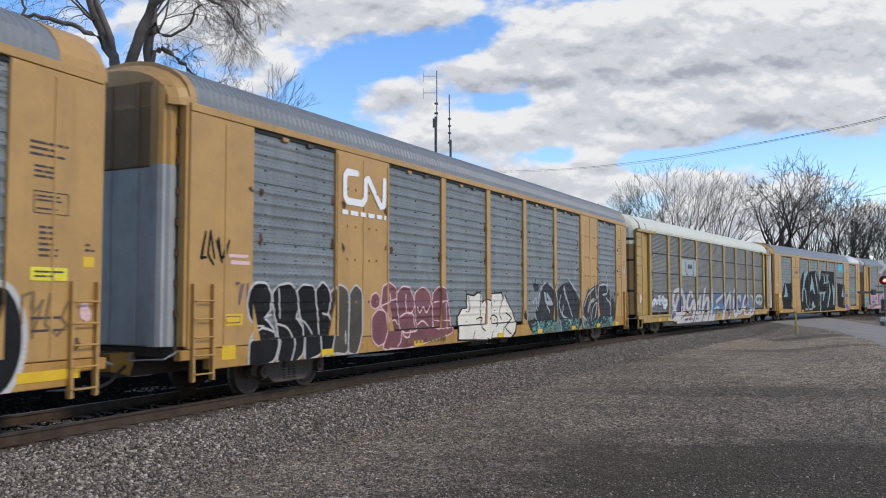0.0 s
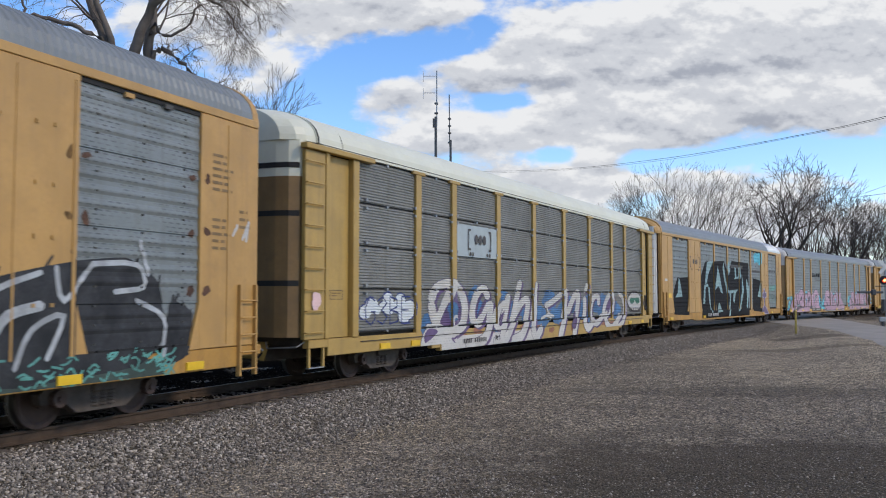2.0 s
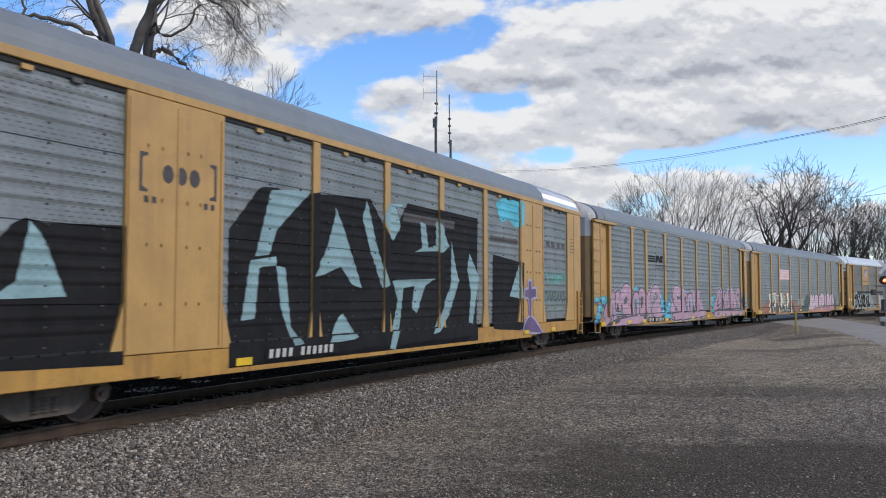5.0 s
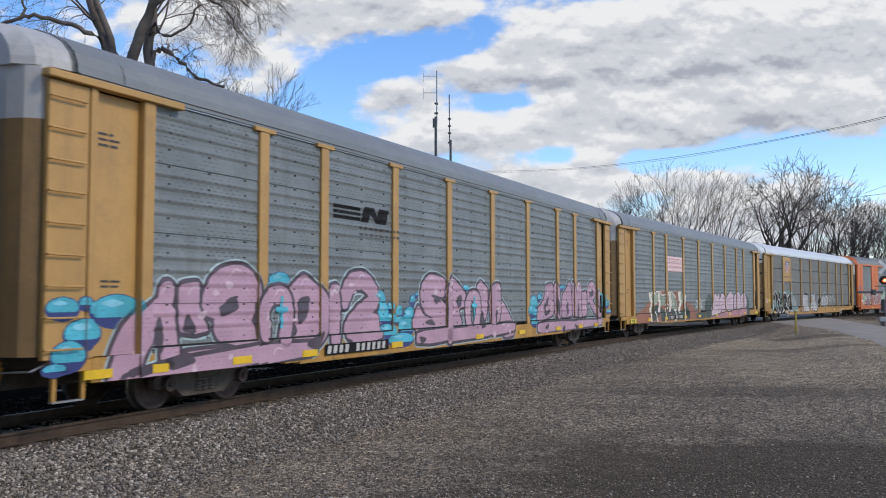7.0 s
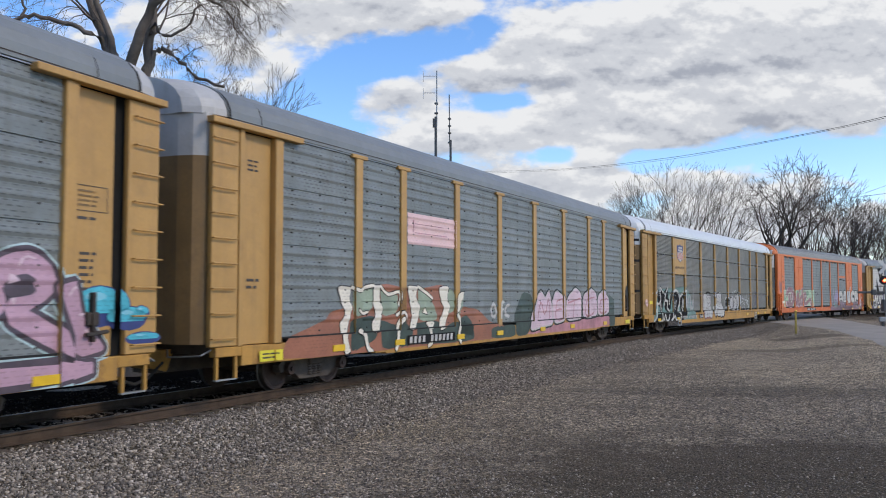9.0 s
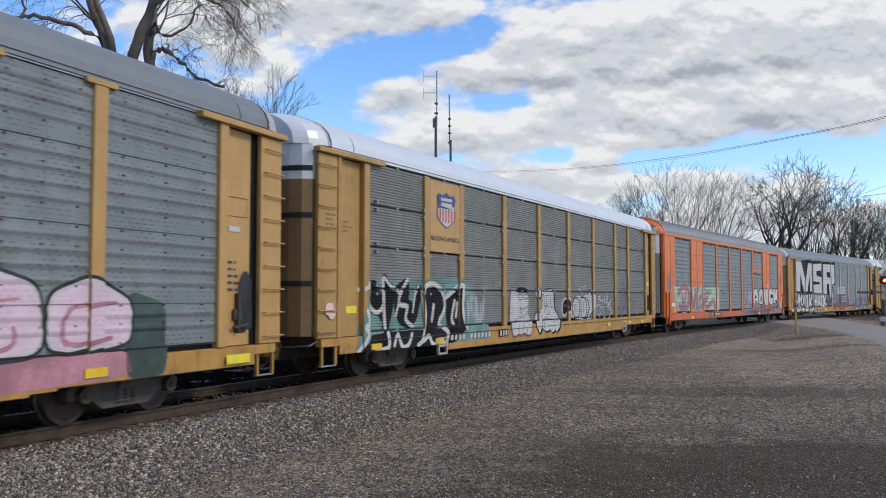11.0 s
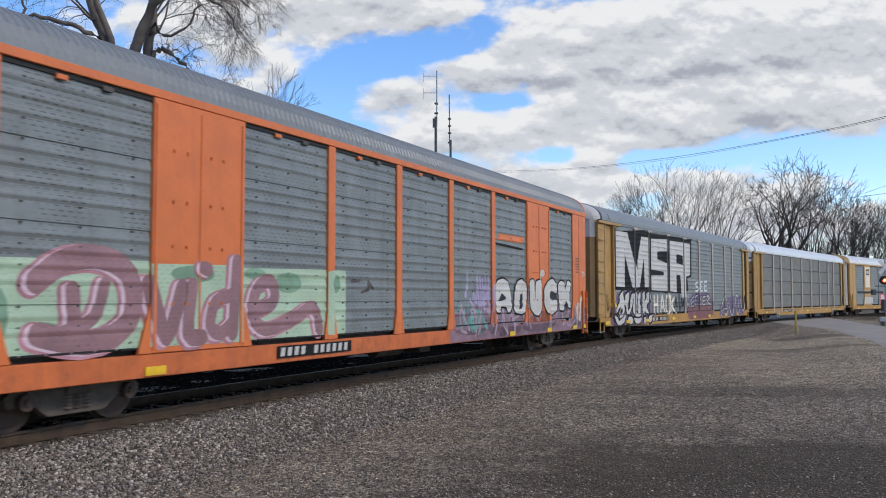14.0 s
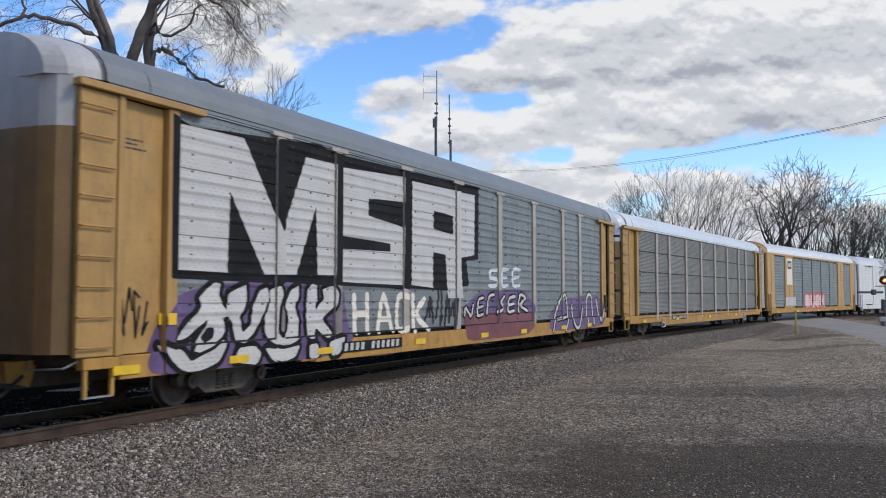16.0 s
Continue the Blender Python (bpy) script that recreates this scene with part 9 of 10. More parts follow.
    tall_lines = (
        penline([(-11.65, 2.13), (-11.67, 1.89), (-11.57, 1.62), (-11.35, 1.49), (-11.14, 1.52), (-11.00, 1.66)], 0.052),
        penline([(-11.03, 2.24), (-10.98, 1.61), (-10.93, 1.15), (-10.83, 0.79), (-10.93, 0.64), (-11.38, 0.63)], 0.061),
        penline([(-11.99, 1.99), (-11.78, 2.04), (-11.70, 2.15)], 0.051),
        penline([(-11.80, 1.52), (-11.68, 1.27), (-11.85, 1.16), (-11.73, 1.05)], 0.062),
        penline([(-10.96, 2.28), (-10.69, 2.09), (-10.41, 1.99), (-10.29, 1.87), (-10.34, 1.65), (-10.46, 1.39)], 0.042),
        penline([(-9.91, 2.25), (-10.26, 1.89), (-10.28, 1.65), (-9.92, 1.61), (-10.00, 1.30), (-9.67, 1.12)], 0.057),
        penline([(-9.66, 1.47), (-9.54, 1.89), (-9.39, 2.09)], 0.043),
        penline([(-9.18, 1.95), (-9.11, 2.10), (-8.71, 2.17), (-8.24, 2.05), (-8.01, 1.73), (-8.05, 1.46), (-8.33, 1.14), (-7.91, 0.91), (-8.09, 0.63), (-8.51, 0.63)], 0.064),
        penline([(-8.60, 1.62), (-8.70, 1.24)], 0.061),
        penline([(-9.22, 1.89), (-9.12, 1.48), (-9.16, 1.07), (-9.28, 0.79)], 0.045),
        penline([(-7.90, 1.83), (-7.51, 1.99), (-7.03, 2.15), (-7.06, 1.67), (-7.02, 1.32), (-6.81, 0.99)], 0.067),
        penline([(-7.44, 1.72), (-7.61, 1.28), (-7.49, 1.11)], 0.065),
        penline([(-7.29, 1.67), (-7.36, 1.31)], 0.058),
        penline([(-10.61, 0.71), (-10.46, 0.95), (-10.25, 0.66), (-9.96, 0.69), (-9.80, 0.94)], 0.055),
        penline([(-9.50, 0.66), (-9.19, 0.77), (-8.94, 0.86), (-8.75, 0.63), (-8.44, 0.63)], 0.059),
        penline([(-11.71, 1.01), (-11.91, 0.78), (-12.13, 0.63)], 0.049),
    )
    for sh in tall:
        patch(6, swollen(sh, 0.03), BLACK_PAINT, 0.006, "graffiti_letter", "tall black graffiti letter with white edges")
    for sh in tall_lines:
        patch(6, sh, FRESH_WHITE, 0.012, "graffiti_line")
    patch(6, scribble(-6.75, -5.6, 1.1, 1.9, 0.035, R, 40), FADED_WHITE, 0.012, "tag", "pale tangled tag")
    figure = (
        [curve([(-1.23, 1.99), (-1.15, 2.06), (-0.99, 2.02), (-0.82, 2.07), (-0.62, 2.04), (-0.47, 2.10), (-0.22, 2.08), (-0.05, 2.00), (-0.01, 1.40), (0.23, 1.27), (0.43, 1.10), (0.37, 0.81), (0.20, 0.70), (0.05, 0.64), (-0.06, 0.75), (-0.18, 0.66), (-0.39, 0.63), (-0.55, 0.76), (-0.70, 0.71), (-0.96, 0.70), (-1.25, 0.81), (-1.29, 1.02), (-1.19, 1.15), (-1.25, 1.33), (-1.28, 1.61)])],
        [curve([(-1.77, 1.21), (-1.67, 1.32), (-1.47, 1.31), (-1.33, 1.19), (-1.28, 1.02), (-1.31, 0.82), (-1.49, 0.65), (-1.55, 0.66), (-1.62, 0.79), (-1.76, 0.88), (-1.81, 1.08)])],
        [curve([(-1.21, 1.33), (-1.25, 1.25), (-1.33, 1.22), (-1.42, 1.25), (-1.46, 1.34), (-1.43, 1.41), (-1.34, 1.45), (-1.25, 1.41)])],
        [curve([(-1.36, 1.96), (-1.40, 1.86), (-1.51, 1.80), (-1.63, 1.82), (-1.71, 1.90), (-1.72, 2.01), (-1.64, 2.09), (-1.52, 2.11), (-1.41, 2.06)])],
    )
    figure_lines = (
        penline([(-1.09, 1.47), (-1.08, 1.84), (-0.96, 1.90), (-0.91, 1.49)], 0.012),
        penline([(-0.72, 1.52), (-0.73, 1.87), (-0.54, 1.87)], 0.012),
        penline([(-0.37, 1.91), (-0.33, 1.51), (-0.12, 1.48)], 0.013),
        penline([(-0.91, 1.31), (-0.80, 1.52), (-0.57, 1.51), (-0.48, 1.27), (-0.72, 1.23)], 0.013),
        penline([(-0.94, 1.08), (-0.75, 1.16), (-0.52, 1.03)], 0.012),
        penline([(-0.23, 0.98), (-0.11, 1.06), (0.06, 0.96)], 0.013),
        penline([(-1.18, 0.84), (-1.26, 0.93)], 0.012),
        penline([(-1.08, 1.00), (-1.10, 0.80)], 0.012),
    )
    word_forms = (
        [curve([(0.72, 1.38), (0.76, 1.64), (1.00, 1.81), (1.40, 1.83), (1.67, 1.67), (1.84, 1.42), (2.00, 1.77), (2.34, 1.88), (3.07, 1.86), (3.60, 1.94), (3.90, 2.19), (4.22, 2.04), (4.64, 1.70), (4.39, 1.28), (3.82, 0.99), (3.09, 0.98), (2.24, 0.99), (1.69, 1.10), (1.52, 1.27), (1.32, 1.24), (1.07, 1.12), (0.82, 1.19)])],
    )
    hook_forms = (
        [curve([(0.84, 1.39), (0.88, 1.61), (1.10, 1.74), (1.41, 1.73), (1.59, 1.60), (1.73, 1.31), (1.57, 1.27), (1.45, 1.36), (1.26, 1.31), (1.05, 1.20), (0.87, 1.25)])],
    )
    word_lines = (
        penline([(2.66, 1.43), (2.61, 1.24), (2.46, 1.11), (2.26, 1.07), (2.07, 1.13), (1.93, 1.27), (1.87, 1.45), (1.92, 1.63), (2.06, 1.76), (2.25, 1.81), (2.45, 1.76), (2.60, 1.62), (2.66, 1.43)], 0.028),
        penline([(2.80, 1.82), (2.81, 1.02)], 0.030),
        penline([(2.80, 1.82), (3.27, 1.78), (3.45, 1.45), (3.28, 1.05), (2.84, 1.04)], 0.031),
        penline([(3.60, 1.91), (3.84, 2.12), (3.99, 1.93), (4.19, 2.01), (4.55, 1.70), (4.29, 1.35), (3.75, 1.04)], 0.032),
        penline([(3.49, 1.77), (3.77, 1.44), (3.61, 1.25), (3.45, 1.04)], 0.031),
        penline([(1.90, 1.34), (1.81, 1.10)], 0.028),
        penline([(2.14, 1.57), (2.12, 1.33)], 0.021),
        penline([(3.10, 1.61), (3.11, 1.23)], 0.022),
    )
    hook_lines = (
        penline([(0.98, 1.47), (1.06, 1.57), (1.14, 1.47)], 0.011),
        penline([(1.26, 1.57), (1.31, 1.44), (1.41, 1.50)], 0.011),
    )
    face = [curve([(-3.76, 1.57), (-3.68, 1.97), (-3.44, 2.07), (-3.18, 2.02), (-2.64, 1.98), (-2.28, 1.91), (-2.31, 1.54), (-2.38, 1.34), (-2.19, 1.14), (-2.13, 0.93), (-2.22, 0.69), (-2.40, 0.63), (-2.61, 0.67), (-2.82, 0.73), (-3.02, 0.66), (-3.21, 0.71), (-3.46, 0.65), (-3.65, 0.66), (-3.76, 0.89), (-3.77, 1.21)])]
    cap = [curve([(-3.22, 2.07), (-3.12, 2.13), (-2.65, 2.13), (-2.39, 2.07), (-2.30, 1.96), (-3.19, 1.96)])]
    face_lines = (
        penline([(-3.15, 1.91), (-3.11, 1.76), (-2.84, 1.76), (-2.78, 1.88), (-3.11, 1.92)], 0.012),
        penline([(-2.67, 1.89), (-2.64, 1.76), (-2.35, 1.80), (-2.32, 1.89), (-2.65, 1.91)], 0.013),
        penline([(-3.07, 1.51), (-2.70, 1.45), (-2.35, 1.54)], 0.012),
        penline([(-2.98, 1.48), (-2.90, 1.31), (-2.80, 1.46)], 0.012),
        penline([(-3.16, 1.23), (-2.96, 1.17), (-2.80, 1.26)], 0.012),
        penline([(-2.69, 1.11), (-2.59, 1.25), (-2.38, 1.32)], 0.012),
        penline([(-3.63, 1.04), (-3.41, 1.08), (-3.16, 1.16)], 0.012),
        penline([(-3.28, 0.72), (-3.19, 0.97)], 0.012),
        penline([(-2.95, 0.72), (-2.79, 1.04)], 0.012),
        penline([(-2.58, 0.69), (-2.48, 0.95)], 0.013),
    )
    patch(6, [[(u - 0.04, z - 0.04) for u, z in p] for p in swollen(face, 0.045)], MAROON_PAINT, 0.006, "graffiti_outline", "dark purple rim of a faded white face")
    patch(6, face, PALE_FILL, 0.011, "graffiti_letter", "faded white face with a black cap and purple rim")
    patch(6, cap, BLACK_PAINT, 0.014, "graffiti_line")
    for sh in face_lines:
        patch(6, sh, LETTER_DARK, 0.014, "graffiti_line")
    for sh in figure:
        patch(6, [[(u + 0.09, z - 0.03) for u, z in p] for p in swollen(sh, 0.035)], BLACK_PAINT, 0.006, "graffiti_outline")
    for k, sh in enumerate(figure):
        patch(6, swollen(sh, 0.03), BLACK_PAINT, 0.008 + 0.006 * (k > 0), "graffiti_outline")
        patch(6, sh, PALE_FILL, 0.011 + 0.006 * (k > 0), "graffiti_letter", "faded white bubble graffiti with black shadow")
    for sh in figure_lines:
        patch(6, sh, GREY_PAINT, 0.014, "graffiti_line")
    for sh in word_forms:
        patch(6, sh, PALE_FILL, 0.007, "graffiti_letter", "white tag with heavy black letters")
    for sh in hook_forms:
        patch(6, sh, BLACK_PAINT, 0.012, "graffiti_line")
    for sh in word_lines:
        patch(6, sh, BLACK_PAINT, 0.013, "graffiti_line")
    for sh in hook_lines:
        patch(6, sh, PALE_FILL, 0.017, "graffiti_line")
    chalk = (
        penline([(5.18, 1.88), (4.87, 1.76), (5.51, 1.67), (5.72, 1.81)], 0.017),
        penline([(5.72, 1.90), (5.68, 1.61), (6.00, 1.67), (5.95, 1.88)], 0.018),
        penline([(6.13, 2.08), (6.00, 1.43), (6.30, 1.60), (6.47, 1.30)], 0.018),
        penline([(4.68, 1.46), (5.08, 1.51), (5.19, 1.22), (4.79, 1.01)], 0.017),
        penline([(5.30, 1.39), (5.51, 1.44), (5.56, 1.04), (5.30, 1.01)], 0.017),
        penline([(6.66, 1.72), (6.18, 1.43), (6.66, 1.23), (6.00, 0.98)], 0.018),
        penline([(2.55, 2.13), (2.79, 2.09), (2.71, 2.02)], 0.015),
        penline([(2.87, 2.17), (3.07, 2.19), (3.12, 2.09)], 0.015),
        penline([(3.20, 2.25), (3.37, 2.20), (3.30, 2.10)], 0.015),
    )
    for sh in chalk:
        patch(6, sh, ROOF_WHITE, 0.008, "tag", "thin white hand-drawn tag")
    faint = (
        penline([(7.95, 2.10), (8.37, 2.17), (8.75, 2.04), (8.67, 1.58), (8.24, 1.38), (7.96, 1.65), (8.38, 1.91), (8.76, 1.71)], 0.039),
        penline([(7.47, 1.40), (7.96, 1.20), (7.69, 1.01)], 0.039),
        penline([(8.24, 1.25), (8.67, 1.38)], 0.040),
        penline([(9.43, 1.77), (9.81, 1.56), (9.49, 1.22)], 0.042),
        penline([(10.24, 1.92), (10.48, 1.63)], 0.043),
    )
    for sh in faint:
        patch(6, sh, shared("slate", lambda: shader("slate_blue_spray_paint", (0.085, 0.09, 0.15), 0.5, 0, 0.25, 2, dash=0.5)), 0.008, "tag", "faded dark blue tag")
    car, side = CARS[6]
    part("emblem_panel", boxes((-8.88, -7.23, -HALF + 0.002, -HALF + 0.07, 2.98, 4.80), bevel=0.005), YELLOW, car, "yellow emblem panel")
    side.covers.append((-8.9, -7.2, 2.95, 4.83, 0.0))
    shield = [(-8.50, 4.40), (-8.40, 4.48), (-8.22, 4.44), (-8.02, 4.52), (-7.82, 4.44), (-7.64, 4.48), (-7.54, 4.40), (-7.58, 4.2), (-7.53, 4.0), (-7.60, 3.82), (-8.02, 3.64), (-8.44, 3.82), (-8.51, 4.0), (-8.46, 4.2)]
    patch(6, [[(-8.02 + (u + 8.02) * 1.07, 4.08 + (z - 4.08) * 1.07) for u, z in shield]], NAVY_PAINT, 0.008, "emblem")
    patch(6, [shield], WHITE_PAINT, 0.012, "emblem", "red white and blue shield emblem")
    patch(6, [[(u, z) for u, z in shield if z > 4.15] + [(-7.57, 4.12), (-8.47, 4.12)]], NAVY_PAINT, 0.016, "emblem")
    for k in range(6):
        u = -8.42 + k * 0.16
        patch(6, rect(u, u + 0.075, 3.80 - 0.05 * (1 - abs(k - 2.5) / 2.5), 4.10), RED_PAINT, 0.016, "emblem")
    patch(6, rect(-8.33, -7.72, 4.32, 4.40) + rect(-8.33, -7.72, 4.19, 4.27), WHITE_PAINT, 0.020, "emblem")
    t = bpy.data.curves.new("panel_word", "FONT")
    t.body, t.size, t.align_x, t.extrude = "BUILDING AMERICA", 0.175, "CENTER", 0.001
    t.materials.append(LETTER_DARK)
    words = new("panel_word", t)
    words.parent = car
    words.matrix_basis = pose(-8.05, -HALF - 0.006, 3.27, 90, 0, 0)
    plate(6, -7.9, -5.2, 0.68, 0.86, None, WHITE_PAINT, R)
    plate(6, -4.75, -4.15, 0.66, 0.88, BLACK_PAINT, WHITE_PAINT, R, 1)
    notices(6, ((-12.6, -12.2, 3.2, 3.5, 3), (-13.35, -13.0, 3.3, 3.6, 3)), LETTER_FADED, R, 0.008)
    patch(6, blob(-13.2, 1.55, 0.17, 0.17, R), BLUSH_PAINT, 0.03, "sticker")
    patch(6, rect(-12.45, -12.05, 1.48, 1.64), LABEL_YELLOW, 0.008, "label_plate")
    patch(6, rect(12.40, 12.66, 2.34, 2.52), LABEL_YELLOW, 0.008, "label_plate", "bright yellow label plate")
    patch(6, frame_box(12.2, 12.8, 3.5, 3.95), LETTER_DARK, 0.008, "notice_frame")
    notices(6, ((12.25, 12.75, 3.55, 3.9, 4), (12.3, 12.7, 1.75, 2.0, 3)), LETTER_FADED, R, 0.008)
    reflectors(6, (-11.4, -8.4, 6.0, 9.0, 11.0))

    # car 7: pale green banner with rose letters, white letters, smears
    patch(7, [[(-11.95, 1.08), (-11.98, 2.36), (-3.62, 2.38), (-3.62, 1.06)]], GREEN_PAINT, 0.005, "graffiti_ground", "pale green painted banner")
    patch(7, oval(-11.7, 1.6, 0.22, 0.4) + oval(-10.9, 1.3, 0.3, 0.2) + oval(-5.6, 2.1, 0.4, 0.2) + oval(-4.0, 2.1, 0.16, 0.2) + oval(-8.2, 2.2, 0.5, 0.14) + oval(-6.6, 2.25, 0.3, 0.1), shared("sage", lambda: shader("sage_spray_paint", (0.16, 0.28, 0.18), 0.5, 0, 0.2, 2)), 0.009, "graffiti_line")
    rose = (
        penline([(-11.08, 2.04), (-10.62, 2.34), (-9.94, 2.39), (-9.48, 2.12), (-9.43, 1.59), (-9.76, 1.29), (-10.32, 1.20), (-11.03, 1.34)], 0.17) + penline([(-10.51, 1.94), (-10.46, 1.40)], 0.12) + penline([(-10.65, 1.35), (-10.13, 1.55), (-9.96, 2.03)], 0.10),
        penline([(-9.13, 2.04), (-8.78, 1.22), (-8.46, 1.98)], 0.14),
        penline([(-8.23, 2.02), (-8.31, 1.26), (-7.99, 1.18)], 0.13),
        penline([(-7.96, 2.31), (-7.87, 2.28)], 0.12),
        penline([(-7.15, 2.44), (-7.24, 1.22)], 0.13) + penline([(-7.27, 1.86), (-7.67, 1.76), (-7.80, 1.37), (-7.56, 1.23), (-7.26, 1.39)], 0.12),
        penline([(-6.63, 1.58), (-6.06, 1.75), (-6.13, 2.11), (-6.52, 2.00), (-6.68, 1.55), (-6.29, 1.25), (-5.45, 1.43), (-4.80, 1.63), (-4.59, 1.20)], 0.13),
    )
    for sh in rose:
        patch(7, [[(u - 0.10, z - 0.03) for u, z in p] for p in swollen(sh, 0.035)], ROSE_PAINT, 0.009, "graffiti_outline")
        patch(7, [[(u - 0.07, z - 0.02) for u, z in p] for p in sh], PALE_PINK, 0.013, "graffiti_outline")
        patch(7, sh, DUSK_PAINT, 0.018, "graffiti_letter", "dusky rose script graffiti letter")
    smear = []
    for k in range(16):
        smear += blob(2.2 + k * 0.72, R.uniform(0.9, 1.5), R.uniform(0.4, 0.8), R.uniform(0.2, 0.42), R)
    patch(7, smear, MAUVE_PAINT, 0.004, "graffiti_ground", "mauve sprayed smears")
    patch(7, rect(1.3, 13.1, 0.64, 0.95), MAUVE_PAINT, 0.004, "graffiti_ground")
    patch(7, scribble(2.2, 4.3, 1.2, 2.45, 0.05, R, 30) + blob(3.7, 1.9, 0.28, 0.3, R), shared("lilac", lambda: shader("lilac_spray_paint", (0.33, 0.28, 0.42), 0.5, 0, 0.25, 2)), 0.008, "graffiti_line")
    patch(7, scribble(1.9, 3.7, 0.75, 1.6, 0.035, R, 22) + blob(2.7, 1.15, 0.16, 0.22, R), TEAL_BRIGHT, 0.008, "graffiti_line")
    patch(7, scribble(2.0, 13.0, 0.7, 1.7, 0.04, R, 60), PALE_MAUVE, 0.010, "graffiti_line")
    block_letters = (
        [curve([(4.37, 2.11), (4.50, 2.30), (4.97, 2.39), (5.38, 2.29), (5.63, 1.90), (5.70, 1.45), (5.39, 1.34), (5.24, 1.54), (4.83, 1.55), (4.76, 1.36), (4.46, 1.39)])],
        [curve([(5.85, 1.44), (5.90, 2.01), (6.12, 2.31), (6.57, 2.39), (6.97, 2.21), (6.98, 1.42), (6.58, 1.29), (6.02, 1.33)])],
        [curve([(7.09, 2.37), (7.54, 2.40), (7.62, 1.66), (7.67, 2.34), (8.25, 2.42), (8.26, 1.39), (7.94, 1.21), (7.55, 1.26), (7.17, 1.48)])],
        [curve([(8.48, 1.58), (8.47, 2.10), (8.89, 2.37), (9.49, 2.47), (9.92, 2.26), (9.92, 1.94), (9.46, 2.02), (9.10, 2.02), (8.99, 1.80), (9.96, 1.75), (9.96, 1.36), (9.34, 1.21), (8.76, 1.32)])],
        [curve([(10.02, 2.26), (10.41, 2.41), (10.81, 2.35), (10.84, 2.03), (11.12, 2.43), (11.54, 2.36), (11.33, 1.84), (11.54, 1.40), (10.84, 1.56), (10.71, 1.34), (10.25, 1.35)])],
    )
    block_holes = (
        [curve([(4.58, 1.71), (4.88, 1.96), (5.24, 1.78), (4.89, 1.71)])],
        [curve([(6.29, 1.43), (6.35, 1.90), (6.57, 1.96), (6.58, 1.49)])],
        [curve([(8.98, 1.88), (9.40, 2.02), (9.92, 1.86), (9.83, 1.72), (9.10, 1.75)])],
        [curve([(10.67, 1.51), (10.95, 1.70), (11.22, 1.48), (10.95, 1.34)])],
    )
    sprayed(7, block_letters, FRESH_WHITE, BLACK_PAINT, None, 0.055, 0, 0.012, "white block graffiti letter with black edges")
    for sh in block_holes:
        patch(7, sh, GREY_PAINT, 0.031, "graffiti_shadow")
    patch(7, scribble(12.0, 13.0, 0.8, 1.9, 0.05, R, 14), CREAM_PAINT, 0.010, "tag", "cream scribbled tag")
    patch(7, oval(8.3, 2.62, 0.22, 0.12) + rect(8.05, 8.12, 2.4, 2.6), WHITE_PAINT, 0.028, "tag")
    patch(7, [[(4.5, 3.52), (4.75, 3.72), (6.85, 3.72), (6.6, 3.52)]], ORANGE, 0.008, "emblem", "orange slanted emblem bar")
    patch(7, [[(4.42, 3.44), (4.42, 3.36), (6.6, 3.30), (6.75, 3.36), (5.2, 3.42)]], BLACK_PAINT, 0.008, "emblem")
    patch(7, scribble(-13.0, -12.5, 2.1, 3.1, 0.05, R, 14), DUSK_PAINT, 0.008, "tag", "faded dark scribbled tag")
    plate(7, -6.0, -3.5, 0.71, 0.93, BLACK_PAINT, WHITE_PAINT, R)
    patch(7, rect(-12.35, -11.80, 1.34, 1.52), CREAM_PAINT, 0.010, "label_plate")
    patch(7, scribble(-3.4, -2.4, 1.9, 2.2, 0.03, R, 9), LETTER_DARK, 0.008, "tag")
    notices(7, ((-12.3, -11.9, 2.45, 2.6, 2), (-12.3, -11.9, 3.2, 3.4, 4), (-12.3, -11.9, 2.85, 3.0, 3), (12.0, 12.6, 2.7, 3.3, 6)), LETTER_DARK, R)
    patch(7, lettered("TRI", 12.72, 13.15, 2.58, 2.80, 0.022), WHITE_PAINT, 0.010, "stencilled_notice")
    reflectors(7, (-9.0, 5.6, 9.0, 11.8, 13.0))

    # car 8: huge white block letters on black, with smaller pieces below
    big_m = [[(-11.66, 4.63), (-10.07, 4.65), (-8.95, 3.05), (-8.22, 4.58), (-7.19, 4.58), (-7.20, 2.28), (-7.80, 2.27), (-7.87, 3.64), (-8.51, 2.26), (-9.46, 2.24), (-10.42, 3.66), (-10.47, 2.25), (-11.64, 2.27)]]
    big_s = [[(-6.94, 4.55), (-4.33, 4.67), (-4.34, 4.07), (-5.89, 4.01), (-5.90, 3.61), (-4.34, 3.48), (-4.36, 2.11), (-6.95, 2.14), (-6.95, 2.84), (-4.95, 2.85), (-4.94, 3.06), (-6.95, 3.11)]]
    big_r = [[(-3.90, 4.63), (-0.32, 4.66), (-0.36, 2.98), (-1.23, 2.88), (-1.07, 1.80), (-1.98, 1.80), (-2.13, 2.92), (-2.82, 2.96), (-2.83, 2.06), (-3.93, 2.11)]]
    hole_r = [[(-2.80, 4.00), (-1.69, 3.98), (-1.70, 3.47), (-2.81, 3.54)]]
    field = [[(-11.86, 4.75), (-11.34, 4.63), (-7.87, 4.89), (-7.14, 4.81), (-0.04, 4.90), (-0.08, 2.88), (-0.86, 2.82), (-0.68, 2.14), (-2.15, 2.00), (-11.84, 2.13)]]
    patch(8, field, BLACK_PAINT, 0.005, "graffiti_ground", "black painted field")
    patch(8, hole_r, BLACK_PAINT, 0.018, "graffiti_shadow")
    patch(8, big_m, WHITE_PAINT, 0.012, "graffiti_letter", "huge white block graffiti letter")
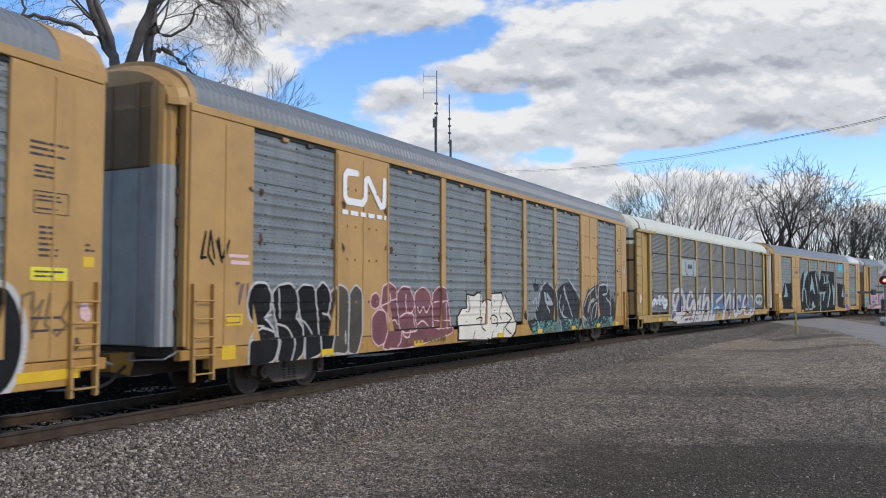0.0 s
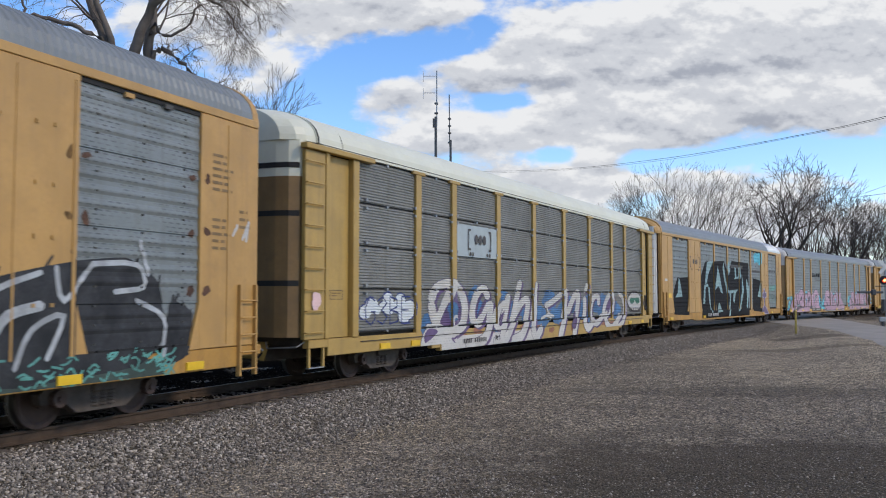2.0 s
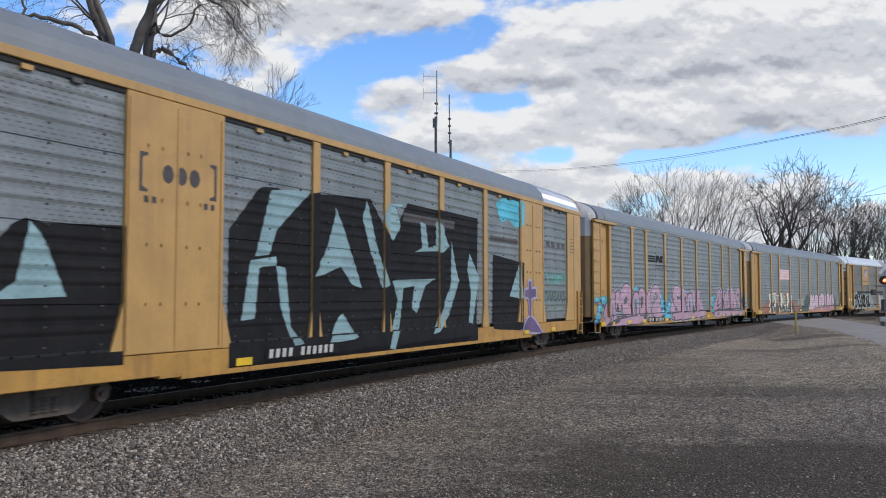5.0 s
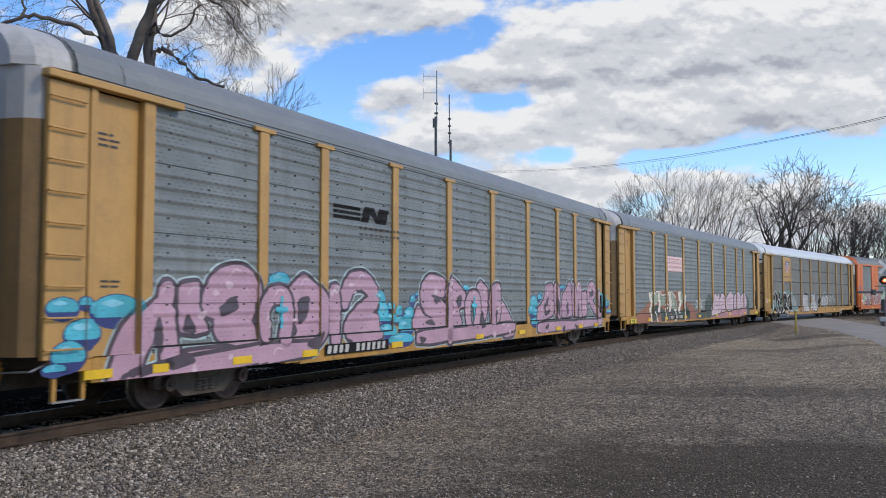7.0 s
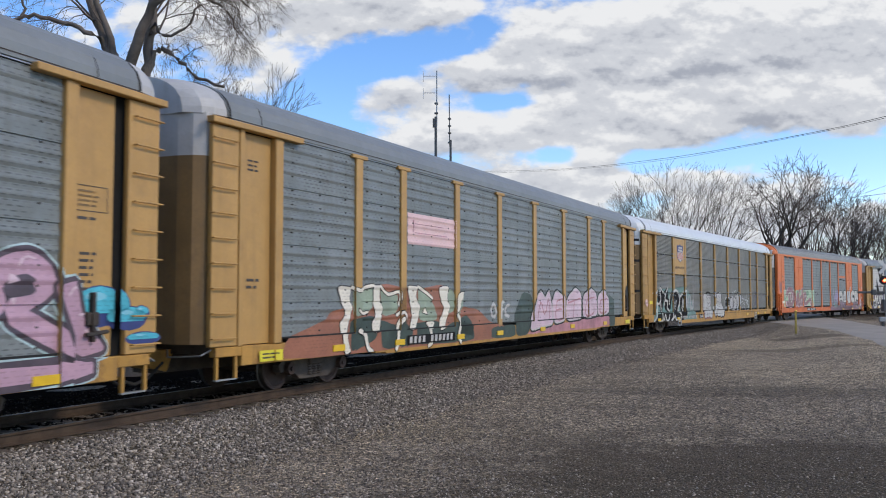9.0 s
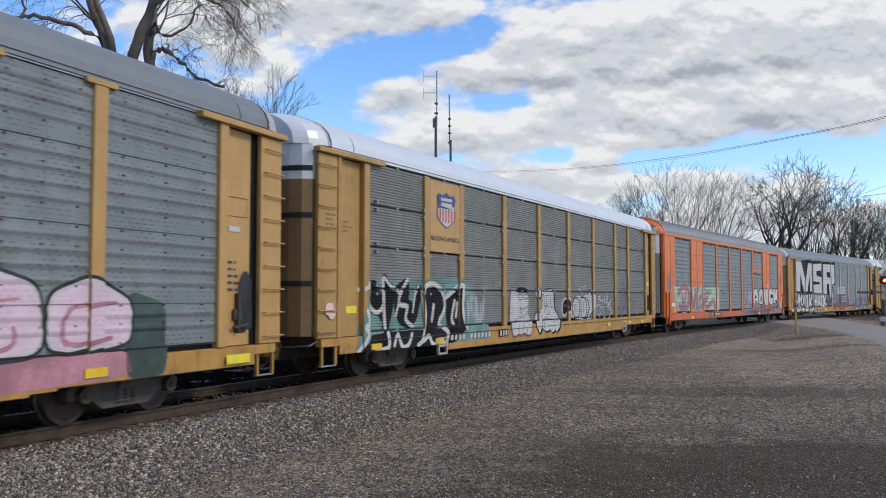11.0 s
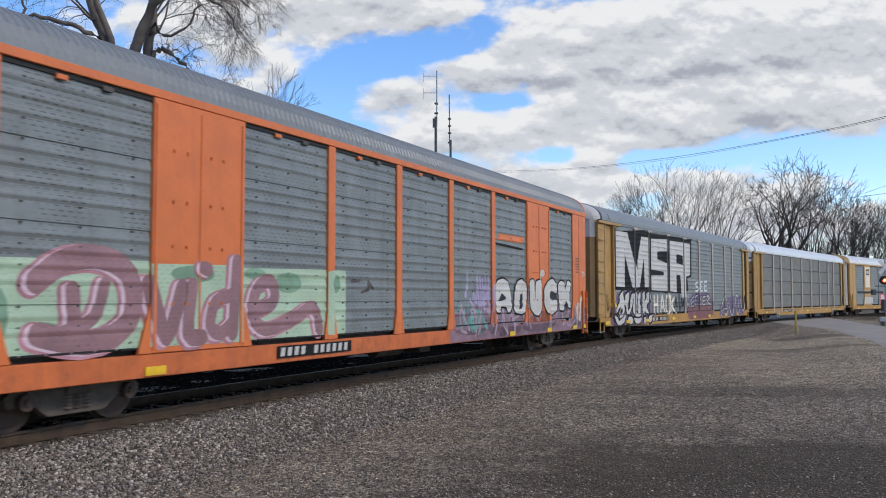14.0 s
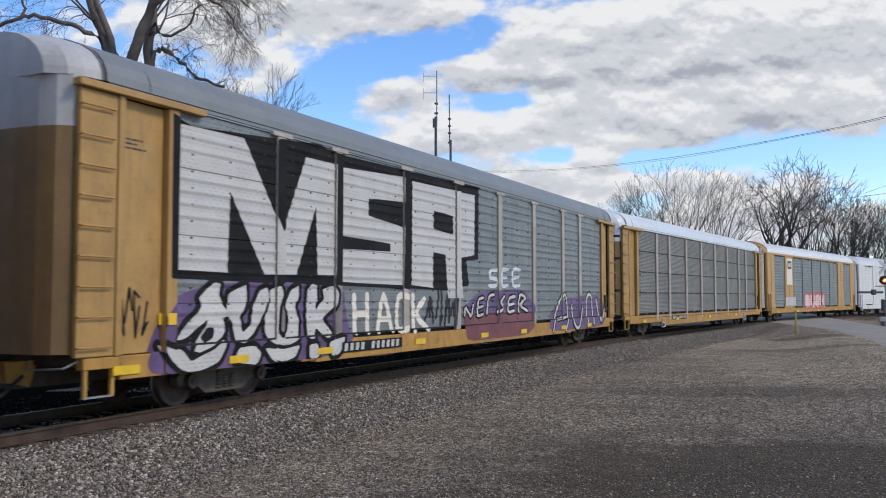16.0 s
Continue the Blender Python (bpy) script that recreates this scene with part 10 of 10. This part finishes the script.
    patch(8, big_s, WHITE_PAINT, 0.012, "graffiti_letter", "huge white block graffiti letter")
    patch(8, big_r, WHITE_PAINT, 0.012, "graffiti_letter", "huge white block graffiti letter")
    patch(8, [curve([(-12.29, 0.81), (-12.05, 1.36), (-11.58, 1.89), (-10.93, 2.03), (-10.23, 2.09), (-7.87, 2.15), (-6.85, 2.02), (-6.74, 1.43), (-6.52, 0.95), (-7.05, 0.63), (-10.49, 0.63), (-12.15, 0.63)])], PURPLE_PAINT, 0.004, "graffiti_ground", "purple sprayed ground")
    spiky = (
        [curve([(-11.66, 1.14), (-11.44, 1.39), (-11.19, 1.56), (-11.06, 1.70), (-11.17, 1.81), (-11.00, 1.94), (-10.80, 2.08), (-10.63, 2.06), (-10.68, 1.87), (-10.57, 1.70), (-10.36, 1.50), (-10.58, 1.51), (-10.50, 1.26), (-10.64, 1.08), (-11.04, 0.91), (-11.31, 0.93), (-11.18, 1.15), (-10.99, 1.33), (-10.92, 1.47), (-11.18, 1.33), (-11.44, 1.16)])],
        [curve([(-12.02, 1.10), (-11.81, 1.02), (-11.56, 0.99), (-11.37, 0.79), (-11.17, 0.86), (-10.84, 0.95), (-10.54, 1.12), (-10.52, 1.01), (-10.70, 0.75), (-11.10, 0.63), (-11.49, 0.63), (-11.80, 0.82)])],
        [curve([(-10.44, 1.89), (-10.22, 1.97), (-9.96, 2.06), (-9.96, 1.69), (-10.14, 1.50), (-10.06, 1.20), (-9.83, 1.34), (-9.79, 1.64), (-9.61, 1.94), (-9.37, 2.02), (-9.32, 1.79), (-9.52, 1.48), (-9.75, 1.19), (-10.03, 1.02), (-10.24, 1.06), (-10.33, 1.40), (-10.48, 1.55)])],
        [curve([(-10.20, 0.96), (-9.78, 0.97), (-9.59, 0.83), (-9.71, 0.63), (-9.97, 0.65), (-10.32, 0.72)])],
        [curve([(-9.32, 1.95), (-9.04, 2.05), (-8.95, 1.90), (-9.08, 1.63), (-9.11, 1.16), (-8.94, 1.05), (-8.77, 1.20), (-8.74, 1.47), (-8.86, 1.68), (-8.69, 1.95), (-8.43, 2.06), (-8.42, 1.84), (-8.56, 1.63), (-8.42, 1.41), (-8.45, 1.03), (-8.76, 0.92), (-9.27, 0.98), (-9.44, 1.18), (-9.44, 1.48), (-9.28, 1.74)])],
        [curve([(-9.51, 0.92), (-8.93, 0.86), (-8.44, 0.92), (-8.58, 0.69), (-8.93, 0.63), (-9.27, 0.67)])],
        [curve([(-8.15, 1.95), (-8.02, 2.09), (-7.83, 2.07), (-7.82, 1.79), (-7.90, 1.56), (-7.57, 1.79), (-7.63, 1.99), (-7.27, 2.07), (-7.10, 1.90), (-7.16, 1.67), (-7.47, 1.50), (-7.66, 1.39), (-7.26, 1.09), (-7.50, 0.99), (-7.85, 1.23), (-7.95, 1.01), (-8.13, 1.02), (-8.18, 1.46)])],
        [curve([(-8.13, 0.91), (-7.85, 0.92), (-7.81, 0.63), (-8.13, 0.63)])],
        [curve([(-7.46, 0.93), (-6.84, 1.02), (-7.05, 0.68), (-7.35, 0.63)])],
    )
    block_word = (
        penline([(-6.46, 1.85), (-6.43, 1.09)], 0.078) + penline([(-5.94, 1.87), (-5.93, 1.09)], 0.080) + penline([(-6.43, 1.47), (-5.93, 1.47)], 0.074),
        penline([(-5.50, 1.08), (-5.24, 1.87), (-4.88, 1.08)], 0.076) + penline([(-5.38, 1.33), (-4.99, 1.33)], 0.064),
        penline([(-4.14, 1.83), (-4.57, 1.82), (-4.62, 1.10), (-4.14, 1.10)], 0.078),
        penline([(-3.87, 1.86), (-3.84, 1.02)], 0.081) + penline([(-3.29, 1.77), (-3.70, 1.42), (-3.14, 1.05)], 0.082),
    )
    pale_word = (
        penline([(1.25, 2.61), (0.75, 2.58), (0.75, 2.38), (1.20, 2.37), (1.20, 2.17), (0.67, 2.15)], 0.056),
        penline([(2.07, 2.64), (1.54, 2.61), (1.54, 2.18), (2.06, 2.18)], 0.057) + penline([(1.54, 2.40), (1.98, 2.40)], 0.051),
        penline([(3.03, 2.67), (2.47, 2.64), (2.47, 2.19), (3.02, 2.20)], 0.059) + penline([(2.47, 2.41), (2.93, 2.44)], 0.053),
    )
    thin_word = (
        penline([(-1.00, 1.34), (-0.92, 1.54), (-0.60, 1.30), (-0.45, 1.60)], 0.040),
        penline([(0.23, 1.80), (-0.08, 1.75), (-0.19, 1.33), (0.19, 1.35)], 0.041) + penline([(-0.12, 1.54), (0.19, 1.56)], 0.038),
        penline([(0.46, 1.35), (0.63, 1.83), (0.99, 1.89)], 0.042),
        penline([(1.75, 1.84), (1.37, 1.69), (1.62, 1.51), (1.19, 1.38)], 0.043),
        penline([(2.60, 1.84), (2.15, 1.79), (2.05, 1.39), (2.50, 1.41)], 0.044) + penline([(2.10, 1.59), (2.51, 1.62)], 0.041),
        penline([(2.87, 1.37), (2.97, 1.88), (3.45, 1.79), (3.02, 1.58), (3.59, 1.40)], 0.046),
    )
    last_word = (
        penline([(5.96, 0.67), (6.37, 1.36), (7.29, 1.95), (7.58, 1.14), (7.26, 0.66)], 0.056) + penline([(6.37, 1.05), (7.45, 1.12)], 0.048),
        penline([(8.03, 1.54), (8.21, 0.86), (8.80, 0.74), (9.24, 1.61)], 0.058),
        penline([(9.91, 0.70), (9.80, 1.72), (10.38, 1.87), (10.64, 0.79)], 0.061),
        penline([(11.05, 1.73), (11.56, 0.88), (12.06, 1.62)], 0.063),
    )
    sprayed(8, spiky, FRESH_WHITE, BLACK_PAINT, BLACK_PAINT, 0.06, 0.10, 0.006, "spiky white graffiti letter with black edges")
    patch(8, [curve([(-11.12, 1.17), (-10.95, 1.33), (-10.78, 1.32), (-10.81, 1.15), (-11.02, 1.07)])], BLACK_PAINT, 0.026, "graffiti_shadow")
    for sh in block_word:
        patch(8, sh, CREAM_PAINT, 0.010, "graffiti_letter", "cream block graffiti letter")
    patch(8, scribble(-3.3, -1.4, 1.0, 2.0, 0.05, R, 22), GREY_PAINT, 0.008, "tag", "dark grey scribbled tag")
    for sh in pale_word:
        patch(8, sh, ROOF_WHITE, 0.010, "graffiti_letter", "pale grey block tag letter")
    patch(8, [curve([(-1.10, 1.34), (4.19, 1.39), (4.18, 0.84), (3.43, 0.63), (1.19, 0.63), (-0.93, 0.63)])], MAROON_PAINT, 0.005, "graffiti_ground", "maroon sprayed ground")
    patch(8, [curve([(-1.03, 1.54), (0.00, 2.00), (3.46, 2.08), (4.35, 1.48), (4.19, 1.21), (-1.10, 1.24)])], PURPLE_PAINT, 0.0045, "graffiti_ground")
    sprayed(8, thin_word, FRESH_WHITE, BLACK_PAINT, None, 0.05, 0, 0.010, "small white graffiti letter")
    patch(8, [curve([(5.51, 0.65), (5.86, 1.36), (7.28, 1.78), (11.44, 1.96), (12.36, 1.04), (11.55, 0.65)])], PURPLE_PAINT, 0.005, "graffiti_ground", "purple sprayed ground")
    sprayed(8, last_word, FRESH_WHITE, BLACK_PAINT, None, 0.05, 0, 0.010, "spiky white graffiti letter")
    plate(8, -7.0, -4.5, 0.68, 0.90, BLACK_PAINT, WHITE_PAINT, R)
    notices(8, ((-12.75, -12.3, 4.05, 4.25, 3), (12.1, 12.5, 2.2, 2.8, 5)), LETTER_DARK, R, 0.008)
    patch(8, scribble(-12.8, -12.2, 1.2, 2.0, 0.018, R, 14), BLACK_PAINT, 0.008, "tag", "thin black scribbled tag")
    patch(8, rect(-12.0, -11.75, 1.40, 1.58), STRIPE, 0.036, "label_plate")
    reflectors(8, (-12.7, -10.2, -7.6, -3.6, 0.2, 3.2, 7.0, 10.0), 0.76, 0.5)

    # car 10: emblem panel, white square and red tag
    car, side = CARS[10]
    patch(10, rect(-8.75, -7.3, 2.75, 4.75), CREAM_PAINT, 0.026, "painted_patch", "faded tan emblem panel")
    patch(10, rect(-8.5, -7.5, 3.95, 4.55), LETTER_DARK, 0.031, "emblem", "dark square emblem")
    patch(10, rect(-8.35, -7.65, 4.1, 4.4), WHITE_PAINT, 0.036, "emblem")
    patch(10, rect(-9.2, -6.3, 1.15, 1.80), WHITE_PAINT, 0.026, "painted_patch", "white painted square")
    piece(10, "BUSN", -3.6, 2.3, 0.95, 2.05, 0.22, BLUSH_PAINT, RED_PAINT, 0.16, 0.1, 0.0, 0.008, "red and white graffiti letters", None)
    for i in (9, 10, 11):
        reflectors(i, (-11.0, -6.0, 0.0, 6.0, 11.0))
    plate(9, -6.9, -4.5, 0.70, 0.90, BLACK_PAINT, WHITE_PAINT, R)


paint_all()


# ---- what moves ----
# small changes of pace: seconds, metres ahead (-) or behind (+) of an even run
PACE = [(0, -0.10), (0.5, -0.17), (1, 0.15), (1.5, 0.19), (2, 0.21), (2.5, 0.13), (3, 0.08), (3.5, 0.05), (4, 0.06), (6.5, 0.03), (7, -0.02), (7.5, -0.08), (8, -0.10), (8.5, -0.06), (9, 0.0),
        (11.5, -0.12), (12, -0.15), (12.5, -0.14), (13, -0.14), (13.5, -0.14), (14, -0.16), (14.5, -0.21), (15, -0.19), (15.5, -0.16), (16, -0.25)]


def gone(t):
    """Metres run since the start."""
    return SPEED * t - float(np.interp(t, [p[0] for p in PACE], [p[1] for p in PACE]))


def car_pose(i, t):
    c = START + i * PITCH_CAR + 14.3 - gone(t)
    a, b = rail_point(c - TRUCK), rail_point(c + TRUCK)
    mid, d = (a + b) / 2, b - a
    return pose(mid.x, mid.y, 0, 0, 0, math.degrees(math.atan2(d.y, d.x)))


def motions():
    for i, (car, side) in enumerate(CARS):
        walk(car, [(t * 0.5, car_pose(i, t * 0.5)) for t in range(33)])
    for w, x in WHEELSETS:
        walk(w, [(k / 30, pose(x, 0, 0.42, 0, -math.degrees(gone(k / 30) / 0.42), 0)) for k in range(481)])


motions()
